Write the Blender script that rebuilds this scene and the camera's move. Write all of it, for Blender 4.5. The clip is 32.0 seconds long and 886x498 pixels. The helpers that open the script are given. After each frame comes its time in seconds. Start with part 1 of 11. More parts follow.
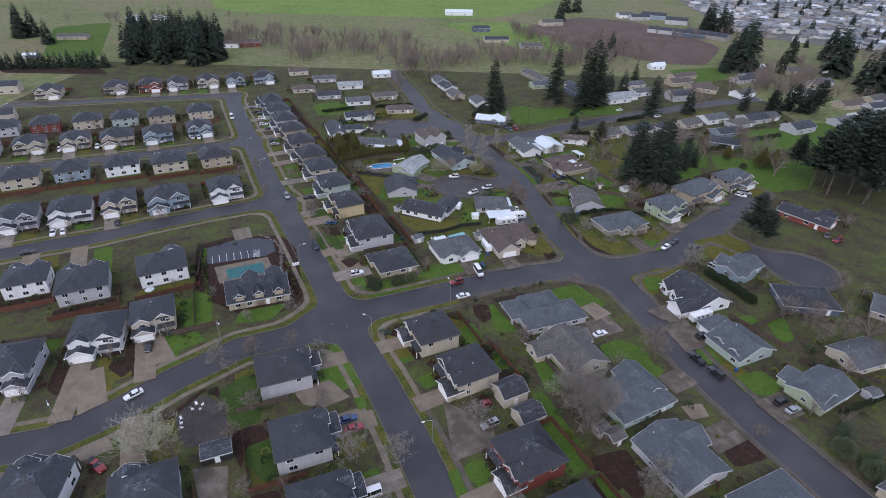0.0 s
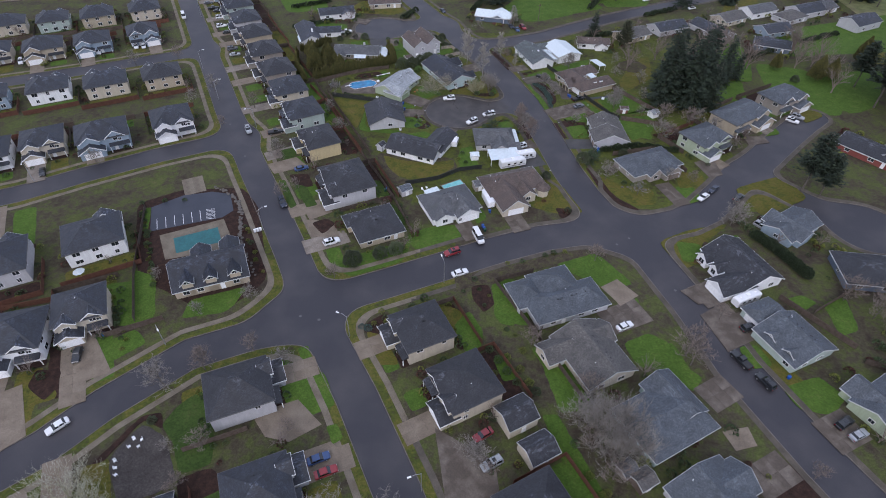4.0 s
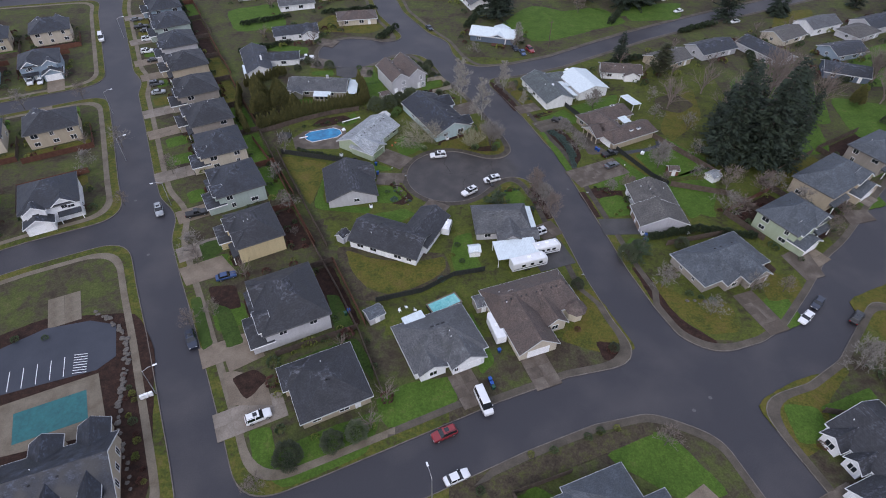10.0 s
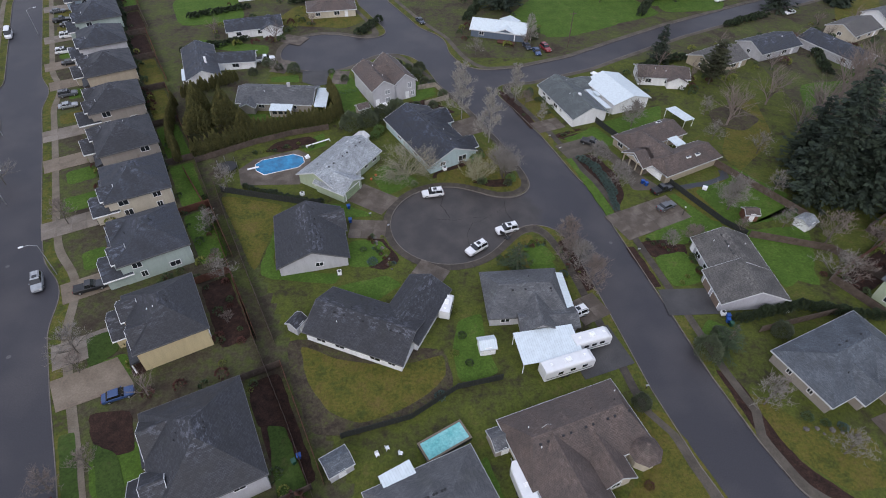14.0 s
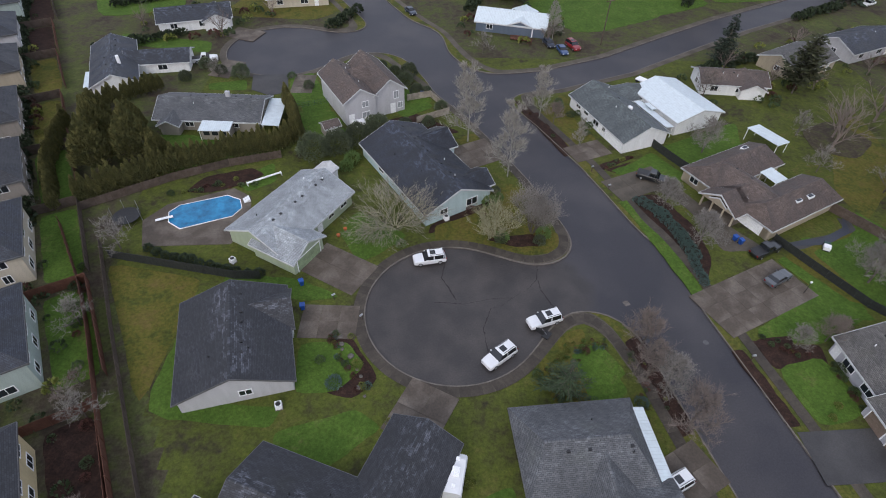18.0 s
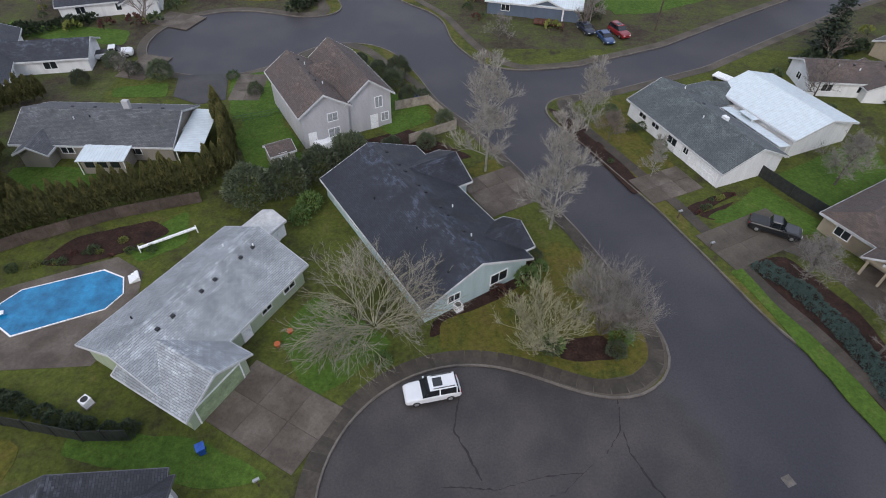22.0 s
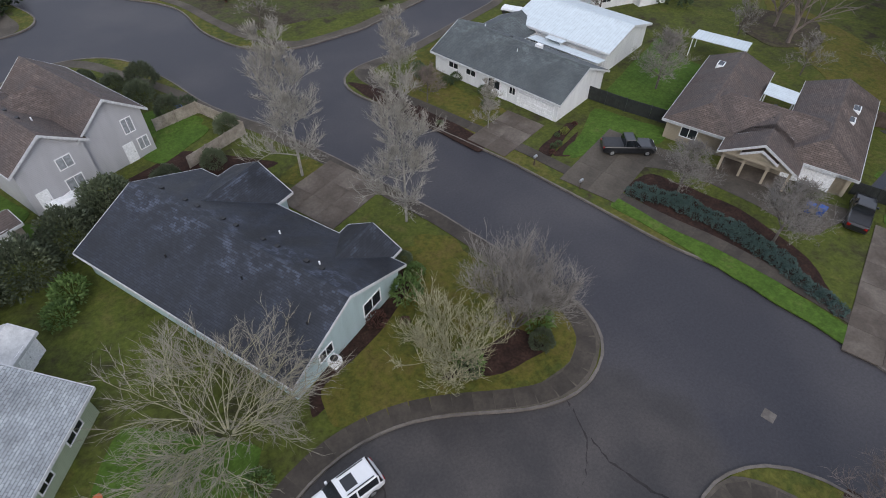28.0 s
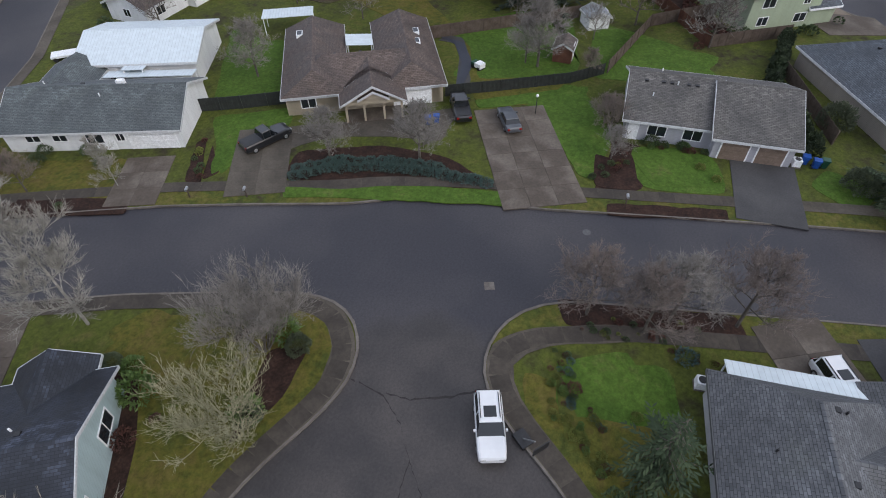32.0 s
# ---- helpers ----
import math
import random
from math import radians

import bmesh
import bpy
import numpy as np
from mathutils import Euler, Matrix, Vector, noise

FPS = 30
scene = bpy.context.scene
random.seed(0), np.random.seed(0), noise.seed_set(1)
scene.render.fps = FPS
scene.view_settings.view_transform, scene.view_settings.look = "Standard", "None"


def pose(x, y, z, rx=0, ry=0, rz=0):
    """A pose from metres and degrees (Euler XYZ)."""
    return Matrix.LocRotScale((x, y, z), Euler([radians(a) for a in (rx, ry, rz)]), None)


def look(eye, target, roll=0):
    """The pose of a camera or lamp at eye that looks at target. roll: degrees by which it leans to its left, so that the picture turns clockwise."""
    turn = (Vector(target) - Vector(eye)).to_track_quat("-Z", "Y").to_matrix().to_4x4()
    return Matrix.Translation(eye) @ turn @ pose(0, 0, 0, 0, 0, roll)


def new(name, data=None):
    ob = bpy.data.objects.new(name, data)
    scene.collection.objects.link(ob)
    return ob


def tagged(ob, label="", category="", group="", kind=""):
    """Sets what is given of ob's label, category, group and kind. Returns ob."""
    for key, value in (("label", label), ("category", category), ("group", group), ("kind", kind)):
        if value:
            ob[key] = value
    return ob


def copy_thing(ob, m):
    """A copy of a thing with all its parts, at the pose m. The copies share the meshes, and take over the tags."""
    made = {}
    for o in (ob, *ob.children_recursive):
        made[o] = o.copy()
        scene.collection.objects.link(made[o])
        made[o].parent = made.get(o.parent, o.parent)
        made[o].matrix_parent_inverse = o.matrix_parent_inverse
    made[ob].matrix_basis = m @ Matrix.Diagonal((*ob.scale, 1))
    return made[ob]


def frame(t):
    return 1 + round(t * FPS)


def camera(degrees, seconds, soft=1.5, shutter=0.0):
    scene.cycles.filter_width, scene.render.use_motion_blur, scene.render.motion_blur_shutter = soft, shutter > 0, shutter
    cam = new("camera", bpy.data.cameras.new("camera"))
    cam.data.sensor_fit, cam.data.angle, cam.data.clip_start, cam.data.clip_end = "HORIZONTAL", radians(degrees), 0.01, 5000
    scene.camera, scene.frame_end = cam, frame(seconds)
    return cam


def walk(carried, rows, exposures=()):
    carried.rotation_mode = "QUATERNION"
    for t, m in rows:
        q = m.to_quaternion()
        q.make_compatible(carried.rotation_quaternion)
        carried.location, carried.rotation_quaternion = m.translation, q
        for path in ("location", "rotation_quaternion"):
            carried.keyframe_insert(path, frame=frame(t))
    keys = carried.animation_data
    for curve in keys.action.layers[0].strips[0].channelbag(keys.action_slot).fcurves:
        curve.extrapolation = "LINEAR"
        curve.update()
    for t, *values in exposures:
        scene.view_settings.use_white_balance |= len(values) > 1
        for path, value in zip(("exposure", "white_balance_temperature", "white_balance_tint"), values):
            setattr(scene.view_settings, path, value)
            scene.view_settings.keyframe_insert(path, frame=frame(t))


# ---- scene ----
cam = camera(77.4, 32.0, 1.0)
PATH = [
    (0, (-0.182, -242.33, 107.588), (-0.217, -240.618, 106.555), 1.4),
    (0.5, (0.03, -236.827, 107.642), (-0.003, -235.167, 106.527), 1.4),
    (1, (0.277, -231.268, 107.759), (0.245, -229.666, 106.563), 1.3),
    (1.5, (0.514, -225.698, 107.968), (0.485, -224.159, 106.691), 1.2),
    (2, (0.658, -220.209, 108.239), (0.63, -218.732, 106.891), 1.2),
    (2.5, (0.671, -214.941, 108.53), (0.646, -213.487, 107.157), 1.2),
    (3, (0.556, -209.808, 108.765), (0.534, -208.355, 107.391), 1.1),
    (3.5, (0.468, -204.689, 108.912), (0.448, -203.237, 107.537), 1.1),
    (5.5, (0.752, -183.347, 108.43), (0.735, -181.894, 107.057), 0.9),
    (6, (0.755, -178.127, 108.023), (0.738, -176.674, 106.648), 0.8),
    (6.5, (0.749, -172.946, 107.312), (0.734, -171.493, 105.937), 0.7),
    (7, (0.754, -167.609, 106.273), (0.742, -166.159, 104.896), 0.7),
    (7.5, (0.662, -162.259, 104.927), (0.651, -160.81, 103.549), 0.7),
    (8, (0.545, -156.831, 103.352), (0.539, -155.384, 101.97), 0.7),
    (8.5, (0.502, -151.487, 101.565), (0.5, -150.043, 100.181), 0.9),
    (9, (0.485, -146.101, 99.546), (0.488, -144.66, 98.159), 1.0),
    (9.5, (0.483, -140.769, 97.456), (0.489, -139.33, 96.067), 1.0),
    (10, (0.441, -135.515, 95.38), (0.449, -134.077, 93.989), 1.1),
    (10.5, (0.317, -130.214, 93.239), (0.33, -128.777, 91.847), 1.3),
    (11, (0.127, -124.948, 91.065), (0.145, -123.513, 89.672), 1.4),
    (11.5, (-0.066, -119.784, 88.927), (-0.042, -118.35, 87.533), 1.5),
    (12, (-0.196, -114.556, 86.733), (-0.17, -113.124, 85.338), 1.5),
    (12.5, (-0.385, -109.157, 84.467), (-0.356, -107.725, 83.071), 1.6),
    (13, (-0.516, -103.908, 82.278), (-0.484, -102.479, 80.879), 1.6),
    (13.5, (-0.527, -98.631, 80.198), (-0.494, -97.205, 78.795), 1.6),
    (14, (-0.393, -93.271, 78.264), (-0.361, -91.85, 76.857), 1.4),
    (14.5, (-0.206, -88.015, 76.383), (-0.174, -86.6, 74.969), 1.5),
    (16.5, (-0.547, -69.265, 64.626), (-0.501, -67.823, 63.242), 1.7),
    (17, (-0.757, -64.446, 62.894), (-0.707, -63.01, 61.503), 1.7),
    (17.5, (-1.053, -59.629, 61.112), (-0.998, -58.199, 59.715), 1.8),
    (18, (-1.343, -54.957, 59.203), (-1.281, -53.53, 57.803), 2.1),
    (18.5, (-1.587, -50.476, 57.227), (-1.52, -49.051, 55.825), 2.1),
    (19, (-1.627, -46.421, 55.38), (-1.557, -44.997, 53.979), 2.0),
    (19.5, (-1.648, -42.141, 53.314), (-1.576, -40.716, 51.913), 2.0),
    (20, (-1.678, -37.912, 51.17), (-1.603, -36.487, 49.768), 2.0),
    (20.5, (-1.688, -33.947, 49.077), (-1.612, -32.523, 47.674), 2.0),
    (21, (-1.635, -30.014, 46.893), (-1.562, -28.588, 45.493), 1.8),
    (21.5, (-1.581, -26.133, 44.757), (-1.508, -24.708, 43.356), 1.7),
    (22, (-1.462, -22.475, 42.588), (-1.391, -21.053, 41.184), 1.7),
    (22.5, (-1.442, -18.946, 40.213), (-1.369, -17.528, 38.805), 1.7),
    (23, (-1.467, -15.95, 38.04), (-1.39, -14.536, 36.627), 1.7),
    (23.5, (-1.529, -13.657, 36.466), (-1.44, -12.247, 35.051), 1.6),
    (24, (-1.537, -11.893, 35.364), (-1.439, -10.485, 33.947), 1.7),
    (24.5, (-1.559, -11.04, 34.836), (-1.443, -9.636, 33.417), 1.6),
    (25, (-1.542, -10.97, 34.679), (-1.38, -9.571, 33.26), 1.5),
    (25.5, (-1.481, -11.024, 34.61), (-1.237, -9.635, 33.192), 1.1),
    (26, (-1.54, -11.066, 34.594), (-1.19, -9.699, 33.176), 1.0),
    (26.5, (-1.633, -11.117, 34.703), (-1.154, -9.792, 33.282), 0.8),
    (28.5, (-1.844, -11.261, 34.863), (-1.125, -10.054, 33.439), 0.7),
    (29, (-1.992, -11.529, 34.939), (-1.188, -10.374, 33.518), 0.4),
    (29.5, (-1.902, -11.696, 34.993), (-1.01, -10.608, 33.571), -0.0),
    (30, (-1.92, -11.71, 35.041), (-0.938, -10.708, 33.616), -0.2),
    (30.5, (-1.905, -11.756, 35.165), (-0.836, -10.853, 33.736), -0.6),
    (31, (-1.923, -11.719, 35.325), (-0.767, -10.945, 33.888), -0.8),
    (31.5, (-2.097, -11.655, 35.45), (-0.864, -11.023, 34.008), -0.9),
    (32, (-2.189, -11.597, 35.628), (-0.891, -11.135, 34.178), -0.9),
]
walk(cam, [(t, look(eye, target, roll)) for t, eye, target, roll in PATH], ((0.0, -0.06, 5960.0, 15.5), (8.0, -0.06, 6000.0, 16.0), (13.0, -0.05, 6180.0, 13.5), (19.0, -0.07, 6330.0, 11.5), (32.0, -0.08, 6320.0, 10.0)))

# ---- world and light: a flat, overcast winter day ----
world = bpy.data.worlds.new("overcast_sky")
scene.world = world
world.use_nodes = True
wn = world.node_tree.nodes
sky = wn.new("ShaderNodeTexSky")
sky.sky_type, sky.sun_disc = "NISHITA", False
sky.sun_elevation, sky.sun_rotation = radians(32), radians(200)
sky.air_density, sky.dust_density, sky.ozone_density = 1.0, 6.0, 1.0
veil = wn.new("ShaderNodeMix")
veil.data_type = "RGBA"
veil.inputs[0].default_value = 0.8
veil.inputs[7].default_value = (6.0, 6.4, 7.6, 1)
world.node_tree.links.new(sky.outputs[0], veil.inputs[6])
world.node_tree.links.new(veil.outputs[2], wn["Background"].inputs[0])
wn["Background"].inputs[1].default_value = 0.162
sun = new("sun", bpy.data.lights.new("sun", "SUN"))
sun.data.energy, sun.data.angle, sun.data.color = 1.0, radians(30), (1.0, 0.97, 0.94)
sun.matrix_world = look((-60, -160, 130), (0, 0, 0))


# ---- materials ----
DAMP = 0.74    # after rain every porous surface is darker than when it is dry


def damp(c):
    return tuple(v * (DAMP if max(c) < 0.36 else 1.0) for v in c)


def mat(name, base, second=None, scale=3.0, rough=0.8, metal=0.0, bump=0.0, fine=None, contrast=(0.35, 0.65), spec=None, coat=0.0, vary=0.0, grain=0.24):
    """A surface of two colours mixed by broad noise, with a fine grain and relief; scale is in features a metre."""
    m = bpy.data.materials.new(name)
    m.use_nodes = True
    n, lk = m.node_tree.nodes, m.node_tree.links
    b = n["Principled BSDF"]
    b.inputs["Roughness"].default_value = rough
    b.inputs["Metallic"].default_value = metal
    b.inputs["Coat Weight"].default_value = coat
    if spec is not None:
        b.inputs["Specular IOR Level"].default_value = spec
    second = damp(second or tuple(c * 0.8 for c in base))
    base = damp(base)
    tc = n.new("ShaderNodeTexCoord")
    spot = tc.outputs["Object"]
    if vary:
        who, far = n.new("ShaderNodeObjectInfo"), n.new("ShaderNodeVectorMath")
        far.operation = "MULTIPLY_ADD"
        far.inputs[1].default_value = (210.0, 170.0, 90.0)
        lk.new(who.outputs["Random"], far.inputs[0]), lk.new(spot, far.inputs[2])
        spot = far.outputs[0]
    n1 = n.new("ShaderNodeTexNoise")
    n1.inputs["Scale"].default_value, n1.inputs["Detail"].default_value = scale, 5
    lk.new(spot, n1.inputs["Vector"])
    n2 = n.new("ShaderNodeTexNoise")
    n2.inputs["Scale"].default_value, n2.inputs["Detail"].default_value = (fine or scale * 12) * 0.35, 6
    n2.inputs["Roughness"].default_value = 0.72
    lk.new(spot, n2.inputs["Vector"])
    ramp = n.new("ShaderNodeMapRange")
    ramp.inputs["From Min"].default_value, ramp.inputs["From Max"].default_value = contrast
    lk.new(n1.outputs["Fac"], ramp.inputs["Value"])
    mix = n.new("ShaderNodeMix")
    mix.data_type = "RGBA"
    mix.inputs[6].default_value, mix.inputs[7].default_value = (*base, 1), (*second, 1)
    lk.new(ramp.outputs[0], mix.inputs[0])
    hsv = n.new("ShaderNodeHueSaturation")
    lk.new(mix.outputs[2], hsv.inputs["Color"])
    val = n.new("ShaderNodeMapRange")
    val.inputs["From Min"].default_value, val.inputs["From Max"].default_value = 0.3, 0.7
    val.inputs["To Min"].default_value, val.inputs["To Max"].default_value = 1 - grain, 1 + grain
    lk.new(n2.outputs["Fac"], val.inputs["Value"])
    out = val.outputs[0]
    if vary:
        oi = n.new("ShaderNodeObjectInfo")
        r = n.new("ShaderNodeMapRange")
        r.inputs["To Min"].default_value, r.inputs["To Max"].default_value = 1 - vary, 1 + vary
        lk.new(oi.outputs["Random"], r.inputs["Value"])
        mul = n.new("ShaderNodeMath")
        mul.operation = "MULTIPLY"
        lk.new(out, mul.inputs[0]), lk.new(r.outputs[0], mul.inputs[1])
        out = mul.outputs[0]
    lk.new(out, hsv.inputs["Value"])
    lk.new(hsv.outputs[0], b.inputs["Base Color"])
    if bump:
        bp = n.new("ShaderNodeBump")
        bp.inputs["Strength"].default_value, bp.inputs["Distance"].default_value = bump, 0.03
        lk.new(n2.outputs["Fac"], bp.inputs["Height"])
        lk.new(bp.outputs[0], b.inputs["Normal"])
    return m


def shingle_mat(name, base, second, moss=0.15, rough=0.75, streak=0.16, dry=0.7, spread=0.3):
    """Asphalt shingles laid in courses, with weathering that runs down the slope."""
    m = bpy.data.materials.new(name)
    m.use_nodes = True
    n, lk = m.node_tree.nodes, m.node_tree.links
    b = n["Principled BSDF"]
    uv0 = n.new("ShaderNodeUVMap")
    who = n.new("ShaderNodeObjectInfo")
    far = n.new("ShaderNodeCombineXYZ")
    away = n.new("ShaderNodeMath")
    away.operation, away.inputs[1].default_value = "MULTIPLY", 340.0
    lk.new(who.outputs["Random"], away.inputs[0]), lk.new(away.outputs[0], far.inputs[0])
    uv = n.new("ShaderNodeVectorMath")
    lk.new(uv0.outputs[0], uv.inputs[0]), lk.new(far.outputs[0], uv.inputs[1])
    br = n.new("ShaderNodeTexBrick")
    br.inputs["Scale"].default_value = 1.0
    br.inputs["Brick Width"].default_value, br.inputs["Row Height"].default_value = 0.42, 0.19
    br.inputs["Mortar Size"].default_value = 0.016
    base, second = [v * DAMP * (1 - 0.5 * spread) for v in base], [v * DAMP * (1 + 0.4 * spread) for v in second]
    br.inputs["Color1"].default_value, br.inputs["Color2"].default_value = (*base, 1), (*second, 1)
    br.inputs["Mortar"].default_value = (*[c * 0.4 for c in base], 1)
    lk.new(uv.outputs[0], br.inputs["Vector"])
    st = n.new("ShaderNodeMapping")
    st.inputs["Scale"].default_value = (0.5, 0.34, 1)
    lk.new(uv.outputs[0], st.inputs["Vector"])
    n1 = n.new("ShaderNodeTexNoise")
    n1.inputs["Scale"].default_value, n1.inputs["Detail"].default_value = 0.9, 8
    lk.new(st.outputs[0], n1.inputs["Vector"])
    wet = n.new("ShaderNodeMapRange")
    wet.inputs["From Min"].default_value, wet.inputs["From Max"].default_value = 0.40, 0.62
    wet.inputs["To Min"].default_value, wet.inputs["To Max"].default_value = 1 - 1.5 * streak, 1 + 1.7 * streak
    lk.new(n1.outputs["Fac"], wet.inputs["Value"])
    n2 = n.new("ShaderNodeTexNoise")
    n2.inputs["Scale"].default_value, n2.inputs["Detail"].default_value = 2.6, 4
    n2.inputs["Roughness"].default_value = 0.6
    lk.new(uv.outputs[0], n2.inputs["Vector"])
    gr = n.new("ShaderNodeMapRange")
    gr.inputs["From Min"].default_value, gr.inputs["From Max"].default_value = 0.3, 0.7
    gr.inputs["To Min"].default_value, gr.inputs["To Max"].default_value = 0.80, 1.18
    lk.new(n2.outputs["Fac"], gr.inputs["Value"])
    mul = n.new("ShaderNodeMath")
    mul.operation = "MULTIPLY"
    lk.new(wet.outputs[0], mul.inputs[0]), lk.new(gr.outputs[0], mul.inputs[1])
    # the upper courses dry first and go pale in flecks
    sep = n.new("ShaderNodeSeparateXYZ")
    lk.new(uv0.outputs[0], sep.inputs[0])
    edge = n.new("ShaderNodeMath")
    edge.operation, edge.inputs[1].default_value = "MULTIPLY_ADD", 7.0
    lk.new(n1.outputs["Fac"], edge.inputs[0]), lk.new(sep.outputs[1], edge.inputs[2])
    up = n.new("ShaderNodeMapRange")
    up.inputs["From Min"].default_value, up.inputs["From Max"].default_value = 0.6, 3.0
    lk.new(edge.outputs[0], up.inputs["Value"])
    n4 = n.new("ShaderNodeTexNoise")
    n4.inputs["Scale"].default_value, n4.inputs["Detail"].default_value = 1.3, 4
    n4.inputs["Roughness"].default_value = 0.6
    course = n.new("ShaderNodeVectorMath")
    course.operation = "SNAP"
    course.inputs[1].default_value = (0.14, 0.19, 1)
    drawn = n.new("ShaderNodeMapping")
    drawn.inputs["Scale"].default_value = (0.55, 1.15, 1)
    lk.new(uv.outputs[0], course.inputs[0]), lk.new(course.outputs[0], drawn.inputs["Vector"]), lk.new(drawn.outputs[0], n4.inputs["Vector"])
    fl = n.new("ShaderNodeMapRange")
    fl.inputs["From Min"].default_value, fl.inputs["From Max"].default_value = 0.515, 0.56
    fl.inputs["To Max"].default_value = dry
    lk.new(n4.outputs["Fac"], fl.inputs["Value"])
    pale = n.new("ShaderNodeMath")
    pale.operation = "MULTIPLY_ADD"
    pale.inputs[2].default_value = 1.0
    lk.new(up.outputs[0], pale.inputs[0]), lk.new(fl.outputs[0], pale.inputs[1])
    mul2 = n.new("ShaderNodeMath")
    mul2.operation = "MULTIPLY"
    lk.new(mul.outputs[0], mul2.inputs[0]), lk.new(pale.outputs[0], mul2.inputs[1])
    hsv = n.new("ShaderNodeHueSaturation")
    lk.new(br.outputs["Color"], hsv.inputs["Color"]), lk.new(mul2.outputs[0], hsv.inputs["Value"])
    n3 = n.new("ShaderNodeTexNoise")
    n3.inputs["Scale"].default_value, n3.inputs["Detail"].default_value = 0.35, 6
    lk.new(uv.outputs[0], n3.inputs["Vector"])
    mo = n.new("ShaderNodeMapRange")
    mo.inputs["From Min"].default_value, mo.inputs["From Max"].default_value = 0.55, 0.8
    mo.inputs["To Max"].default_value = moss
    lk.new(n3.outputs["Fac"], mo.inputs["Value"])
    mix = n.new("ShaderNodeMix")
    mix.data_type = "RGBA"
    mix.inputs[7].default_value = (0.09, 0.1, 0.05, 1)
    lk.new(mo.outputs[0], mix.inputs[0]), lk.new(hsv.outputs[0], mix.inputs[6])
    lk.new(mix.outputs[2], b.inputs["Base Color"])
    rr = n.new("ShaderNodeMapRange")
    rr.inputs["From Min"].default_value, rr.inputs["From Max"].default_value = 0.4, 0.65
    rr.inputs["To Min"].default_value, rr.inputs["To Max"].default_value = rough - 0.15, rough + 0.1
    lk.new(n1.outputs["Fac"], rr.inputs["Value"]), lk.new(rr.outputs[0], b.inputs["Roughness"])
    bp = n.new("ShaderNodeBump")
    bp.inputs["Strength"].default_value, bp.inputs["Distance"].default_value = 0.22, 0.02
    lk.new(br.outputs["Fac"], bp.inputs["Height"])
    bp.invert = True
    lk.new(bp.outputs[0], b.inputs["Normal"])
    return m


def siding_mat(name, c, lap=0.17):
    """Painted lap boards: a shadow line put into the colour under each board, faint weather streaks running down,
    boards a little uneven.
    """
    m = bpy.data.materials.new(name)
    m.use_nodes = True
    n, lk = m.node_tree.nodes, m.node_tree.links
    b = n["Principled BSDF"]
    b.inputs["Roughness"].default_value = 0.6
    tc, sep = n.new("ShaderNodeTexCoord"), n.new("ShaderNodeSeparateXYZ")
    lk.new(tc.outputs["Object"], sep.inputs[0])
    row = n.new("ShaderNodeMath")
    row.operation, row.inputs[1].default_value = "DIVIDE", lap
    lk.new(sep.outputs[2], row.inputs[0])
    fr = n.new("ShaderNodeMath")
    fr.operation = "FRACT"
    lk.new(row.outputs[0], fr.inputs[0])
    # shade at each lap, painted as a darker band in the colour
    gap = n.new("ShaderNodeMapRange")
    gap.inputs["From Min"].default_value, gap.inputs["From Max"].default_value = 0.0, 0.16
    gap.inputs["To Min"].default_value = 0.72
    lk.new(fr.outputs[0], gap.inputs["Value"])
    st = n.new("ShaderNodeMapping")
    st.inputs["Scale"].default_value = (1.3, 1.3, 0.22)
    lk.new(tc.outputs["Object"], st.inputs["Vector"])
    n1 = n.new("ShaderNodeTexNoise")
    n1.inputs["Scale"].default_value, n1.inputs["Detail"].default_value = 1.1, 6
    lk.new(st.outputs[0], n1.inputs["Vector"])
    dirt = n.new("ShaderNodeMapRange")
    dirt.inputs["From Min"].default_value, dirt.inputs["From Max"].default_value = 0.35, 0.7
    dirt.inputs["To Min"].default_value, dirt.inputs["To Max"].default_value = 1.04, 0.9
    lk.new(n1.outputs["Fac"], dirt.inputs["Value"])
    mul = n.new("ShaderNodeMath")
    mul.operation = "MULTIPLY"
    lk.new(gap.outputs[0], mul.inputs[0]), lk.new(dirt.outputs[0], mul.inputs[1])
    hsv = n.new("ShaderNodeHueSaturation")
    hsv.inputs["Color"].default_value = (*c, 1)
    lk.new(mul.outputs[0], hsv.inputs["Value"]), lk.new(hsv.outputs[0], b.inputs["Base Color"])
    bp = n.new("ShaderNodeBump")
    bp.inputs["Strength"].default_value, bp.inputs["Distance"].default_value = 0.5, 0.015
    lk.new(fr.outputs[0], bp.inputs["Height"]), lk.new(bp.outputs[0], b.inputs["Normal"])
    return m


def metal_roof_mat(name, c, pitch=0.4):
    """Pale ribbed roofing sheets with a little grime along the slope."""
    m = siding_mat(name, c, pitch)
    n, lk = m.node_tree.nodes, m.node_tree.links
    sep = next(k for k in n if k.type == "SEPXYZ")
    row = next(k for k in n if k.type == "MATH" and k.operation == "DIVIDE")
    # the shadow lines in the colour are spaced along x here, one a rib
    lk.new(sep.outputs[0], row.inputs[0])
    n["Principled BSDF"].inputs["Roughness"].default_value = 0.5
    return m


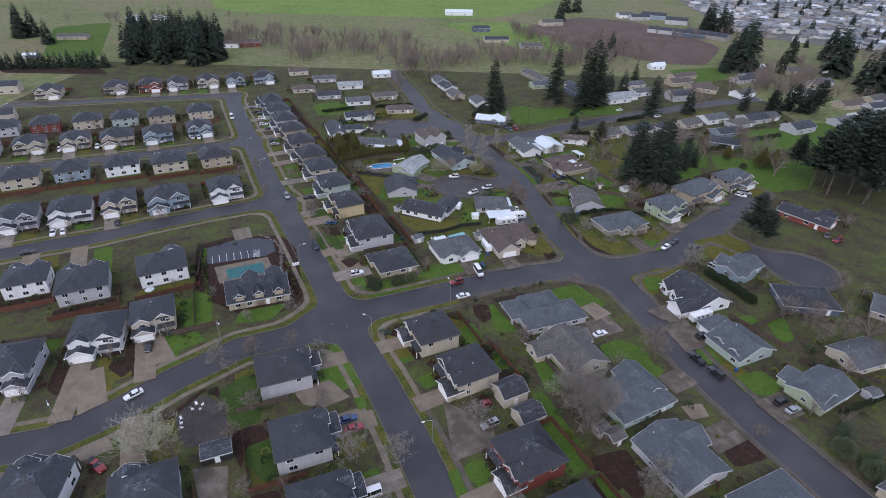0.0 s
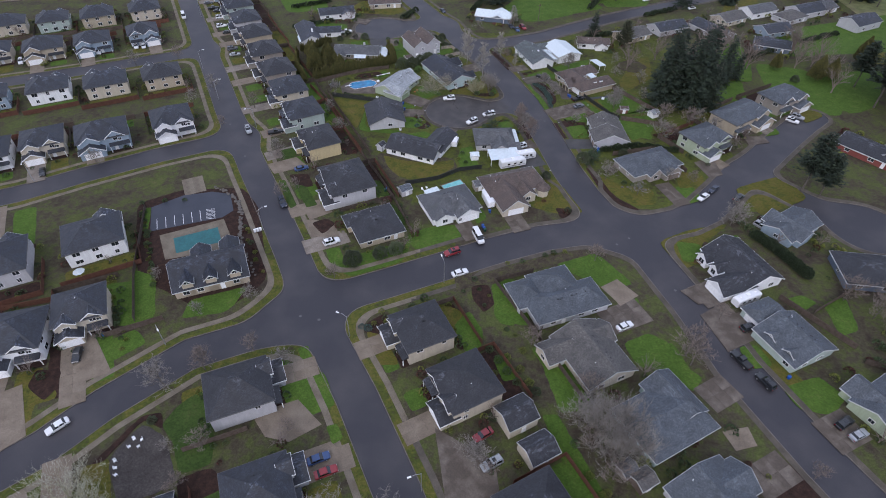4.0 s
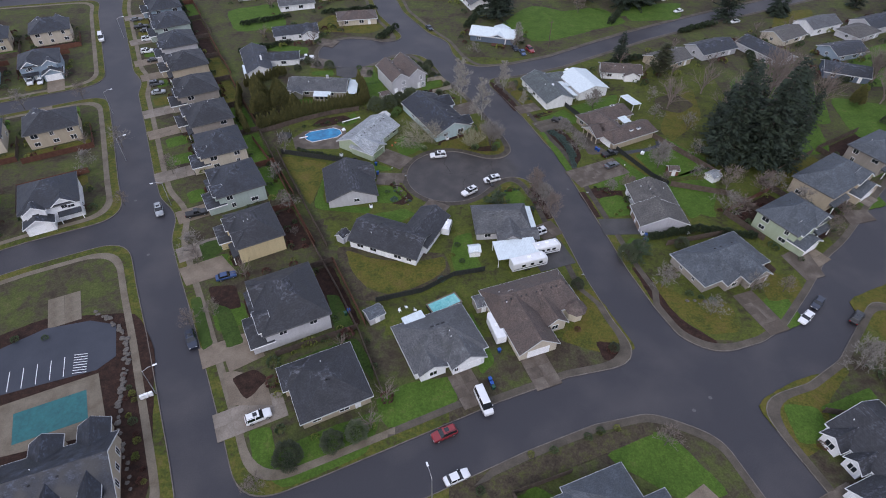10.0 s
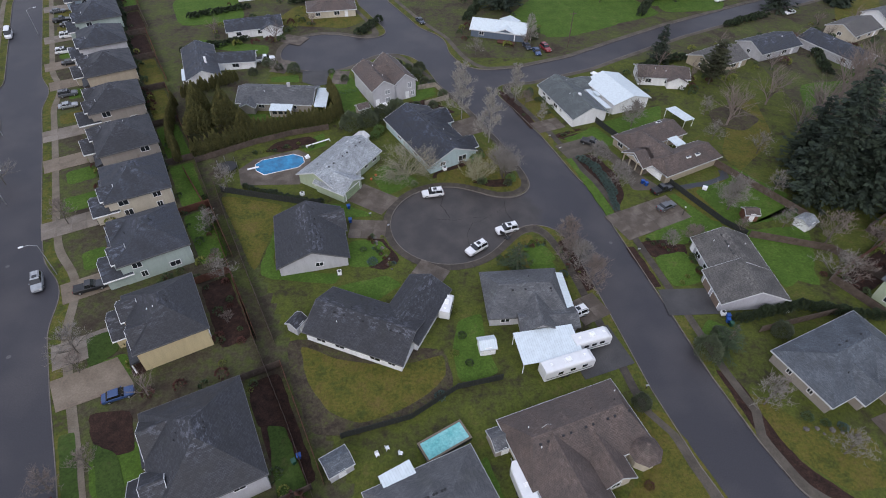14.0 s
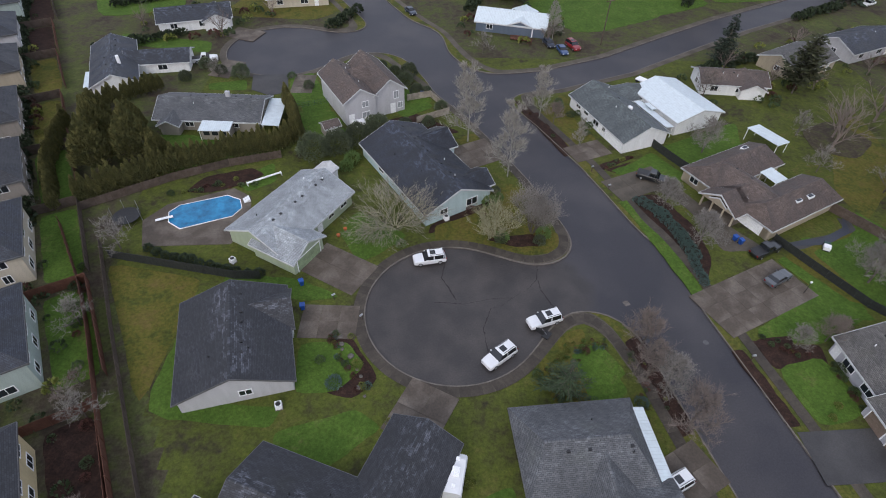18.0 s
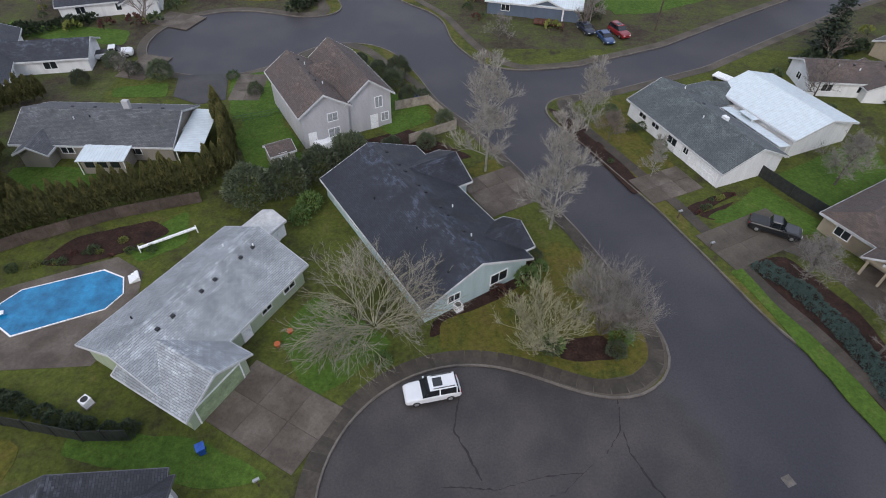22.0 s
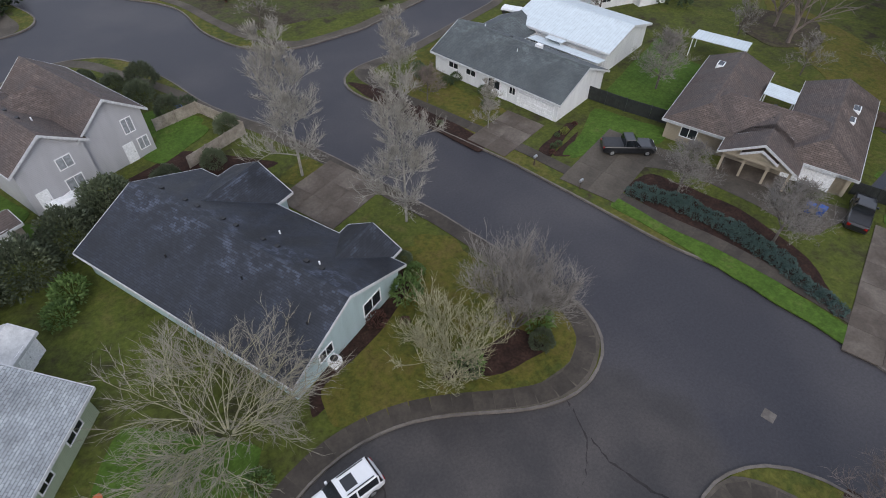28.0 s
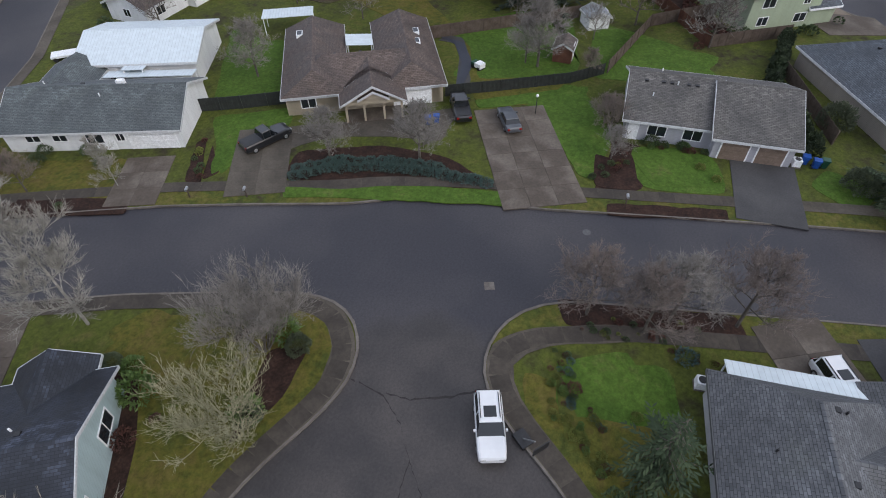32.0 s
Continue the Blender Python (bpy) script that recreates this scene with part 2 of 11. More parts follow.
def ground_mat(name, stops, scale, fine=9.0, rough=0.95, bump=0.6, warp=0.0):
    """Soil, grass and litter: patches of several colours by broad noise, with a fine tuft grain."""
    m = bpy.data.materials.new(name)
    m.use_nodes = True
    n, lk = m.node_tree.nodes, m.node_tree.links
    b = n["Principled BSDF"]
    b.inputs["Roughness"].default_value, b.inputs["Specular IOR Level"].default_value = rough, 0.2
    tc = n.new("ShaderNodeTexCoord")
    n1 = n.new("ShaderNodeTexNoise")
    n1.inputs["Scale"].default_value, n1.inputs["Detail"].default_value, n1.inputs["Distortion"].default_value = scale, 7, warp
    n1.inputs["Roughness"].default_value = 0.6
    lk.new(tc.outputs["Object"], n1.inputs["Vector"])
    ramp = n.new("ShaderNodeValToRGB")
    els = ramp.color_ramp.elements
    while len(els) < len(stops):
        els.new(0.5)
    for e, (p, c) in zip(els, stops):
        e.position, e.color = p, (*damp(c), 1)
    nm = n.new("ShaderNodeTexNoise")
    nm.inputs["Scale"].default_value, nm.inputs["Detail"].default_value = scale * 6, 5
    lk.new(tc.outputs["Object"], nm.inputs["Vector"])
    add = n.new("ShaderNodeMath")
    add.operation = "MULTIPLY_ADD"
    add.inputs[1].default_value = 0.55
    sub = n.new("ShaderNodeMath")
    sub.operation = "ADD"
    sub.inputs[1].default_value = -0.275
    lk.new(nm.outputs["Fac"], add.inputs[0]), lk.new(n1.outputs["Fac"], sub.inputs[0]), lk.new(sub.outputs[0], add.inputs[2])
    lk.new(add.outputs[0], ramp.inputs[0])
    n2 = n.new("ShaderNodeTexNoise")
    n2.inputs["Scale"].default_value, n2.inputs["Detail"].default_value = fine * 0.3, 7
    n2.inputs["Roughness"].default_value = 0.75
    lk.new(tc.outputs["Object"], n2.inputs["Vector"])
    val = n.new("ShaderNodeMapRange")
    val.inputs["From Min"].default_value, val.inputs["From Max"].default_value = 0.3, 0.7
    val.inputs["To Min"].default_value, val.inputs["To Max"].default_value = 0.58, 1.42
    lk.new(n2.outputs["Fac"], val.inputs["Value"])
    hsv = n.new("ShaderNodeHueSaturation")
    lk.new(ramp.outputs[0], hsv.inputs["Color"]), lk.new(val.outputs[0], hsv.inputs["Value"])
    lk.new(hsv.outputs[0], b.inputs["Base Color"])
    bp = n.new("ShaderNodeBump")
    bp.inputs["Strength"].default_value, bp.inputs["Distance"].default_value = bump, 0.06
    lk.new(n2.outputs["Fac"], bp.inputs["Height"]), lk.new(bp.outputs[0], b.inputs["Normal"])
    return m


def glass_mat():
    m = bpy.data.materials.new("window_glass")
    m.use_nodes = True
    b = m.node_tree.nodes["Principled BSDF"]
    b.inputs["Base Color"].default_value = (0.02, 0.025, 0.03, 1)
    b.inputs["Roughness"].default_value, b.inputs["Specular IOR Level"].default_value = 0.05, 0.6
    return m


M_YARD = ground_mat("rough_winter_grass", [(0.32, (0.060, 0.046, 0.034)), (0.46, (0.084, 0.076, 0.044)), (0.55, (0.086, 0.094, 0.034)), (0.66, (0.096, 0.118, 0.033)), (0.80, (0.125, 0.120, 0.05))], 0.11, warp=0.2)
M_LAWN = ground_mat("mown_lawn", [(0.3, (0.066, 0.125, 0.018)), (0.6, (0.092, 0.160, 0.024)), (0.8, (0.130, 0.155, 0.042))], 0.25)
M_DRYLAWN = ground_mat("mossy_yellow_lawn", [(0.3, (0.07, 0.085, 0.018)), (0.5, (0.125, 0.12, 0.022)), (0.75, (0.15, 0.115, 0.035))], 0.3)
M_BARK = ground_mat("bark_mulch", [(0.3, (0.026, 0.016, 0.013)), (0.6, (0.055, 0.030, 0.022)), (0.8, (0.08, 0.05, 0.038))], 0.8, fine=14)
M_FIELD = ground_mat("pasture", [(0.25, (0.15, 0.185, 0.065)), (0.5, (0.20, 0.215, 0.095)), (0.62, (0.23, 0.21, 0.115)), (0.8, (0.19, 0.165, 0.10))], 0.012, fine=0.6, warp=0.4)
M_ASPHALT = mat("damp_asphalt", (0.039, 0.037, 0.045), (0.068, 0.062, 0.066), 0.08, rough=0.55, bump=0.3, fine=14, contrast=(0.44, 0.68), grain=0.3)
M_ASPHALT2 = mat("old_asphalt", (0.052, 0.050, 0.052), (0.082, 0.079, 0.078), 0.25, rough=0.75, bump=0.3, fine=20)
# the court's older asphalt is browner and more worn than the street's
an, al = M_ASPHALT.node_tree.nodes, M_ASPHALT.node_tree.links
tc_ = next(k for k in an if k.type == "TEX_COORD")
to_court = an.new("ShaderNodeVectorMath")
to_court.operation = "DISTANCE"
to_court.inputs[1].default_value = (3.0, -7.0, 0.0)
al.new(tc_.outputs["Object"], to_court.inputs[0])
rag = an.new("ShaderNodeTexNoise")
rag.inputs["Scale"].default_value, rag.inputs["Detail"].default_value = 0.22, 8
al.new(tc_.outputs["Object"], rag.inputs["Vector"])
reach_ = an.new("ShaderNodeMath")
reach_.operation, reach_.inputs[1].default_value = "MULTIPLY_ADD", 9.0
al.new(rag.outputs["Fac"], reach_.inputs[0]), al.new(to_court.outputs["Value"], reach_.inputs[2])
old_ = an.new("ShaderNodeMapRange")
old_.inputs["From Min"].default_value, old_.inputs["From Max"].default_value = 25.0, 22.5
al.new(reach_.outputs[0], old_.inputs["Value"])
worn = an.new("ShaderNodeValToRGB")
for e_, (p_, c_) in zip(worn.color_ramp.elements, ((0.40, (0.034, 0.030, 0.029, 1)), (0.66, (0.058, 0.050, 0.046, 1)))):
    e_.position, e_.color = p_, c_
al.new(rag.outputs["Fac"], worn.inputs[0])
blend_ = an.new("ShaderNodeMix")
blend_.data_type = "RGBA"
hs_ = next(k for k in an if k.type == "HUE_SAT")
al.new(hs_.inputs["Color"].links[0].from_socket, blend_.inputs[6])
al.new(worn.outputs[0], blend_.inputs[7]), al.new(old_.outputs[0], blend_.inputs[0]), al.new(blend_.outputs[2], hs_.inputs["Color"])
M_LOT = mat("sealed_asphalt", (0.036, 0.042, 0.060), (0.050, 0.056, 0.075), 0.2, rough=0.6, bump=0.2, fine=25)
M_KERB = mat("kerb_concrete", (0.15, 0.13, 0.112), (0.22, 0.195, 0.17), 0.5, rough=0.9, bump=0.2)
M_VERGE = ground_mat("mossy_verge_grass", [(0.28, (0.07, 0.055, 0.035)), (0.42, (0.075, 0.095, 0.02)), (0.58, (0.125, 0.125, 0.026)), (0.75, (0.15, 0.125, 0.045))], 0.2, warp=0.5)
M_WALK = mat("weathered_concrete", (0.165, 0.135, 0.095), (0.235, 0.20, 0.15), 0.35, rough=0.9, bump=0.3, fine=12)
M_WALKOLD = mat("mossy_concrete", (0.080, 0.067, 0.051), (0.132, 0.112, 0.087), 0.3, rough=0.9, bump=0.3, fine=10)
M_DRIVE = mat("driveway_concrete", (0.18, 0.15, 0.12), (0.30, 0.26, 0.215), 0.25, rough=0.85, bump=0.25, fine=10, vary=0.06)
M_DRIVEOLD = mat("stained_concrete", (0.105, 0.083, 0.064), (0.22, 0.185, 0.15), 0.3, rough=0.85, bump=0.25, fine=10, contrast=(0.42, 0.72), vary=0.06)
M_TAN = mat("tan_concrete", (0.19, 0.15, 0.108), (0.27, 0.22, 0.165), 0.3, rough=0.85, bump=0.25, fine=10, vary=0.05)
M_LITTER = ground_mat("leaf_litter", [(0.3, (0.05, 0.038, 0.03)), (0.5, (0.085, 0.070, 0.046)), (0.7, (0.095, 0.098, 0.034))], 0.5, warp=0.5)
M_GARDEN = ground_mat("mossy_garden_grass", [(0.28, (0.050, 0.044, 0.026)), (0.40, (0.078, 0.086, 0.024)), (0.56, (0.100, 0.122, 0.022)), (0.76, (0.130, 0.12, 0.036))], 0.14, warp=0.3)
M_DEEPLAWN = ground_mat("deep_green_lawn", [(0.3, (0.044, 0.078, 0.016)), (0.6, (0.062, 0.104, 0.022)), (0.8, (0.092, 0.106, 0.034))], 0.25)
M_GRAVEL = ground_mat("dark_gravel", [(0.3, (0.062, 0.054, 0.050)), (0.55, (0.085, 0.076, 0.070)), (0.75, (0.110, 0.098, 0.090))], 0.3, fine=12)
M_GLASS = glass_mat()
M_WHITE = mat("white_trim", (0.86, 0.87, 0.88), (0.80, 0.81, 0.82), 1.5, rough=0.55)
M_FENCE = mat("weathered_cedar", (0.085, 0.06, 0.045), (0.13, 0.10, 0.08), 1.2, rough=0.9, bump=0.4, vary=0.2)
M_REDFENCE = mat("stained_cedar", (0.13, 0.05, 0.03), (0.17, 0.075, 0.045), 1.2, rough=0.85, bump=0.4, vary=0.2)
M_DARKFENCE = mat("dark_vinyl_slats", (0.025, 0.028, 0.028), (0.04, 0.045, 0.042), 2, rough=0.6)
M_METAL = mat("galvanised_steel", (0.45, 0.46, 0.47), (0.38, 0.39, 0.4), 2, rough=0.45, metal=0.7)
M_DARK = mat("black_plastic", (0.02, 0.02, 0.022), (0.03, 0.03, 0.032), 3, rough=0.5)
M_TYRE = mat("tyre_rubber", (0.018, 0.018, 0.018), (0.028, 0.027, 0.026), 5, rough=0.85)
M_BARKWOOD = mat("tree_bark", (0.10, 0.085, 0.07), (0.17, 0.15, 0.125), 3, rough=0.95, bump=0.5)
M_TWIG = mat("grey_twigs", (0.24, 0.22, 0.195), (0.33, 0.305, 0.275), 2, rough=0.95)
M_BIRCH = mat("pale_birch_twigs", (0.265, 0.252, 0.220), (0.36, 0.34, 0.30), 2, rough=0.95)
M_TWIGRED = mat("brown_twigs", (0.215, 0.172, 0.148), (0.29, 0.238, 0.208), 2, rough=0.95)
M_WILLOW = mat("pale_willow_twigs", (0.26, 0.238, 0.188), (0.355, 0.325, 0.26), 2, rough=0.95)
M_TWIGMOSS = mat("lichen_twigs", (0.265, 0.252, 0.15), (0.37, 0.35, 0.225), 2, rough=0.95)
ROOFS = {
    "slate": shingle_mat("slate_grey_shingles", (0.034, 0.039, 0.052), (0.044, 0.050, 0.064), 0.06, 0.68, 0.22, 1.7),
    "black": shingle_mat("black_shingles", (0.021, 0.025, 0.036), (0.029, 0.034, 0.047), 0.0, 0.6, 0.25, 1.4, 0.2),
    "charcoal": shingle_mat("charcoal_shingles", (0.029, 0.031, 0.038), (0.042, 0.044, 0.052), 0.05, 0.65, 0.2, 1.8),
    "blue": shingle_mat("blue_grey_shingles", (0.088, 0.103, 0.122), (0.118, 0.135, 0.156), 0.08, 0.7, 0.14, 0.3, 0.2),
    "pale": shingle_mat("pale_grey_shingles", (0.36, 0.39, 0.41), (0.44, 0.47, 0.49), 0.12, 0.7, 0.12, 0.3, 0.06),
    "grey": shingle_mat("grey_shingles", (0.108, 0.113, 0.122), (0.138, 0.142, 0.150), 0.15, 0.75, 0.14, 0.4, 0.16),
    "brown": shingle_mat("brown_shingles", (0.116, 0.086, 0.073), (0.142, 0.109, 0.094), 0.04, 0.75, 0.12, 0.3, 0.12),
    "greybrown": shingle_mat("weathered_brown_shingles", (0.108, 0.101, 0.094), (0.146, 0.138, 0.128), 0.12, 0.75, 0.14, 0.35, 0.2),
    "white": metal_roof_mat("white_metal_roofing", (0.60, 0.67, 0.70)),
    "house_grey": shingle_mat("grey_green_shingles", (0.105, 0.122, 0.125), (0.125, 0.142, 0.145), 0.12, 0.72, 0.12, 0.35, 0.12),
}
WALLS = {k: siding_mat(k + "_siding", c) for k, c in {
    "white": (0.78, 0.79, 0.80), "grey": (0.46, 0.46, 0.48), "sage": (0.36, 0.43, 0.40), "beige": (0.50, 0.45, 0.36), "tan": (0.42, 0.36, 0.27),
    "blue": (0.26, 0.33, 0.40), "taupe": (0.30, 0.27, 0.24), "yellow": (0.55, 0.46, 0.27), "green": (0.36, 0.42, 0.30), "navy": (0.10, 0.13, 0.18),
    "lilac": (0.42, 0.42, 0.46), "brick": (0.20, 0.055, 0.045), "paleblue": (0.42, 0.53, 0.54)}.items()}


# ---- building blocks ----
def link(name, verts, faces, material, parent=None, label="", uvs=None):
    """One mesh object, under a thing if one is given."""
    me = bpy.data.meshes.new(name)
    me.from_pydata(verts, [], faces)
    for m_ in material if isinstance(material, (list, tuple)) else (material,):
        me.materials.append(m_)
    if uvs is not None:
        layer = me.uv_layers.new(name="UVMap")
        layer.data.foreach_set("uv", np.asarray(uvs, np.float32).ravel())
    ob = new(name, me)
    if parent is not None:
        ob.parent = parent
    if label:
        ob["label"] = label
    return ob


def part(name, bm, material, parent, label=""):
    me = bpy.data.meshes.new(name)
    bm.to_mesh(me)
    bm.free()
    me.materials.append(material)
    ob = new(name, me)
    ob.parent = parent
    if label:
        ob["label"] = label
    return ob


def thing(name, m, label, category, group=""):
    ob = new(name)
    ob.empty_display_size = 0.3
    ob.matrix_world = m
    return tagged(ob, label, category, group)


class Geo:
    """Vertices and faces gathered for one mesh."""

    def __init__(self):
        self.v, self.f = [], []

    def box(self, x0, y0, z0, x1, y1, z1, m=None):
        k = len(self.v)
        pts = [Vector(p) for p in ((x0, y0, z0), (x1, y0, z0), (x1, y1, z0), (x0, y1, z0), (x0, y0, z1), (x1, y0, z1), (x1, y1, z1), (x0, y1, z1))]
        self.v += [tuple(m @ p) if m else tuple(p) for p in pts]
        self.f += [[k + i for i in q] for q in ((0, 3, 2, 1), (4, 5, 6, 7), (0, 1, 5, 4), (1, 2, 6, 5), (2, 3, 7, 6), (3, 0, 4, 7))]
        return self

    def prism(self, ring, z0, z1):
        """An upright prism over a flat ring of (x, y)."""
        k, n = len(self.v), len(ring)
        self.v += [(x, y, z0) for x, y in ring] + [(x, y, z1) for x, y in ring]
        self.f += [[k + i for i in reversed(range(n))], [k + n + i for i in range(n)]]
        self.f += [[k + i, k + (i + 1) % n, k + n + (i + 1) % n, k + n + i] for i in range(n)]
        return self

    def tube(self, a, b, ra, rb, n=6, cap=True):
        a, b = Vector(a), Vector(b)
        w = (b - a).normalized()
        u = w.orthogonal().normalized()
        s = w.cross(u)
        k = len(self.v)
        for c, r in ((a, ra), (b, rb)):
            self.v += [tuple(c + (u * math.cos(6.2832 * i / n) + s * math.sin(6.2832 * i / n)) * r) for i in range(n)]
        self.f += [[k + i, k + (i + 1) % n, k + n + (i + 1) % n, k + n + i] for i in range(n)]
        if cap:
            self.f += [[k + i for i in reversed(range(n))], [k + n + i for i in range(n)]]
        return self

    def loft(self, rings, close=True):
        """Rings of equally many points, skinned in order."""
        k, n = len(self.v), len(rings[0])
        for r in rings:
            self.v += [tuple(p) for p in r]
        for j in range(len(rings) - 1):
            for i in range(n):
                self.f.append([k + j * n + i, k + j * n + (i + 1) % n, k + (j + 1) * n + (i + 1) % n, k + (j + 1) * n + i])
        if close:
            self.f += [[k + i for i in reversed(range(n))], [k + (len(rings) - 1) * n + i for i in range(n)]]
        return self

    def put(self, name, material, parent=None, label="", smooth=False):
        ob = link(name, self.v, self.f, material, parent, label)
        if smooth:
            ob.data.shade_smooth()
        return ob


# ---- ground, roads, kerbs and pavements ----
ROADS = {  # centre line, half width
    "main": ([(18, -212), (0, -171), (-8, -154), (-19, -133), (-28, -118), (-37, -101), (-42.7, -89.7), (-49.5, -77), (-57, -63), (-64.6, -49.5), (-71, -37.5), (-86, -9.6), (-99.7, 18), (-112, 42), (-126, 70), (-145, 108), (-153, 128)], 4.6),
    "east": ([(112, -212), (79, -145), (69.6, -122.6), (64.8, -104.5), (58.5, -86), (46.6, -64.3), (43.6, -56.7), (40.1, -44.7), (37.4, -31.9), (32.7, -11), (28.6, 4.6), (24.3, 17.3), (21.5, 25), (15.6, 38), (3, 62), (-6, 80), (-23, 112), (-32, 145), (-56, 214), (-60, 240)], 5.4),
    "cross": ([(-40, -110), (-26, -103), (-16, -98.5), (1, -90.5), (14, -84.3), (28, -78.6), (39, -76), (50, -75)], 5.3),
    "bend": ([(50, -75), (60, -73), (72, -69), (80, -64.0), (90, -53.5), (97.5, -45), (109.5, -34.2), (123.3, -20.2), (134, -10), (141, -4)], 5.5),
    "south_west": ([(-38, -113), (-60, -123), (-74, -137), (-82, -147.5), (-94, -158), (-110, -163), (-150, -166), (-280, -170)], 4.7),
    "west": ([(-75, -29), (-81, -31.5), (-99.5, -41), (-120, -54), (-135, -64.5), (-152, -73), (-164, -80), (-200, -98), (-280, -135)], 4.7),
    "north_west": ([(-113, 43), (-121.8, 37.6), (-153.7, 21.3), (-188, 5.9), (-218, -5.8), (-285, -30)], 4.5),
    "far_west": ([(-153, 128), (-204.7, 114), (-250, 100), (-285, 92)], 4.3),
    "far": ([(8, 56), (26, 59.5), (43.5, 67.5), (61, 79.5), (80, 92), (115, 112), (175, 143), (275, 182), (420, 240)], 4.4),
    "court": ([(2.5, -6.5), (18, -2.4), (29, -0.2)], 4.5),
    "court_bulb": ([(2.5, -6.5), (2.6, -6.5)], 12.05),
    "north_court": ([(-35, 72), (-20, 77), (-5, 80)], 6.0),
    "north_bulb": ([(-35.5, 72.5), (-35, 72.5)], 12.8),
    "east_court": ([(102, -44), (113, -57), (127, -70)], 5.0),
    "east_bulb": ([(127, -70), (127.2, -70)], 11.5),
}


def away(px, py, line, half):
    """Distance from a polyline, less its half width."""
    best = np.full(px.shape, 1e9)
    for (x0, y0), (x1, y1) in zip(line[:-1], line[1:]):
        dx, dy = x1 - x0, y1 - y0
        s = np.clip(((px - x0) * dx + (py - y0) * dy) / (dx * dx + dy * dy), 0, 1)
        best = np.minimum(best, np.hypot(px - x0 - s * dx, py - y0 - s * dy))
    return best - half


def blend(a, b, k):
    hmix = np.clip(0.5 + 0.5 * (b - a) / k, 0, 1)
    return b * (1 - hmix) + a * hmix - k * hmix * (1 - hmix)


X0, X1, Y0, Y1, STEP = -285.0, 215.0, -212.5, 212.5, 1.25
gx, gy = np.meshgrid(np.arange(X0, X1 + 0.1, STEP), np.arange(Y0, Y1 + 0.1, STEP))
D = {k: away(gx, gy, *v) for k, v in ROADS.items()}
wide = D["main"]
for key in ("east", "cross", "south_west", "west", "north_west", "far_west"):
    wide = blend(wide, D[key], 8.0)
tight = blend(D["court_bulb"], D["court"], 6.0)
for key in ("north_court", "north_bulb", "bend", "far", "east_court", "east_bulb"):
    tight = blend(tight, D[key], 6.0)
kerb_d = blend(wide, tight, 8.0)
share = np.clip((wide - tight) / 8.0 + 0.5, 0, 1)
west = np.clip((26.5 - 0.36 * (gy - 4) - gx) / 3.0, 0, 1) * np.clip((gy + 2) / 6, 0, 1) * np.clip((64 - gy) / 8, 0, 1) * np.clip(gx + 30, 0, 1)
share = np.maximum(share, west)
share = np.maximum(share, np.clip((gx - 6) / 4, 0, 1) * np.clip((-50 - gy) / 4, 0, 1))
walk_d = kerb_d - (2.1 * (1 - share) + 0.18 * share)
LOT_Z = 0.13


def clip(poly, lo, hi, which):
    """The piece of a polygon of (x, y, d, w) between two values of d or w."""
    for edge, sign in ((lo, 1), (hi, -1)):
        if edge is None:
            continue
        got = []
        for p, q in zip(poly, poly[1:] + poly[:1]):
            a, b = (p[which] - edge) * sign, (q[which] - edge) * sign
            if a >= 0:
                got.append(p)
            if (a >= 0) != (b >= 0):
                s = a / (a - b)
                got.append(tuple(u + (v - u) * s for u, v in zip(p, q)))
        poly = got
        if len(poly) < 3:
            return []
    return poly


def sheet(zone):
    """Vertices and faces of the cells, or the pieces of cells, in a zone: a list of (which, lo, hi)."""
    fields = {2: kerb_d, 3: walk_d}
    ny, nx = gx.shape
    inside = np.ones((ny - 1, nx - 1), bool)
    touch = np.ones((ny - 1, nx - 1), bool)
    for which, lo, hi in zone:
        f_ = fields[which]
        c = np.stack([f_[:-1, :-1], f_[:-1, 1:], f_[1:, 1:], f_[1:, :-1]])
        if lo is not None:
            inside &= (c >= lo).all(0)
            touch &= (c > lo).any(0)
        if hi is not None:
            inside &= (c <= hi).all(0)
            touch &= (c < hi).any(0)
    verts, faces = [], []
    idx = -np.ones(gx.shape, int)
    for j, i in zip(*np.nonzero(inside)):
        face = []
        for jj, ii in ((j, i), (j, i + 1), (j + 1, i + 1), (j + 1, i)):
            if idx[jj, ii] < 0:
                idx[jj, ii] = len(verts)
                verts.append((gx[jj, ii], gy[jj, ii]))
            face.append(int(idx[jj, ii]))
        faces.append(face)
    for j, i in zip(*np.nonzero(touch & ~inside)):
        poly = [(gx[a, b], gy[a, b], kerb_d[a, b], walk_d[a, b]) for a, b in ((j, i), (j, i + 1), (j + 1, i + 1), (j + 1, i))]
        for which, lo, hi in zone:
            poly = clip(poly, lo, hi, which)
            if not poly:
                break
        if poly:
            faces.append(list(range(len(verts), len(verts) + len(poly))))
            verts += [(p[0], p[1]) for p in poly]
    return verts, faces


def lay(name, zone, z, material, label, extra=None):
    v, f = sheet(zone)
    v = [(x, y, z) for x, y in v]
    if extra:
        k = len(v)
        v += extra[0]
        f += [[k + i for i in q] for q in extra[1]]
    ob = link(name, v, f, material)
    return tagged(ob, label, name.split("_")[0], kind="structure")


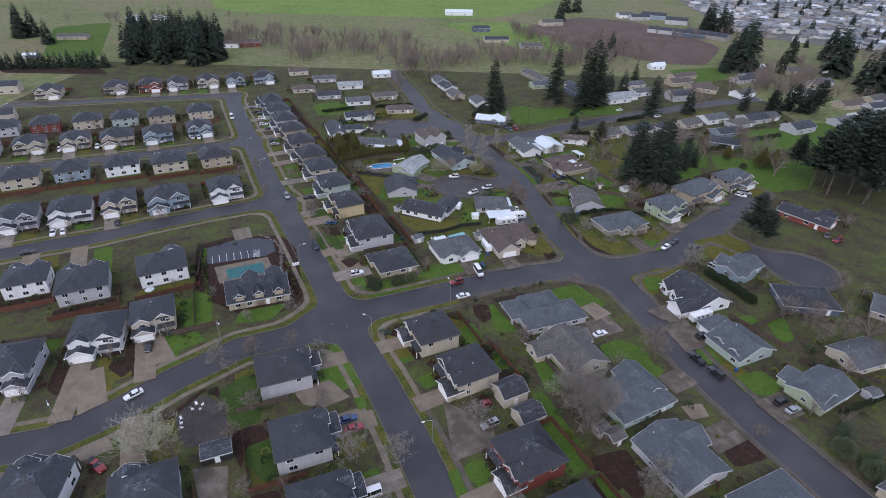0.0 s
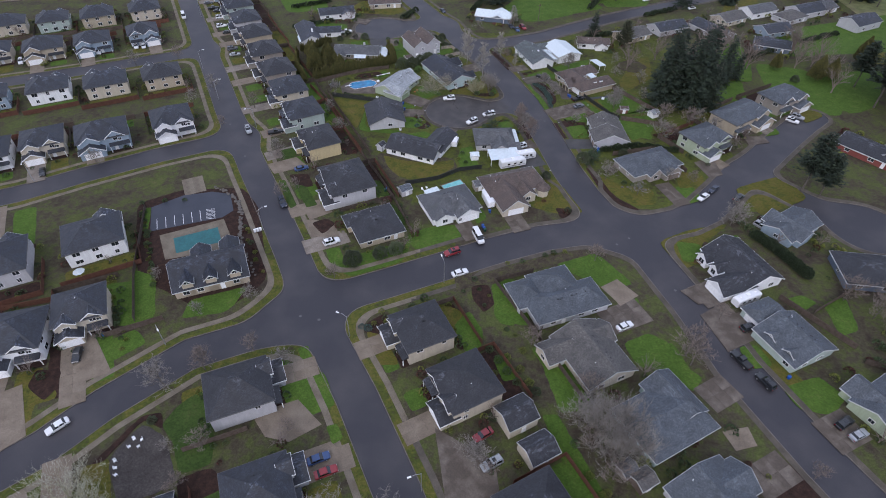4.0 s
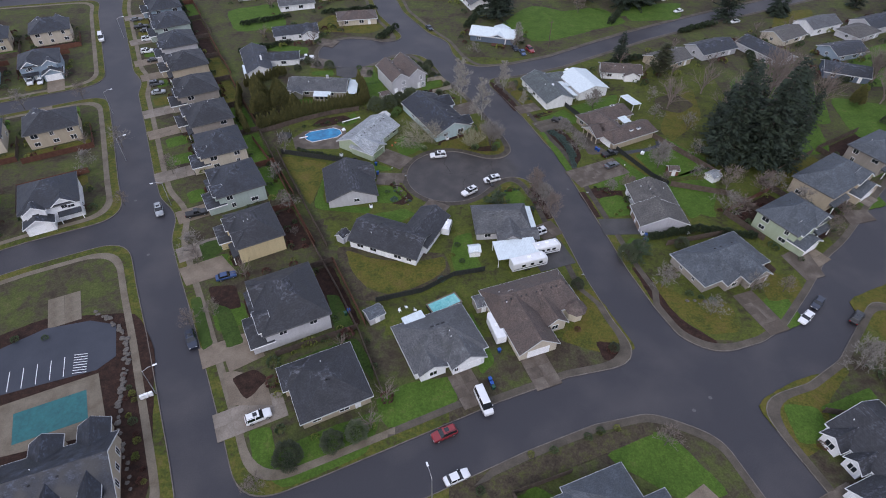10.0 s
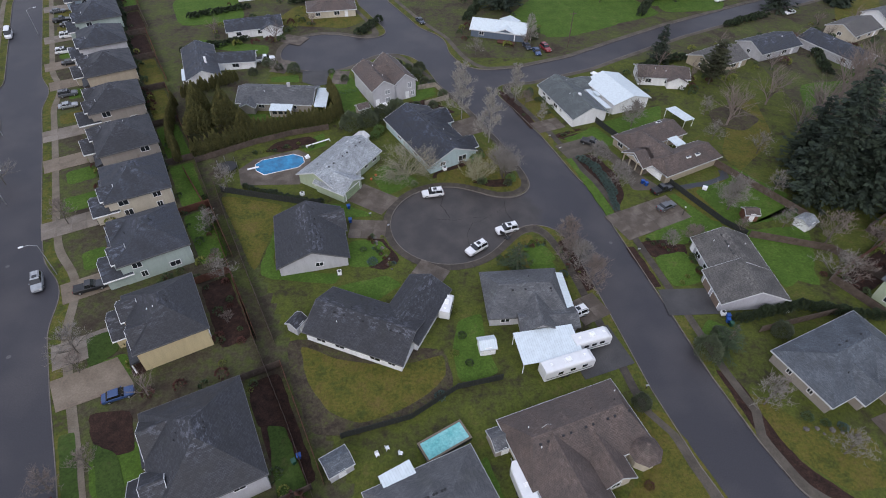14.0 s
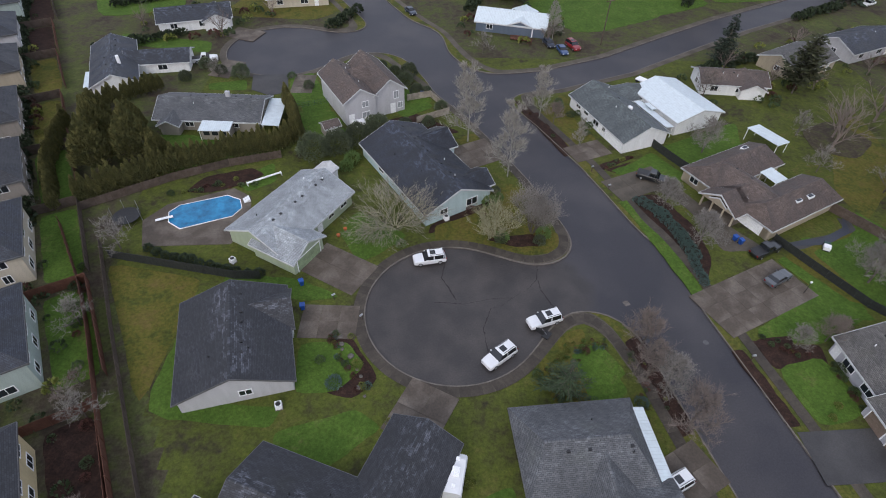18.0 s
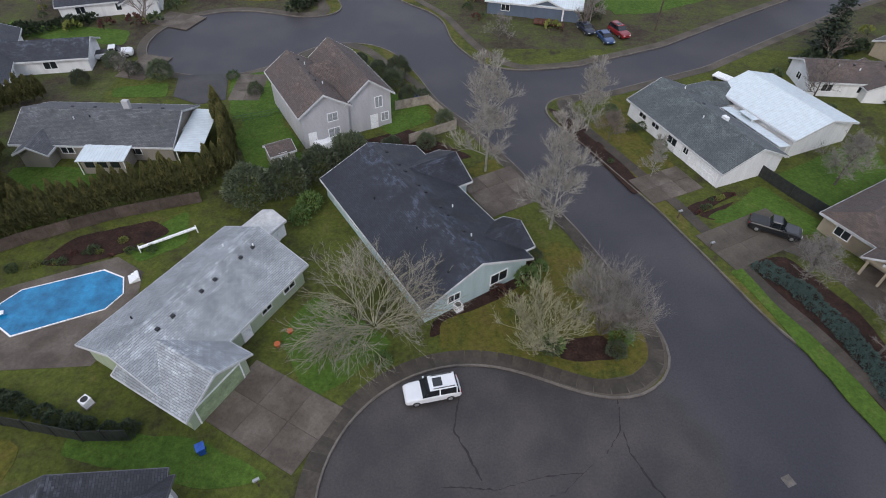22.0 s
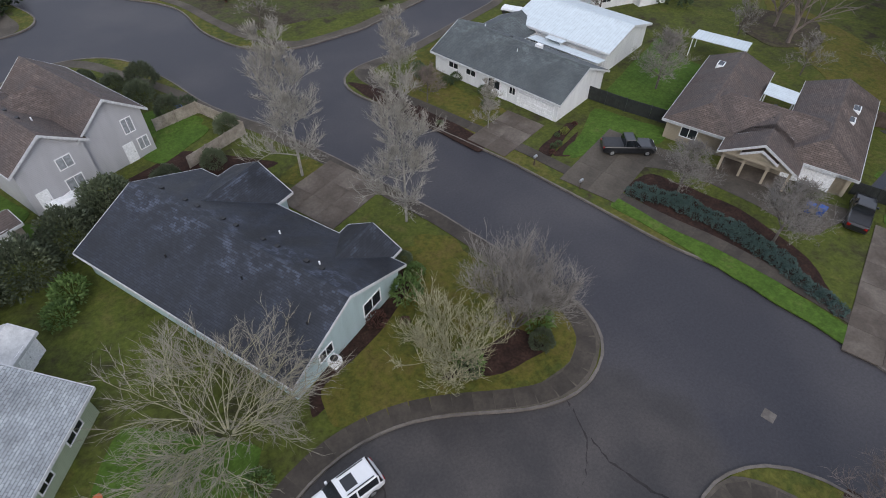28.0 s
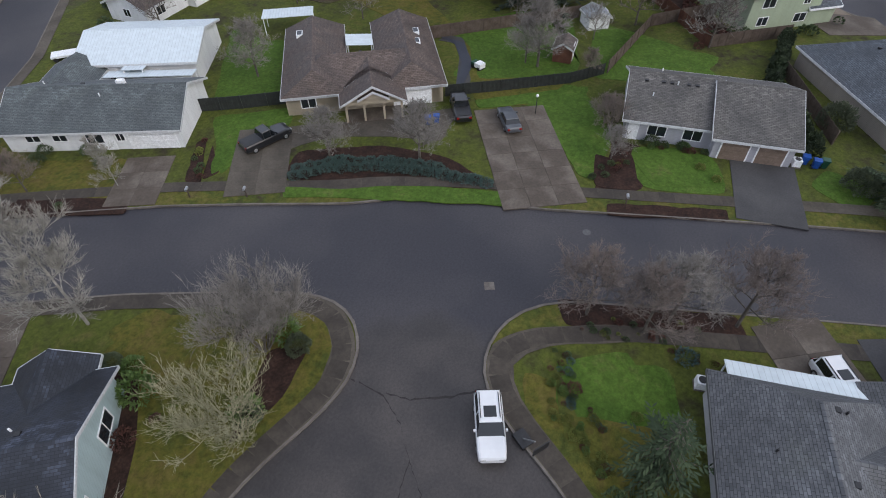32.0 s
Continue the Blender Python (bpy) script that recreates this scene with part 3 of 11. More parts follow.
FAR = 4200.0
ring = [(-FAR, -FAR), (FAR, -FAR), (FAR, FAR), (-FAR, FAR)]
rim = [(X0, Y0), (X1, Y0), (X1, Y1), (X0, Y1)]
outer = ([(x, y, LOT_Z) for x, y in ring + rim], [[i, (i + 1) % 4, 4 + (i + 1) % 4, 4 + i] for i in range(4)])
lay("road", [(2, None, 0.0)], 0.0, M_ASPHALT, "dark damp asphalt streets with rounded corners")
vv, vf = sheet([(2, 0.16, None), (3, None, 0.3)])
litter = [q for q in vf if vv[q[0]][0] > 2 and vv[q[0]][1] < -60]
lit_s = set(map(tuple, litter))
for nm_f, mt_, lb_ in (([q for q in vf if tuple(q) not in lit_s], M_VERGE, "mossy grass verge strips beside the kerb"), (litter, M_LITTER, "strips of bark and leaf litter beside the kerb")):
    tagged(link("ground", [(x, y, LOT_Z) for x, y in vv], nm_f, mt_), lb_, "ground", kind="structure")
pv, pf = sheet([(3, 0.0, 1.45), (2, 0.16, None)])
tan_f = [q for q in pf if pv[q[0]][0] < -8 and pv[q[0]][1] < 200 and pv[q[0]][0] < 0.55 * (-pv[q[0]][1]) - 20 - (pv[q[0]][1] + 110 > 0) * 8 or pv[q[0]][0] < -60]
tan_s = set(map(tuple, tan_f))
for nm_f, mt_, lb_ in (([q for q in pf if tuple(q) not in tan_s], M_WALKOLD, "damp mossy concrete pavement along the streets"), (tan_f, M_WALK, "tan concrete pavement set back behind a verge")):
    tagged(link("pavement", [(x, y, LOT_Z + 0.05) for x, y in pv], nm_f, mt_), lb_, "pavement", kind="structure")
lv, lf = sheet([(3, 1.1, None), (2, 0.16, None)])
green = [q for q in lf if -50 < lv[q[0]][0] < 100 and -64 < lv[q[0]][1] < 70 and lv[q[0]][0] > -0.54 * lv[q[0]][1] - 46]
green_s = set(map(tuple, green))
for nm_f, mt_, lb_ in (([q for q in lf if tuple(q) not in green_s], M_YARD, "patchy winter grass and bare soil of the house lots"), (green, M_GARDEN, "mossy winter grass of the gardens round the court")):
    tagged(link("ground", [(x, y, LOT_Z) for x, y in lv], nm_f, mt_), lb_, "ground", kind="structure")
tagged(link("ground", outer[0], outer[1], M_FIELD), "pale green winter pasture reaching to the horizon", "ground", kind="structure")
kv, kf = sheet([(2, 0.0, 0.16)])
k0 = len(kv)
kerb_faces = [list(q) for q in kf]
edge_count = {}
for q in kf:
    for a, b in zip(q, q[1:] + q[:1]):
        edge_count[(a, b)] = True
side = [[a + k0, b + k0, b, a] for (a, b) in edge_count if (b, a) not in edge_count]
tagged(link("kerb", [(x, y, LOT_Z + 0.058) for x, y in kv] + [(x, y, -0.02) for x, y in kv], kerb_faces + side, M_KERB), "pale worn concrete kerb along the streets", "kerb", kind="structure")


# ---- houses ----
M_FASCIA = mat("painted_fascia", (0.60, 0.61, 0.62), (0.52, 0.53, 0.54), 1.5, rough=0.6)
M_GUTTER = mat("grey_gutter", (0.16, 0.16, 0.165), (0.12, 0.12, 0.125), 1.5, rough=0.6)

def roof_faces(L, W, e, kind, rise, over, thick=0.16):
    """Top faces of a roof over L x W, centred, eaves at height e: the ridge lies along x. Lists of corner points, eave edge first."""
    a, b = L / 2 + over, W / 2 + over
    slope = rise / (W / 2)
    z0 = e - over * slope
    top = z0 + b * slope
    if kind == "gable":
        ridge = (Vector((-a, 0, top)), Vector((a, 0, top)))
    else:
        r = max(a - b * (1.0 if kind == "hip" else 0.45), 0.05)
        ridge = (Vector((-r, 0, top)), Vector((r, 0, top)))
    p = [Vector((-a, -b, z0)), Vector((a, -b, z0)), Vector((a, b, z0)), Vector((-a, b, z0))]
    faces = [[p[0], p[1], ridge[1], ridge[0]], [p[2], p[3], ridge[0], ridge[1]]]
    if kind != "gable":
        faces += [[p[1], p[2], ridge[1]], [p[3], p[0], ridge[0]]]
    return faces, p, ridge


def block(parent, ox, oy, turn, L, W, e, kind, rise, wall, roof, over=0.45, base=0.0, trim=None, gable_wall=None):
    """Walls and a roof of one wing; the ridge lies along the wing's own x, turned by turn degrees."""
    m = pose(ox, oy, 0, 0, 0, turn)
    k = [(-L / 2, -W / 2), (L / 2, -W / 2), (L / 2, W / 2), (-L / 2, W / 2)]
    v = [m @ Vector((x, y, base)) for x, y in k] + [m @ Vector((x, y, e)) for x, y in k]
    f = [[0, 1, 5, 4], [1, 2, 6, 5], [2, 3, 7, 6], [3, 0, 4, 7]]
    if kind == "gable":
        v += [m @ Vector((-L / 2, 0, e + rise)), m @ Vector((L / 2, 0, e + rise))]
        f[1], f[3] = [1, 2, 6, 9, 5], [3, 0, 4, 8, 7]
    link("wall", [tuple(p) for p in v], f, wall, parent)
    faces, p, ridge = roof_faces(L, W, e, kind, rise, over)
    rv, rf, uv, seen = [], [], [], {}
    t = 0.17

    def corner(q, dz):
        key = (round(q.x, 3), round(q.y, 3), round(q.z + dz, 3))
        if key not in seen:
            seen[key] = len(rv)
            rv.append(tuple(m @ (q + Vector((0, 0, dz)))))
        return seen[key]

    for face in faces:
        u = (face[1] - face[0]).normalized()
        w = (face[1] - face[0]).cross(face[2] - face[0]).normalized().cross(u)
        flat = [((q - face[0]).dot(u), (q - face[0]).dot(w)) for q in face]
        top_v = max(b for _, b in flat)
        flat = [(a, b - top_v) for a, b in flat]
        rf += [[corner(q, t) for q in face], [corner(q, 0.02) for q in reversed(face)]]
        uv += flat + flat[::-1]
    loop = [p[0], p[1], ridge[1], p[2], p[3], ridge[0]] if kind == "gable" else p
    for q0, q1 in zip(loop, loop[1:] + loop[:1]):
        rf.append([corner(q0, 0.02), corner(q1, 0.02), corner(q1, t), corner(q0, t)])
        uv += [(0, 0), (1, 0), (1, 0.1), (0, 0.1)]
    r_ob = link("roof", rv, rf, roof, parent, uvs=uv)
    g = Geo()
    rings = []
    for q in loop:
        o = Vector((math.copysign(1, q.x), 0 if abs(q.y) < 0.01 else math.copysign(1, q.y), 0))
        rings.append([m @ (q + o * off + Vector((0, 0, hh))) for off, hh in ((0.01, -0.12), (0.06, -0.12), (0.06, t - 0.015), (0.01, t - 0.015))])
    for ri in rings:
        g.v += [tuple(v_) for v_ in ri]
    n = len(rings)
    for i in range(n):
        j = (i + 1) % n
        g.f += [[i * 4 + k_, j * 4 + k_, j * 4 + (k_ + 1) % 4, i * 4 + (k_ + 1) % 4] for k_ in range(4)]
    g.put("fascia", trim or M_FASCIA, parent)
    # ridge cap
    rid = Geo()
    a, b = ridge
    if (b - a).length > 1 and abs(parent.location.x) < 66 and parent.location.y > -130:
        for s in (-1, 1):
            i = len(rid.v)
            sl = rise / (W / 2)
            rid.v += [tuple(m @ q) for q in (a + Vector((0, 0, t + 0.03)), b + Vector((0, 0, t + 0.03)), b + Vector((0, s * 0.16, t + 0.03 - 0.16 * sl)), a + Vector((0, s * 0.16, t + 0.03 - 0.16 * sl)))]
            rid.f += [[i, i + 1, i + 2, i + 3] if s < 0 else [i + 3, i + 2, i + 1, i]]
        span = (b - a).length
        link("ridge_cap", rid.v, rid.f, roof, r_ob, uvs=[(0, 0.02), (span, 0.02), (span, 0.17), (0, 0.17)] + [(0, 0.17), (span, 0.17), (span, 0.02), (0, 0.02)])
    return m


PANE = [M_GLASS]
M_BLIND = mat("window_blinds", (0.30, 0.32, 0.34), (0.38, 0.40, 0.42), 4.0, rough=0.12, spec=0.6)


def window(parent, m, x, z, w, h, out, side, bars=1, shutters=None):
    """A framed window on a wall face: m places the wing, side gives the face: 's', 'n', 'e', 'w'; out is the face's distance from the wing's middle."""
    face = m @ pose(0, 0, 0, 0, 0, {"s": 0, "e": 90, "n": 180, "w": 270}[side]) @ pose(x, -out, z)
    way = (parent.matrix_basis @ face).to_3x3() @ Vector((0, -1, 0))
    if way.y > 0.55 or (way.x < -0.6 and parent.location.x < -70) or (way.x > 0.6 and parent.location.x > 60):
        return
    fr = Geo()
    t = 0.09
    for a0, c0, a1, c1 in ((-w / 2 - t, -h / 2 - t, w / 2 + t, -h / 2), (-w / 2 - t, h / 2, w / 2 + t, h / 2 + t), (-w / 2 - t, -h / 2, -w / 2, h / 2), (w / 2, -h / 2, w / 2 + t, h / 2)):
        fr.box(a0, -0.06, c0, a1, 0.02, c1, face)
    for b in range(bars):
        xx = -w / 2 + w * (b + 1) / (bars + 1)
        fr.box(xx - 0.03, -0.05, -h / 2, xx + 0.03, 0.02, h / 2, face)
    ob = fr.put("window", M_WHITE, parent)
    Geo().box(-w / 2, -0.02, -h / 2, w / 2, 0.03, h / 2, face).put("pane", PANE[0], ob)
    if shutters:
        for s in (-1, 1):
            c = s * (w / 2 + t + 0.18)
            Geo().box(c - 0.17, -0.05, -h / 2 - 0.05, c + 0.17, 0.02, h / 2 + 0.05, face).put("shutter", shutters, parent)


def garage(parent, m, x, w, out, side, material=None, h=2.15):
    """A panelled overhead door."""
    face = m @ pose(0, 0, 0, 0, 0, {"s": 0, "e": 90, "n": 180, "w": 270}[side]) @ pose(x, -out, LOT_Z)
    prof = [(0.02, 0.0)]
    for i in range(4):
        z0, z1 = i * h / 4, (i + 1) * h / 4
        prof += [(-0.05, z0 + 0.02), (-0.05, z1 - 0.03), (-0.025, z1 - 0.015), (-0.025, z1)]
    prof += [(0.02, h)]
    g = Geo().loft([[face @ Vector((sx * w / 2, yy, zz)) for yy, zz in prof] for sx in (1, -1)])
    ob = g.put("garage_door", material or M_WHITE, parent)
    fr = Geo()
    fr.box(-w / 2 - 0.14, -0.07, 0, -w / 2, 0.02, h + 0.14, face).box(w / 2, -0.07, 0, w / 2 + 0.14, 0.02, h + 0.14, face).box(-w / 2, -0.07, h, w / 2, 0.02, h + 0.14, face)
    fr.put("frame", M_WHITE, ob)


def door(parent, m, x, out, side, material=None):
    face = m @ pose(0, 0, 0, 0, 0, {"s": 0, "e": 90, "n": 180, "w": 270}[side]) @ pose(x, -out, LOT_Z)
    ob = Geo().box(-0.46, -0.05, 0, 0.46, 0.02, 2.05, face).put("door", material or M_WHITE, parent)
    fr = Geo()
    fr.box(-0.56, -0.07, 0, -0.46, 0.02, 2.15, face).box(0.46, -0.07, 0, 0.56, 0.02, 2.15, face).box(-0.46, -0.07, 2.05, 0.46, 0.02, 2.15, face)
    fr.put("frame", M_WHITE, ob)
    if abs(parent.location.x) < 60 and parent.location.y > -80:
        Geo().box(0.33, -0.1, 0.95, 0.4, -0.05, 1.05, face).put("handle", M_METAL, ob)


def vents(parent, m, L, W, e, rise, n, rnd, kind="gable"):
    """Roof vents and pipes on the slopes."""
    if parent.location.y < -125 or abs(parent.location.x) > 95:
        n = n // 3
    for i in range(n):
        span = L / 2 - (W / 2 if kind == "hip" else 1.0)
        x = rnd.uniform(-max(span, 0.5), max(span, 0.5))
        y = rnd.choice((-1, 1)) * rnd.uniform(0.15, 0.6) * W / 2
        if i % 3:
            x = (2 * (i + 0.5) / n - 1) * max(span, 0.5)
            y = 0.2 * W / 2 * (1 if int(L * 10) % 2 else -1)
        z = e + rise * (1 - abs(y) / (W / 2)) + 0.14
        if i % 3 == 0:
            Geo().tube(m @ Vector((x, y, z)), m @ Vector((x, y, z + 0.35)), 0.07, 0.07, 8).put("vent_pipe", M_WHITE if rnd.random() < 0.5 else M_DARK, parent)
        else:
            Geo().box(x - 0.18, y - 0.16, z - 0.06, x + 0.18, y + 0.16, z + 0.14, m).put("roof_vent", M_DARK, parent)


def two_storey(x, y, ang, L, W, wall="beige", roof="slate", seed=0, e=5.3, kind="hip", front="s", garage_side=1, wing=True, label="", upper="s", porch=True):
    """A two-storey suburban house: a main body, a gabled front wing over a garage, a porch roof, windows all round."""
    rnd = random.Random(seed)
    h = thing("house", pose(x, y, 0, 0, 0, ang), label or f"two-storey {wall} sided house with {roof} shingle roof", "house", "suburban houses")
    rise = min(L, W) * 0.5 * rnd.uniform(0.50, 0.58)
    wm, rm = WALLS[wall], ROOFS[roof]
    m = block(h, 0, 0, 0 if L >= W else 90, max(L, W), min(L, W), e, kind, rise, wm, rm, trim=M_GUTTER)
    flip = 0 if front == "s" else 180 if front == "n" else 90 if front == "e" else 270
    fm = pose(0, 0, 0, 0, 0, flip)
    fl, fw = (L, W) if front in "sn" else (W, L)
    # front wing with a garage
    if wing:
        gw, gd = fl * 0.48, 3.0
        gxo = garage_side * (fl / 2 - gw / 2 - 0.1)
        c = fm @ Vector((gxo, -fw / 2 - gd / 2 + 0.6, 0))
        wmx = block(h, c.x, c.y, flip + 90, gd + 1.2, gw, 2.75, "gable", gw * 0.27, wm, rm, trim=M_WHITE)
        garage(h, wmx, 0, min(4.9, gw - 0.9), gd / 2 + 0.6, "w")
        c2 = fm @ Vector((gxo, -fw / 2 + 0.4, 0))
        up = block(h, c2.x, c2.y, flip + 90, 2.4, gw * 0.72, e, "gable", gw * 0.24, wm, rm, over=0.35, base=2.6, trim=M_WHITE)
        window(h, up, 0, 4.0, 1.5, 1.2, 1.2, "w")
    if porch:
        pw = fl * 0.40
        c = fm @ Vector((-garage_side * (fl / 2 - pw / 2 - 0.2), -fw / 2 - 0.7, 0))
        pg = Geo()
        pm = Matrix.Translation(c) @ fm
        pg.v = [tuple(pm @ Vector(q)) for q in ((-pw / 2, -0.9, 2.55), (pw / 2, -0.9, 2.55), (pw / 2, 0.75, 3.1), (-pw / 2, 0.75, 3.1), (-pw / 2, -0.9, 2.4), (pw / 2, -0.9, 2.4), (pw / 2, 0.75, 2.4), (-pw / 2, 0.75, 2.4))]
        pg.f = [[0, 1, 2, 3], [7, 6, 5, 4], [0, 4, 5, 1], [1, 5, 6, 2], [3, 7, 4, 0]]
        link("porch_roof", pg.v, pg.f, rm, h, uvs=[(v[0], v[1]) for f in pg.f for v in (pg.v[i] for i in f)])
        for s in (-1, 1):
            Geo().box(s * (pw / 2 - 0.15) - 0.09, -0.8, LOT_Z, s * (pw / 2 - 0.15) + 0.09, -0.62, 2.4, pm).put("porch_post", M_WHITE, h)
        door(h, fm, -garage_side * (fl * 0.2), fw / 2, "s")
    # windows of the main body
    for side, run, out in (("s", fl, fw / 2), ("n", fl, fw / 2), ("e", fw, fl / 2), ("w", fw, fl / 2)):
        for lvl, zz in ((0, 1.55), (1, 4.1)):
            n = 2 if side in "ew" else 3
            for i in range(n):
                px = (i + 0.5) / n * run - run / 2 + rnd.uniform(-0.3, 0.3)
                if side == "s" and (wing and px * garage_side > -0.5):
                    continue
                if side == "s" and lvl == 0:
                    continue
                if side in "ew" and rnd.random() < 0.45:
                    continue
                window(h, fm, px, zz, rnd.choice((1.0, 1.5, 1.8)), rnd.choice((1.1, 1.3)), out, side)
    vents(h, m, max(L, W), min(L, W), e, rise, 5 if abs(x) < 70 else 2, rnd, kind)
    if rnd.random() < 0.6 and wing:
        c3 = fm @ Vector((-garage_side * fl * 0.24, -fw * 0.18, 0))
        block(h, c3.x, c3.y, flip + 90, fw * 0.66, fl * 0.36, e, "gable", fl * 0.13, wm, rm, over=0.35, base=e - 1.0, trim=M_WHITE)
        window(h, pose(c3.x, c3.y, 0, 0, 0, flip + 90), 0, e - 1.0 + 0.1, 1.3, 1.2, fw * 0.33, "w")
    return h

# subdivision houses: x, y, turn, width, depth, siding, roof, front, garage side
TWO = [
    (-138.2, -97.8, 26, 12.2, 11.1, "white", "slate", "n", 1), (-119.2, -98.4, 28, 14.2, 14.0, "grey", "slate", "n", 1), (-98.8, -87.1, 30, 14.5, 13.0, "white", "slate", "n", -1),
    (-100.7, -121.8, 18, 13.0, 12.5, "white", "slate", "s", -1), (-89.3, -113.0, 26, 11.4, 11.0, "beige", "slate", "s", -1), (-115.6, -135.9, 17, 11.2, 13.0, "lilac", "slate", "s", 1),
    (-43.9, -134.7, 24, 13.0, 11.5, "grey", "charcoal", "e", 1), (-33.7, -156.7, 24, 12.0, 11.5, "grey", "slate", "e", 1), (-25.1, -173.3, 24, 12.1, 11.0, "grey", "slate", "e", 1),
    (-62.2, -172.2, 27, 12.7, 10.5, "blue", "slate", "n", 1), (-85.6, -172.6, 12, 12.3, 11.0, "white", "slate", "n", 1),
    (-5.3, -116.5, 27, 11.6, 11.6, "beige", "charcoal", "w", -1), (5.0, -131.3, 29, 12.0, 12.0, "beige", "charcoal", "w", 1), (18.5, -158.6, 29, 12.2, 11.8, "brick", "charcoal", "w", 1), (27.0, -174.2, 29, 12.8, 11.6, "tan", "slate", "w", 1),
    (-32.3, -57.8, 27, 13.4, 16.0, "grey", "charcoal", "w", 1), (-45.4, -34.8, 29, 10.8, 13.0, "yellow", "charcoal", "w", -1), (-55.2, -15.8, 30, 12.0, 13.2, "sage", "slate", "w", 1),
    (-64.4, 1.5, 28, 12.0, 13.0, "beige", "slate", "w", 1), (-73.0, 17.6, 30, 12.2, 13.0, "taupe", "charcoal", "w", -1), (-82.6, 35.1, 29, 12.2, 13.0, "taupe", "charcoal", "w", 1),
    (-91.9, 53.4, 30, 12.2, 13.0, "tan", "charcoal", "w", -1), (-101.0, 70.3, 29, 12.0, 13.0, "grey", "slate", "w", 1), (-110.3, 88.4, 30, 12.5, 13.5, "sage", "slate", "w", 1), (-119.5, 106, 29, 12, 13, "blue", "slate", "w", -1),
    (-101.2, -23.6, 29, 13.0, 13.0, "white", "slate", "s", -1), (-121.5, -34.4, 29, 16.0, 13.0, "blue", "slate", "s", -1), (-139.5, -39.6, 28, 12.6, 12.5, "beige", "slate", "s", -1), (-154.0, -48.5, 27, 14.5, 13.0, "white", "slate", "s", -1), (-170.6, -55.7, 28, 13.5, 13.0, "lilac", "slate", "s", -1),
    (-187.5, -64, 27, 13.5, 13.0, "beige", "slate", "s", -1), (-204, -72, 27, 13.5, 13.0, "white", "slate", "s", 1),
    (-118.6, 11.0, 29, 14.0, 11.5, "tan", "charcoal", "n", 1), (-137.8, 3.0, 28, 15.0, 11.5, "beige", "slate", "n", 1), (-157.8, -2.8, 28, 14.0, 11.0, "white", "slate", "n", -1), (-176.9, -11.0, 29, 13.5, 11.0, "blue", "slate", "n", 1), (-194.5, -20.2, 29, 14.5, 12.0, "beige", "slate", "n", 1), (-213, -29, 28, 14, 11.5, "white", "slate", "n", 1),
    (-144.0, 52.5, 28, 12.5, 12.0, "blue", "slate", "s", 1), (-162.0, 41.5, 28, 14.0, 12.0, "blue", "slate", "s", -1), (-180.0, 34.0, 28, 15.0, 12.5, "tan", "slate", "s", -1), (-198.6, 28.0, 28, 13.0, 12.0, "beige", "slate", "s", -1), (-217.5, 20.0, 28, 13.5, 12.0, "beige", "slate", "s", 1), (-235, 12.0, 28, 12.0, 12.0, "grey", "slate", "s", 1),
    (-155.0, 80.6, 28, 13.5, 11.5, "beige", "slate", "n", 1), (-174.0, 71.0, 28, 14.0, 11.5, "tan", "slate", "n", 1), (-192.0, 64.0, 28, 13.0, 11.0, "sage", "slate", "n", -1), (-210.0, 58.0, 28, 14.0, 11.5, "beige", "slate", "n", 1), (-229.0, 50.0, 28, 13.5, 11.5, "brick", "slate", "n", 1), (-246, 42, 28, 12.0, 11.5, "grey", "slate", "n", 1),
    (-143.0, 165.0, 22, 14.0, 12.5, "blue", "slate", "s", 1), (-160.5, 156.0, 22, 12.5, 12.5, "blue", "slate", "s", -1), (-178.0, 150.0, 22, 14.0, 12.5, "beige", "slate", "s", 1), (-196.0, 142.0, 22, 12.5, 12.5, "grey", "slate", "s", -1), (-212.5, 136.0, 22, 14.0, 12.5, "brick", "charcoal", "s", 1), (-232.0, 128.0, 22, 13.5, 12.5, "taupe", "slate", "s", 1), (-268.0, 113.0, 20, 14.5, 12.5, "beige", "slate", "s", 1),
    (90.5, -27.2, 32, 14.0, 11.0, "green", "blue", "s", -1), (109.0, -10.2, 34, 20.0, 11.0, "tan", "blue", "s", 1), (131.0, 4.6, 31, 16.0, 10.5, "taupe", "blue", "s", 1),
]
for i, (hx, hy, ha, hl, hw, hc, hr, hf, hg) in enumerate(TWO):
    two_storey(hx, hy, ha, hl, hw, hc, hr, 100 + i, 5.3, "hip", hf, hg, True)


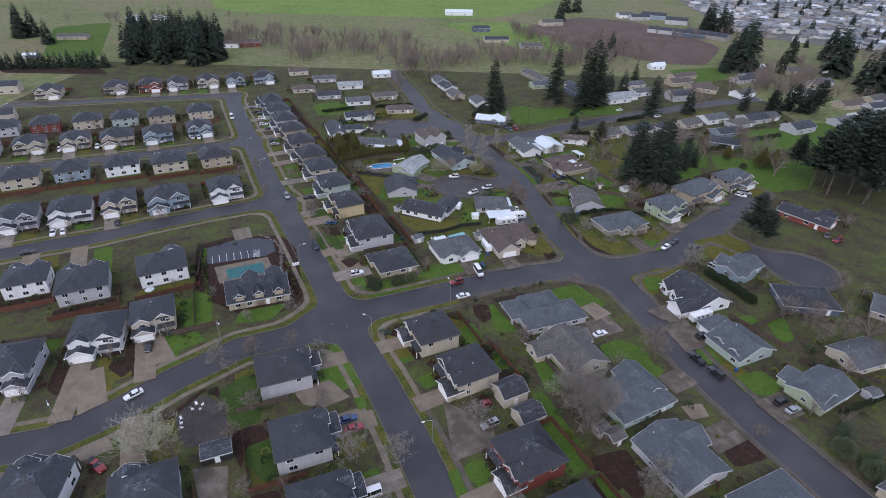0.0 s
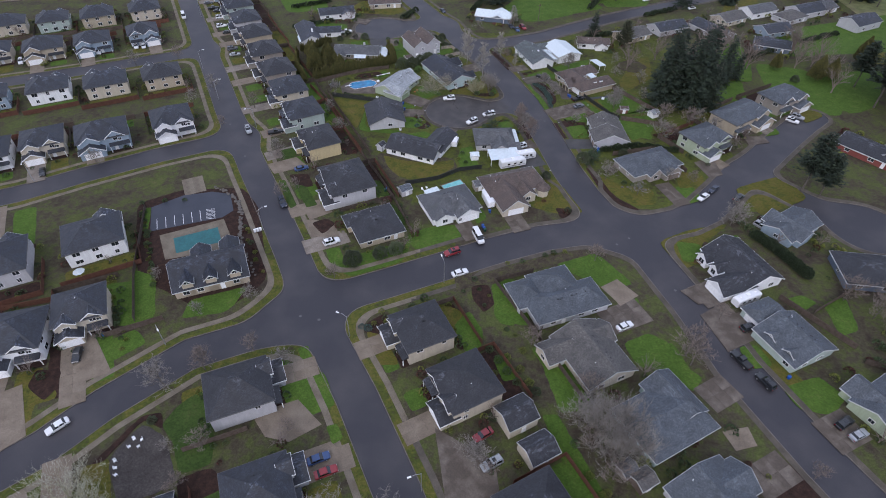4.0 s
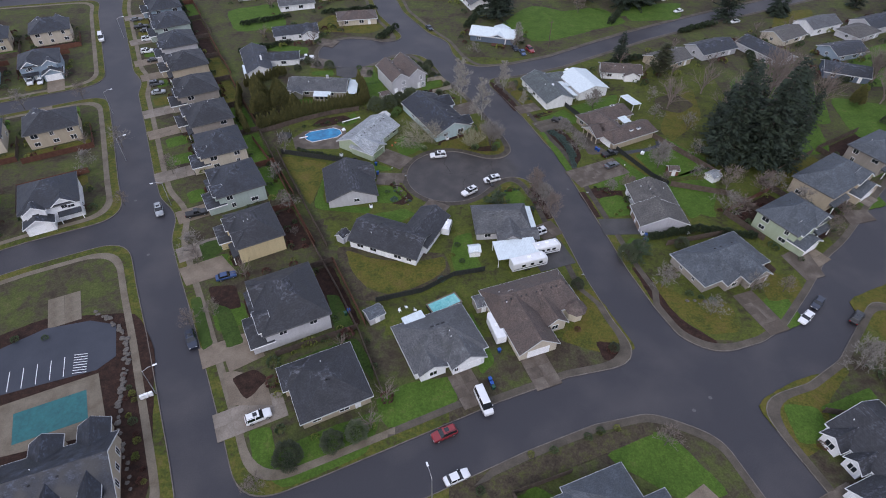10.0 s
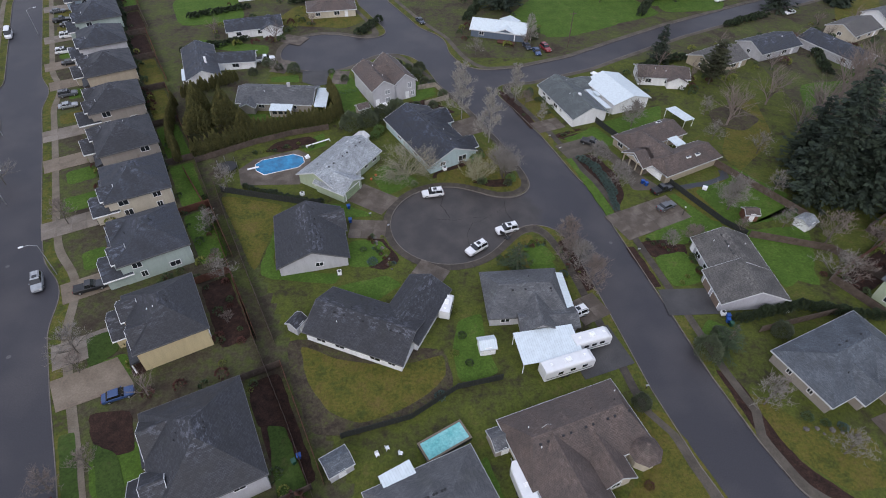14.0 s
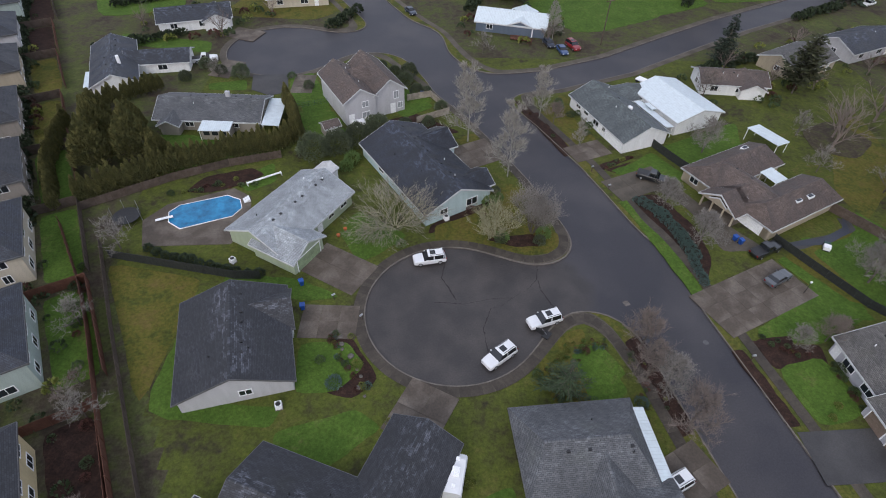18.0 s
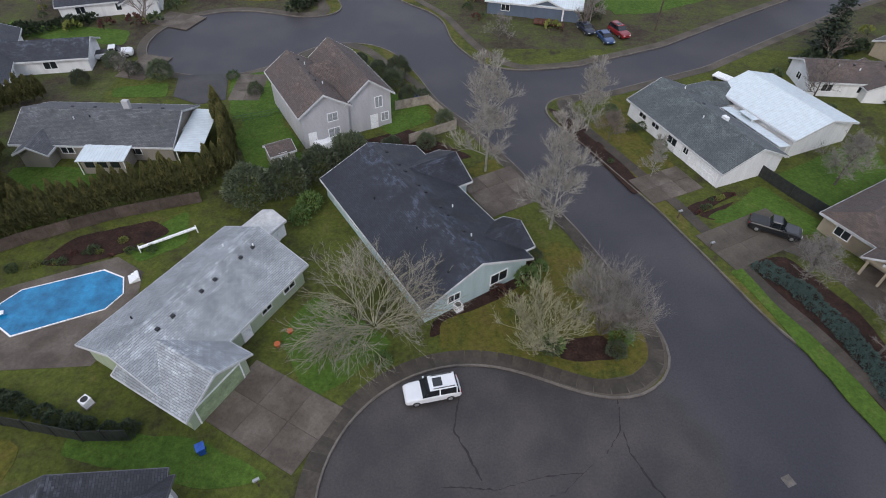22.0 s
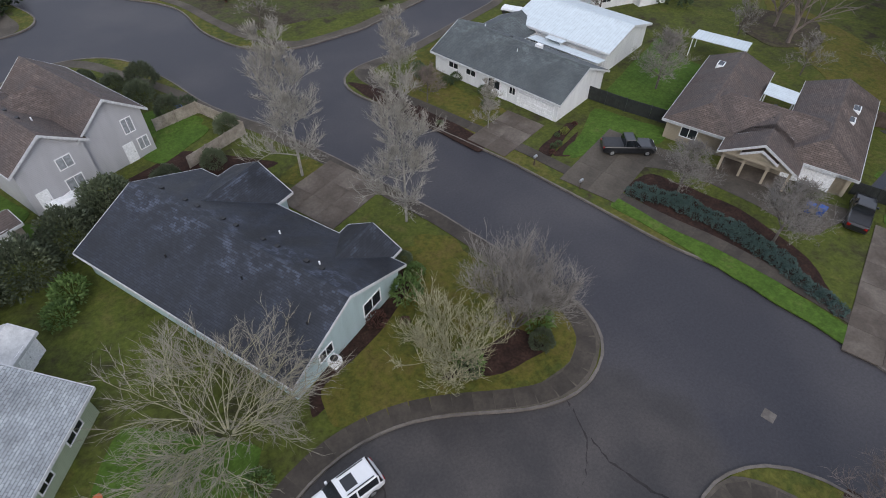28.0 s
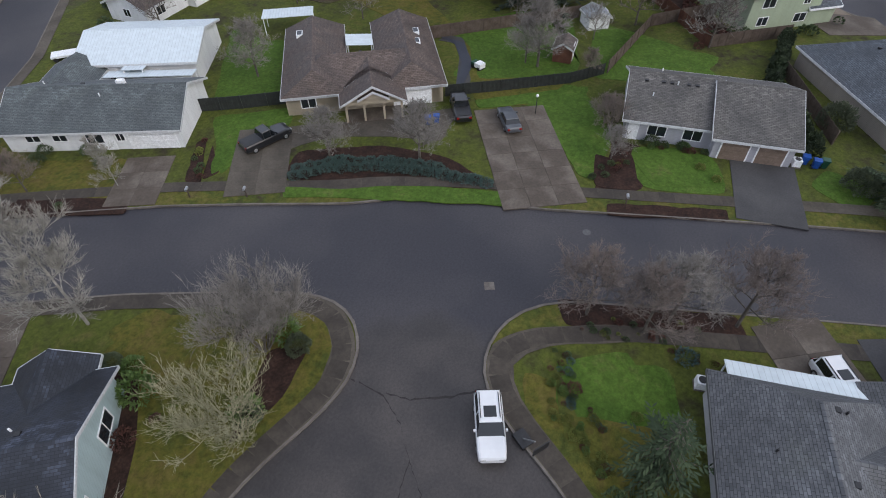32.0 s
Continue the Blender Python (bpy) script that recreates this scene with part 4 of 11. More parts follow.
# ---- single-storey houses: wings of (x, y, turn, length, width, eaves, roof kind, rise) ----
def bungalow(x, y, ang, wings, wall, roof, seed, label, doors=(), garages=(), wins=(), chim=None, n_vents=5, trim=None):
    rnd = random.Random(seed)
    h = thing("house", pose(x, y, 0, 0, 0, ang), label, "house", "suburban houses")
    ms = []
    for ox, oy, turn, L, W, e, kind, rise in wings:
        ms.append(block(h, ox, oy, turn, L, W, e, kind, rise, WALLS[wall], ROOFS[roof], trim=trim))
    for i, px, side, *rest in wins:
        L, W = wings[i][3:5]
        w, hh, z = (rest + [1.5, 1.1, 1.6])[:3] if rest else (1.5, 1.1, 1.6)
        window(h, ms[i], px, z, w, hh, (W if side in "sn" else L) / 2, side)
    for i, px, side, w, col in garages:
        L, W = wings[i][3:5]
        garage(h, ms[i], px, w, (W if side in "sn" else L) / 2, side, col)
    for i, px, side in doors:
        L, W = wings[i][3:5]
        door(h, ms[i], px, (W if side in "sn" else L) / 2, side)
    L, W, e, kind, rise = wings[0][3:8]
    vents(h, ms[0], L, W, e, rise, n_vents, rnd, kind)
    if chim:
        cx, cy, top, cm = chim
        Geo().box(cx - 0.4, cy - 0.3, e, cx + 0.4, cy + 0.3, top, ms[0]).put("chimney", cm, h)
    return h


def simple_bungalow(x, y, ang, L, W, wall, roof, seed, kind="gable", e=2.7, wing=None, label=""):
    W2 = min(L, W)
    wings = [(0, 0, 0 if L >= W else 90, max(L, W), W2, e, kind, W2 * 0.2)]
    if wing:
        wings.append(wing)
    wins = [(0, -max(L, W) * 0.3, "s"), (0, 0.1 * max(L, W), "s", 1.8, 1.2, 1.6), (0, max(L, W) * 0.3, "n"), (0, -0.1 * max(L, W), "n"), (0, 0, "w", 1.2, 1.0, 1.6)]
    return bungalow(x, y, ang, wings, wall, roof, seed, label or f"single-storey {wall} house with {roof} shingle roof", [(0, max(L, W) * 0.3, "s")], [(0, W2 * 0.12, "e", min(4.6, W2 - 2), None)], wins)


BROWN_G = mat("tan_garage_door", (0.27, 0.20, 0.155), (0.23, 0.17, 0.13), 1.0, rough=0.6)
GREEN_G = mat("green_garage_door", (0.30, 0.38, 0.22), (0.27, 0.34, 0.20), 1.0, rough=0.6)
# the houses round the court
bungalow(-1.9, 23.2, 121, [(0, 0, 0, 22.4, 12.2, 2.7, "gable", 2.6), (5.8, -4.6, 90, 7.0, 6.5, 2.7, "gable", 1.7), (-7.6, -4.9, 90, 5.0, 4.5, 2.7, "gable", 1.3)], "paleblue", "black", 1,
         "single-storey pale blue house with a wet black shingle roof", [(0, 1.5, "s")], [(1, 0, "w", 4.8, None)], [(0, 2.6, "w", 2.0, 1.3, 1.7), (0, -2.8, "w", 1.3, 0.9, 1.8), (0, -4, "n", 1.8, 1.1, 1.6), (0, 4, "n", 1.5, 1.1, 1.6), (2, 0, "w", 1.4, 1.1, 1.6)], n_vents=14)
bungalow(-22.2, 11.2, 59.3, [(0, 0, 0, 16.6, 10.2, 2.7, "gable", 2.3), (-5.6, -3.9, 90, 7.6, 6.4, 2.7, "gable", 1.6)], "green", "pale", 2,
         "single-storey pale green house with light grey shingle roof", [(0, 0.2, "s")], [(1, 0, "w", 4.8, GREEN_G)], [(0, 3.0, "s", 1.2, 0.9, 1.7), (0, 6.2, "s", 1.5, 1.0, 1.7), (0, 0, "w", 1.5, 1.0, 1.7), (0, -2, "n", 1.8, 1.2, 1.6), (0, 0, "e", 1.4, 1.0, 1.7)], n_vents=9)
bungalow(-24.9, -13.6, 14, [(0, 0, 90, 14.4, 12.8, 2.7, "gable", 2.7), (3.6, 3.6, 0, 6.5, 6.0, 2.7, "gable", 1.8)], "grey", "charcoal", 3,
         "single-storey pale grey house with dark charcoal shingle roof", [(0, -3, "s")], [(1, 0, "e", 4.6, None)], [(0, 1.0, "w", 1.4, 0.9, 1.7), (0, -3, "n", 1.5, 1.1, 1.6), (0, 3, "n", 1.5, 1.1, 1.6), (0, -5, "s", 1.5, 1.1, 1.6)], n_vents=8, trim=M_GUTTER)
bungalow(-11.9, -35.2, -21, [(0, 0, 0, 17.6, 10.0, 2.7, "gable", 2.3), (6.2, 6.3, 86, 12.6, 7.6, 2.7, "gable", 1.9)], "white", "charcoal", 4,
         "single-storey white house with an L-shaped charcoal shingle roof", [(0, 1.2, "s")], [(1, 0, "e", 4.8, None)], [(0, -6, "s", 1.6, 1.2, 1.6), (0, -2.5, "s", 1.6, 1.2, 1.6), (0, 4, "s", 1.8, 1.3, 1.6), (0, 7, "s", 1.2, 1.0, 1.6), (1, -3, "s", 1.5, 1.1, 1.6)], n_vents=9, trim=M_GUTTER)
bungalow(15.7, -27.9, 5, [(0, 0, 0, 13.4, 10.2, 2.7, "half", 2.3), (1.5, -4.3, 90, 8.0, 6.0, 2.7, "gable", 1.7), (3.2, -6.2, 0, 9.5, 3.6, 2.7, "gable", 0.7)], "grey", "grey", 5,
         "single-storey grey house with weathered grey shingle roof", [(0, 4.5, "s")], [(0, 0, "e", 4.4, None)], [(0, -4, "s", 1.5, 1.1, 1.6), (0, -3, "n", 1.6, 1.1, 1.6), (0, 2, "w", 1.4, 1.1, 1.6)], n_vents=5, trim=M_GUTTER)
PANE[0] = M_BLIND
bungalow(-14.4, 48.4, 28, [(-3.2, 0, 90, 13.2, 6.4, 5.2, "gable", 2.1), (3.2, 0.6, 90, 13.6, 6.4, 5.2, "gable", 2.4), (0, 1.5, 0, 8, 6.5, 5.2, "hip", 2.1)], "grey", "brown", 6,
         "two-storey pale grey house with brown shingle gables", [(1, 0.6, "w"), (0, -2.0, "w")], [], [(0, 1.0, "w", 1.3, 1.1, 3.8), (0, 1.0, "w", 1.5, 1.2, 1.5), (1, 1.4, "w", 1.0, 1.5, 4.0), (1, 2.2, "w", 1.0, 1.2, 1.6), (0, 0, "s", 0.9, 1.1, 3.8), (1, 0, "n", 1.4, 1.1, 3.8)], n_vents=5)
PANE[0] = M_GLASS
bungalow(-42.6, 41.9, -2, [(0, 0, 0, 19.5, 9.4, 2.5, "gable", 2.0), (-6.6, -4.4, 90, 4.5, 3.4, 2.4, "gable", 0.9)], "taupe", "grey", 7, "single-storey taupe house with mossy grey shingle roof", [(0, 2, "s")], [], [(0, -3.5, "s"), (0, 5, "s"), (0, 0, "e", 1.3, 1.0, 1.6)], (3.0, 0.6, 5.6, WALLS["grey"]), 6)
bungalow(-66.5, 60.5, 20, [(-2.5, 0, 92, 20, 8.6, 2.6, "gable", 2.0), (6.5, 0.5, -10, 13.0, 6.6, 2.5, "gable", 1.5)], "white", "slate", 8, "single-storey white house with dark slate shingle roof", [(0, 0, "s")], [], [(0, -4, "s"), (0, 5, "s"), (1, 1, "s", 1.8, 1.2, 1.5)], (-4.0, -1.5, 5.6, M_WHITE), 6)
bungalow(36.5, 41.5, 111, [(0, 0, 0, 18.4, 9.9, 2.7, "gable", 2.2), (6.5, -5.8, 90, 6.5, 6.0, 2.6, "gable", 1.4)], "white", "house_grey", 9, "long single-storey white house with grey-green shingle roof", [(0, 1.6, "n")], [(0, 6.2, "n", 4.8, None)], [(0, 0.2, "n", 1.7, 1.1, 1.6), (0, 2.9, "n", 0.8, 0.9, 1.7), (0, -6.2, "n", 1.4, 0.8, 1.8), (0, -3.4, "n", 1.4, 0.8, 1.8)], (-2.4, -0.5, 5.3, M_WHITE), 4)
bungalow(49.6, 46.1, 112, [(0, 0, 0, 14.0, 11.0, 3.2, "gable", 1.5)], "white", "white", 10, "white workshop building with a pale metal roof", [(0, 2, "n")], [], [(0, -3, "n", 1.4, 1.0, 1.6)], n_vents=0)
h11 = bungalow(55.4, 19.3, 28, [(-3.9, 0, 90, 17.4, 8.4, 2.7, "hip", 2.2), (0.3, 5.6, 0, 16.8, 6.8, 2.7, "half", 2.0), (0.3, -5.6, 0, 16.8, 6.8, 2.7, "half", 2.0), (-5.6, -0.8, 0, 3.8, 6.6, 2.7, "gable", 1.9)], "tan", "brown", 11,
         "single-storey tan house with a brown hipped roof round a court", [(3, 0.0, "w")], [(2, -0.2, "w", 4.2, None)], [(0, 6.5, "n", 1.6, 1.2, 1.6), (0, -6.5, "n", 1.6, 1.2, 1.6), (1, 2, "n", 1.5, 1.1, 1.6), (1, -3, "n", 1.5, 1.1, 1.6)], n_vents=3)
block(h11, -9.0, -0.8, 0, 3.6, 6.6, 2.7, "gable", 1.9, WALLS["tan"], ROOFS["brown"], base=2.3)
block(h11, -10.2, -0.8, 0, 1.6, 2.9, 3.15, "gable", 0.8, WALLS["tan"], ROOFS["brown"], over=0.25, base=3.0)
for py_ in (-3.9, -1.9, 0.3, 2.3):
    Geo().box(-10.75, py_ - 0.12, LOT_Z, -10.5, py_ + 0.12, 2.35).put("porch_post", WALLS["tan"], h11)
Geo().box(-10.8, -4.0, LOT_Z, -7.4, 2.4, LOT_Z + 0.08).put("porch_floor", M_DRIVEOLD, h11)
for sx_, sy_ in ((2.6, -7.2), (-0.2, -7.0), (4.4, 7.3)):
    sl_ = Geo().box(sx_ - 0.65, sy_ - 0.4, 3.5, sx_ + 0.65, sy_ + 0.4, 4.12)
    sk_ = sl_.put("skylight", M_WHITE, h11)
    Geo().box(sx_ - 0.55, sy_ - 0.3, 4.11, sx_ + 0.55, sy_ + 0.3, 4.14).put("pane", M_GLASS, sk_)
bungalow(57.6, -21.4, 94.3, [(4.0, 0.0, 0, 8.9, 10.8, 2.7, "gable", 2.4), (-4.2, 0.7, 0, 7.6, 12.2, 2.7, "gable", 2.6)], "lilac", "greybrown", 12, "single-storey lilac grey house with weathered brown shingle roof",
         [(0, -3.6, "n")], [(1, 1.75, "n", 2.6, BROWN_G), (1, -1.75, "n", 2.6, BROWN_G)], [(0, -1.2, "n", 1.8, 1.2, 1.55), (0, 2.4, "n", 1.8, 1.2, 1.55), (0, 0, "e", 1.2, 1.0, 1.6)], n_vents=8)
bungalow(67.4, -41.2, 25, [(0, 0, 0, 19.5, 10.8, 2.8, "hip", 3.0), (3.8, -5.0, 90, 7.4, 6.4, 2.8, "gable", 2.3), (-2.4, -4.0, 90, 6.5, 4.4, 2.8, "gable", 2.0)], "taupe", "blue", 13, "single-storey taupe house with blue-grey gabled shingle roof",
         [(0, 0.6, "s")], [(1, 0, "w", 4.6, BROWN_G)], [(2, 0, "w", 1.4, 1.2, 1.6), (0, 2, "w", 0.8, 1.2, 1.7), (0, -2, "w", 0.8, 1.2, 1.7)], n_vents=5)
h14 = bungalow(20.5, -56.2, 21, [(0.5, 1.5, 0, 19.0, 10.5, 2.8, "half", 3.0), (-4.0, -4.6, 90, 13.5, 8.4, 2.8, "gable", 2.9), (2.2, -3.8, 90, 6.5, 5.0, 2.8, "gable", 1.9)], "beige", "brown", 14, "single-storey beige house with a brown shingle roof and corner turret",
         [(0, 4.5, "s")], [(1, 0, "w", 4.8, None)], [(2, 0, "w", 1.4, 1.2, 1.6), (0, -3, "n", 1.6, 1.1, 1.6), (0, 3, "n", 1.6, 1.1, 1.6), (1, 2, "s", 1.2, 1.0, 1.6), (0, 0, "e", 1.6, 1.1, 1.6)], n_vents=14)
oct_ = [(8.4 + 2.0 * math.cos(a * math.pi / 4 + 0.39), -4.6 + 2.0 * math.sin(a * math.pi / 4 + 0.39)) for a in range(8)]
tg = Geo().prism(oct_, 0, 2.8)
tg.put("turret_wall", WALLS["beige"], h14)
tr = Geo()
tr.v = [(8.4 + 2.6 * math.cos(a * math.pi / 4 + 0.39), -4.6 + 2.6 * math.sin(a * math.pi / 4 + 0.39), 2.75) for a in range(8)] + [(8.4, -4.6, 5.0)]
tr.f = [[i, (i + 1) % 8, 8] for i in range(8)] + [list(range(7, -1, -1))]
link("turret_roof", tr.v, tr.f, ROOFS["brown"], h14, uvs=[(0, 0), (2, 0), (1, 2.8)] * 8 + [(0, 0)] * 8)
bungalow(0.2, -65.6, 25, [(0, -0.3, 0, 15.5, 11.9, 2.8, "hip", 2.8), (3.0, -4.8, 90, 7.0, 7.0, 2.8, "gable", 2.0), (-4.3, -4.0, 90, 6.4, 5.4, 2.8, "gable", 1.4)], "white", "grey", 15, "single-storey white house with grey hipped shingle roof",
         [(0, -0.5, "s")], [(1, 0.4, "w", 4.4, None)], [(0, -4.5, "s", 1.6, 1.2, 1.6), (0, -4, "n"), (0, 3, "n"), (1, -2.8, "w", 0.8, 1.0, 1.6), (2, 0, "w", 1.5, 1.2, 1.6)], n_vents=9)
# the corner blocks south of the cross street
bungalow(29.5, -102.5, 22, [(0.4, -2.8, 0, 19.8, 9.2, 2.8, "hip", 2.9), (0.4, 2.8, 90, 10.8, 11.2, 2.8, "hip", 3.3), (-8.2, 3.0, 0, 7.2, 8.4, 2.8, "hip", 2.4)], "grey", "blue", 51, "single-storey grey house with a broad blue-grey hipped roof",
         [(0, -3.0, "s")], [(0, 1.5, "e", 4.6, None)], [(0, -6, "s"), (0, 2, "s"), (2, 0, "w", 1.8, 1.2, 1.6), (0, 6.0, "s", 1.8, 1.2, 1.6)], n_vents=8)
bungalow(36.0, -121.0, 26, [(-1.0, 0.3, 90, 15.6, 12.6, 2.8, "gable", 3.0), (-8.2, 4.6, 0, 7.2, 5.8, 2.7, "gable", 1.8), (3.2, 4.6, 0, 6.0, 6.4, 2.8, "gable", 1.9)], "beige", "greybrown", 52, "single-storey beige house with weathered brown gabled roof",
         [(1, 0.0, "s")], [(2, 0, "e", 4.8, None)], [(0, -3, "w"), (0, 2.5, "w", 1.8, 1.2, 1.6), (1, 0, "w", 1.4, 1.1, 1.6)], n_vents=8)
bungalow(80.0, -92.0, 22, [(1.9, 1.7, 90, 16.4, 12.8, 2.8, "gable", 3.2), (-5.8, -3.3, 0, 10.6, 6.2, 2.8, "gable", 2.1), (-4.4, 7.2, 0, 4.6, 3.6, 2.8, "gable", 1.5), (-4.6, 2.6, 0, 4.0, 3.0, 2.8, "gable", 1.3)], "white", "charcoal", 53, "single-storey white house with a dark gabled shingle roof",
         [(0, 3.0, "n")], [(1, 0, "w", 4.8, None)], [(2, 0, "w", 1.6, 1.4, 1.7), (3, 0, "w", 1.4, 1.4, 1.7), (0, -4, "w", 1.6, 1.2, 1.6), (0, 3, "w", 1.6, 1.2, 1.6), (1, 2, "s", 1.2, 1.0, 1.6)], n_vents=9, trim=M_WHITE)
bungalow(85.0, -112.0, 25, [(-1.8, -2.8, 90, 12.0, 13.4, 2.8, "gable", 3.1), (-1.6, 5.8, 0, 8.6, 7.2, 2.8, "half", 2.0), (-5.6, -0.4, 0, 3.6, 2.4, 3.7, "gable", 0.8), (-5.6, -5.8, 0, 3.6, 2.4, 3.7, "gable", 0.8)], "sage", "blue", 54, "single-storey sage green house with blue-grey roof and two dormers",
         [(1, 1.0, "s")], [(1, 0, "w", 4.4, None)], [(0, -3, "w"), (0, 2, "w", 1.8, 1.2, 1.6), (2, 0, "w", 0.9, 0.7, 3.9), (3, 0, "w", 0.9, 0.7, 3.9), (0, 4, "n")], n_vents=8)
# the club house by the pool
hc = bungalow(-63.0, -97.2, 22, [(0, 0, 0, 18.4, 12.2, 3.0, "gable", 4.2), (-5.6, -3.6, 90, 5.0, 2.6, 4.9, "gable", 1.2), (0.2, -3.6, 90, 5.0, 2.6, 4.9, "gable", 1.2), (6.2, -3.6, 90, 5.0, 2.6, 4.9, "gable", 1.2), (-2.0, 5.5, 90, 6.5, 4.6, 3.0, "gable", 1.6), (5.6, 6.4, 90, 6.0, 4.6, 3.0, "gable", 1.6)],
              "tan", "black", 16, "tan club house with steep dark roof and three dormers", [(0, 2.5, "s")], [], [(0, -6.5, "s"), (0, -3, "s"), (0, 6, "s"), (1, 0, "w", 1.5, 0.8, 5.0), (2, 0, "w", 1.5, 0.8, 5.0), (3, 0, "w", 1.5, 0.8, 5.0), (0, -3, "e", 1.0, 1.8, 1.8), (0, 0, "e", 1.0, 1.8, 1.8), (0, 3, "e", 1.0, 1.8, 1.8)], n_vents=4)

ONE = [  # x, y, turn, length, width, siding, roof, kind, side wing
    (-21.2, -76.7, 26, 13.2, 13.0, "tan", "charcoal", "hip", (-4.5, 4.0, 0, 6.5, 5.0, 2.7, "hip", 1.4)),
    (47.6, -137.5, 29, 17.0, 13.0, "paleblue", "blue", "half", (5.2, 3.0, 90, 11.0, 8.0, 2.8, "gable", 2.2)), (53.7, -156.1, 28, 14.0, 15.5, "grey", "blue", "gable", (4.0, 3.0, 0, 9.5, 7.0, 2.8, "gable", 2.2)), (70.4, -168.1, 26, 16.5, 11.6, "grey", "blue", "hip", None),
    (98.8, -132.3, 31, 15.0, 10.0, "green", "blue", "gable", (-3.0, 2.0, 90, 11.5, 6.5, 2.8, "gable", 2.2)),
    (102.6, -72.2, 34, 15.0, 9.0, "blue", "blue", "gable", (-2, 0, 90, 12, 6.5, 2.8, "gable", 2.2)), (116.4, -90.7, -6, 17.0, 12.0, "navy", "charcoal", "hip", None), (143.6, -96.3, -35, 14.8, 12.0, "taupe", "grey", "gable", None),
    (20.6, 87.6, -14, 17.5, 9.0, "navy", "white", "gable", (2.5, 0.5, 90, 10.5, 6.0, 2.7, "gable", 1.2)), (-59.9, 87.0, 18, 17.0, 9.0, "white", "slate", "gable", (5, -2, 90, 8.0, 6.0, 2.6, "gable", 1.4)), (65.5, 57.4, -5, 14.0, 7.4, "white", "brown", "gable", (3.5, -1.5, 90, 7.5, 5.0, 2.4, "gable", 1.2)),
    (-37, 103, 12, 16, 9, "beige", "brown", "hip", None), (-66, 118, 20, 15, 9, "white", "grey", "gable", None), (-88, 130, 20, 15, 10, "grey", "slate", "gable", None), (-50, 132, 20, 15, 9, "tan", "greybrown", "gable", None), (-108, 143, 20, 15, 9, "beige", "brown", "hip", None), (-78, 156, 18, 17, 9, "white", "pale", "gable", None), (-100, 172, 18, 16, 9, "grey", "grey", "gable", None),
    (14, 125, 110, 14, 9, "white", "grey", "gable", None), (-2, 140, 110, 14, 9, "beige", "greybrown", "gable", None), (-8, 160, 115, 16, 9, "white", "slate", "gable", None), (-14, 176, 110, 14, 9, "white", "grey", "gable", None),
    (86, 68, 30, 15, 10, "tan", "greybrown", "gable", None), (106, 78, 25, 17, 10, "grey", "slate", "gable", None), (127, 76, 118, 20, 10, "grey", "slate", "gable", None), (141, 92, 30, 15, 10, "beige", "greybrown", "gable", None), (158, 78, 20, 15, 10, "blue", "slate", "gable", None), (150, 60, -20, 15, 10, "navy", "slate", "gable", None),
    (174, 96, 30, 15, 10, "grey", "greybrown", "hip", None), (196, 110, 30, 15, 10, "white", "grey", "gable", None), (149, -30, -50, 20, 11, "brick", "charcoal", "gable", (5, 3, 90, 12, 6, 2.7, "gable", 1.6)), (176, -92, -30, 15, 11, "beige", "grey", "hip", None), (118, -118, 20, 14, 10, "beige", "grey", "gable", None), (128, -140, 25, 14, 10, "grey", "grey", "gable", None), (104, -164, 28, 15, 11, "tan", "grey", "gable", None),
]
for i, (hx, hy, ha, hl, hw, hc, hr, hk, hwing) in enumerate(ONE):
    simple_bungalow(hx, hy, ha, hl, hw, hc, hr, 300 + i, hk, wing=hwing)


# ---- plants ----
M_NEEDLE = mat("fir_needles", (0.017, 0.031, 0.020), (0.038, 0.058, 0.030), 0.5, rough=0.85, fine=6)
M_CEDAR = mat("cedar_foliage", (0.105, 0.112, 0.034), (0.185, 0.170, 0.052), 0.9, rough=0.9, fine=6)
M_LEAF = mat("evergreen_leaves", (0.045, 0.078, 0.028), (0.085, 0.125, 0.045), 1.2, rough=0.7, fine=8, vary=0.3)
M_HEDGE = mat("dark_hedge_leaves", (0.022, 0.040, 0.016), (0.042, 0.066, 0.024), 1.2, rough=0.7, fine=8, vary=0.2)
M_LEAFLIGHT = mat("yellow_green_leaves", (0.13, 0.165, 0.028), (0.21, 0.22, 0.045), 1.2, rough=0.75, fine=8, vary=0.25)
M_LEAFBLUE = mat("grey_green_juniper", (0.065, 0.115, 0.10), (0.10, 0.16, 0.14), 1.2, rough=0.8, fine=8)
M_LEAFRED = mat("russet_leaves", (0.10, 0.035, 0.028), (0.14, 0.06, 0.04), 1.5, rough=0.8, fine=8, vary=0.2)


FINE = [1.0]    # thickness of the finest wood


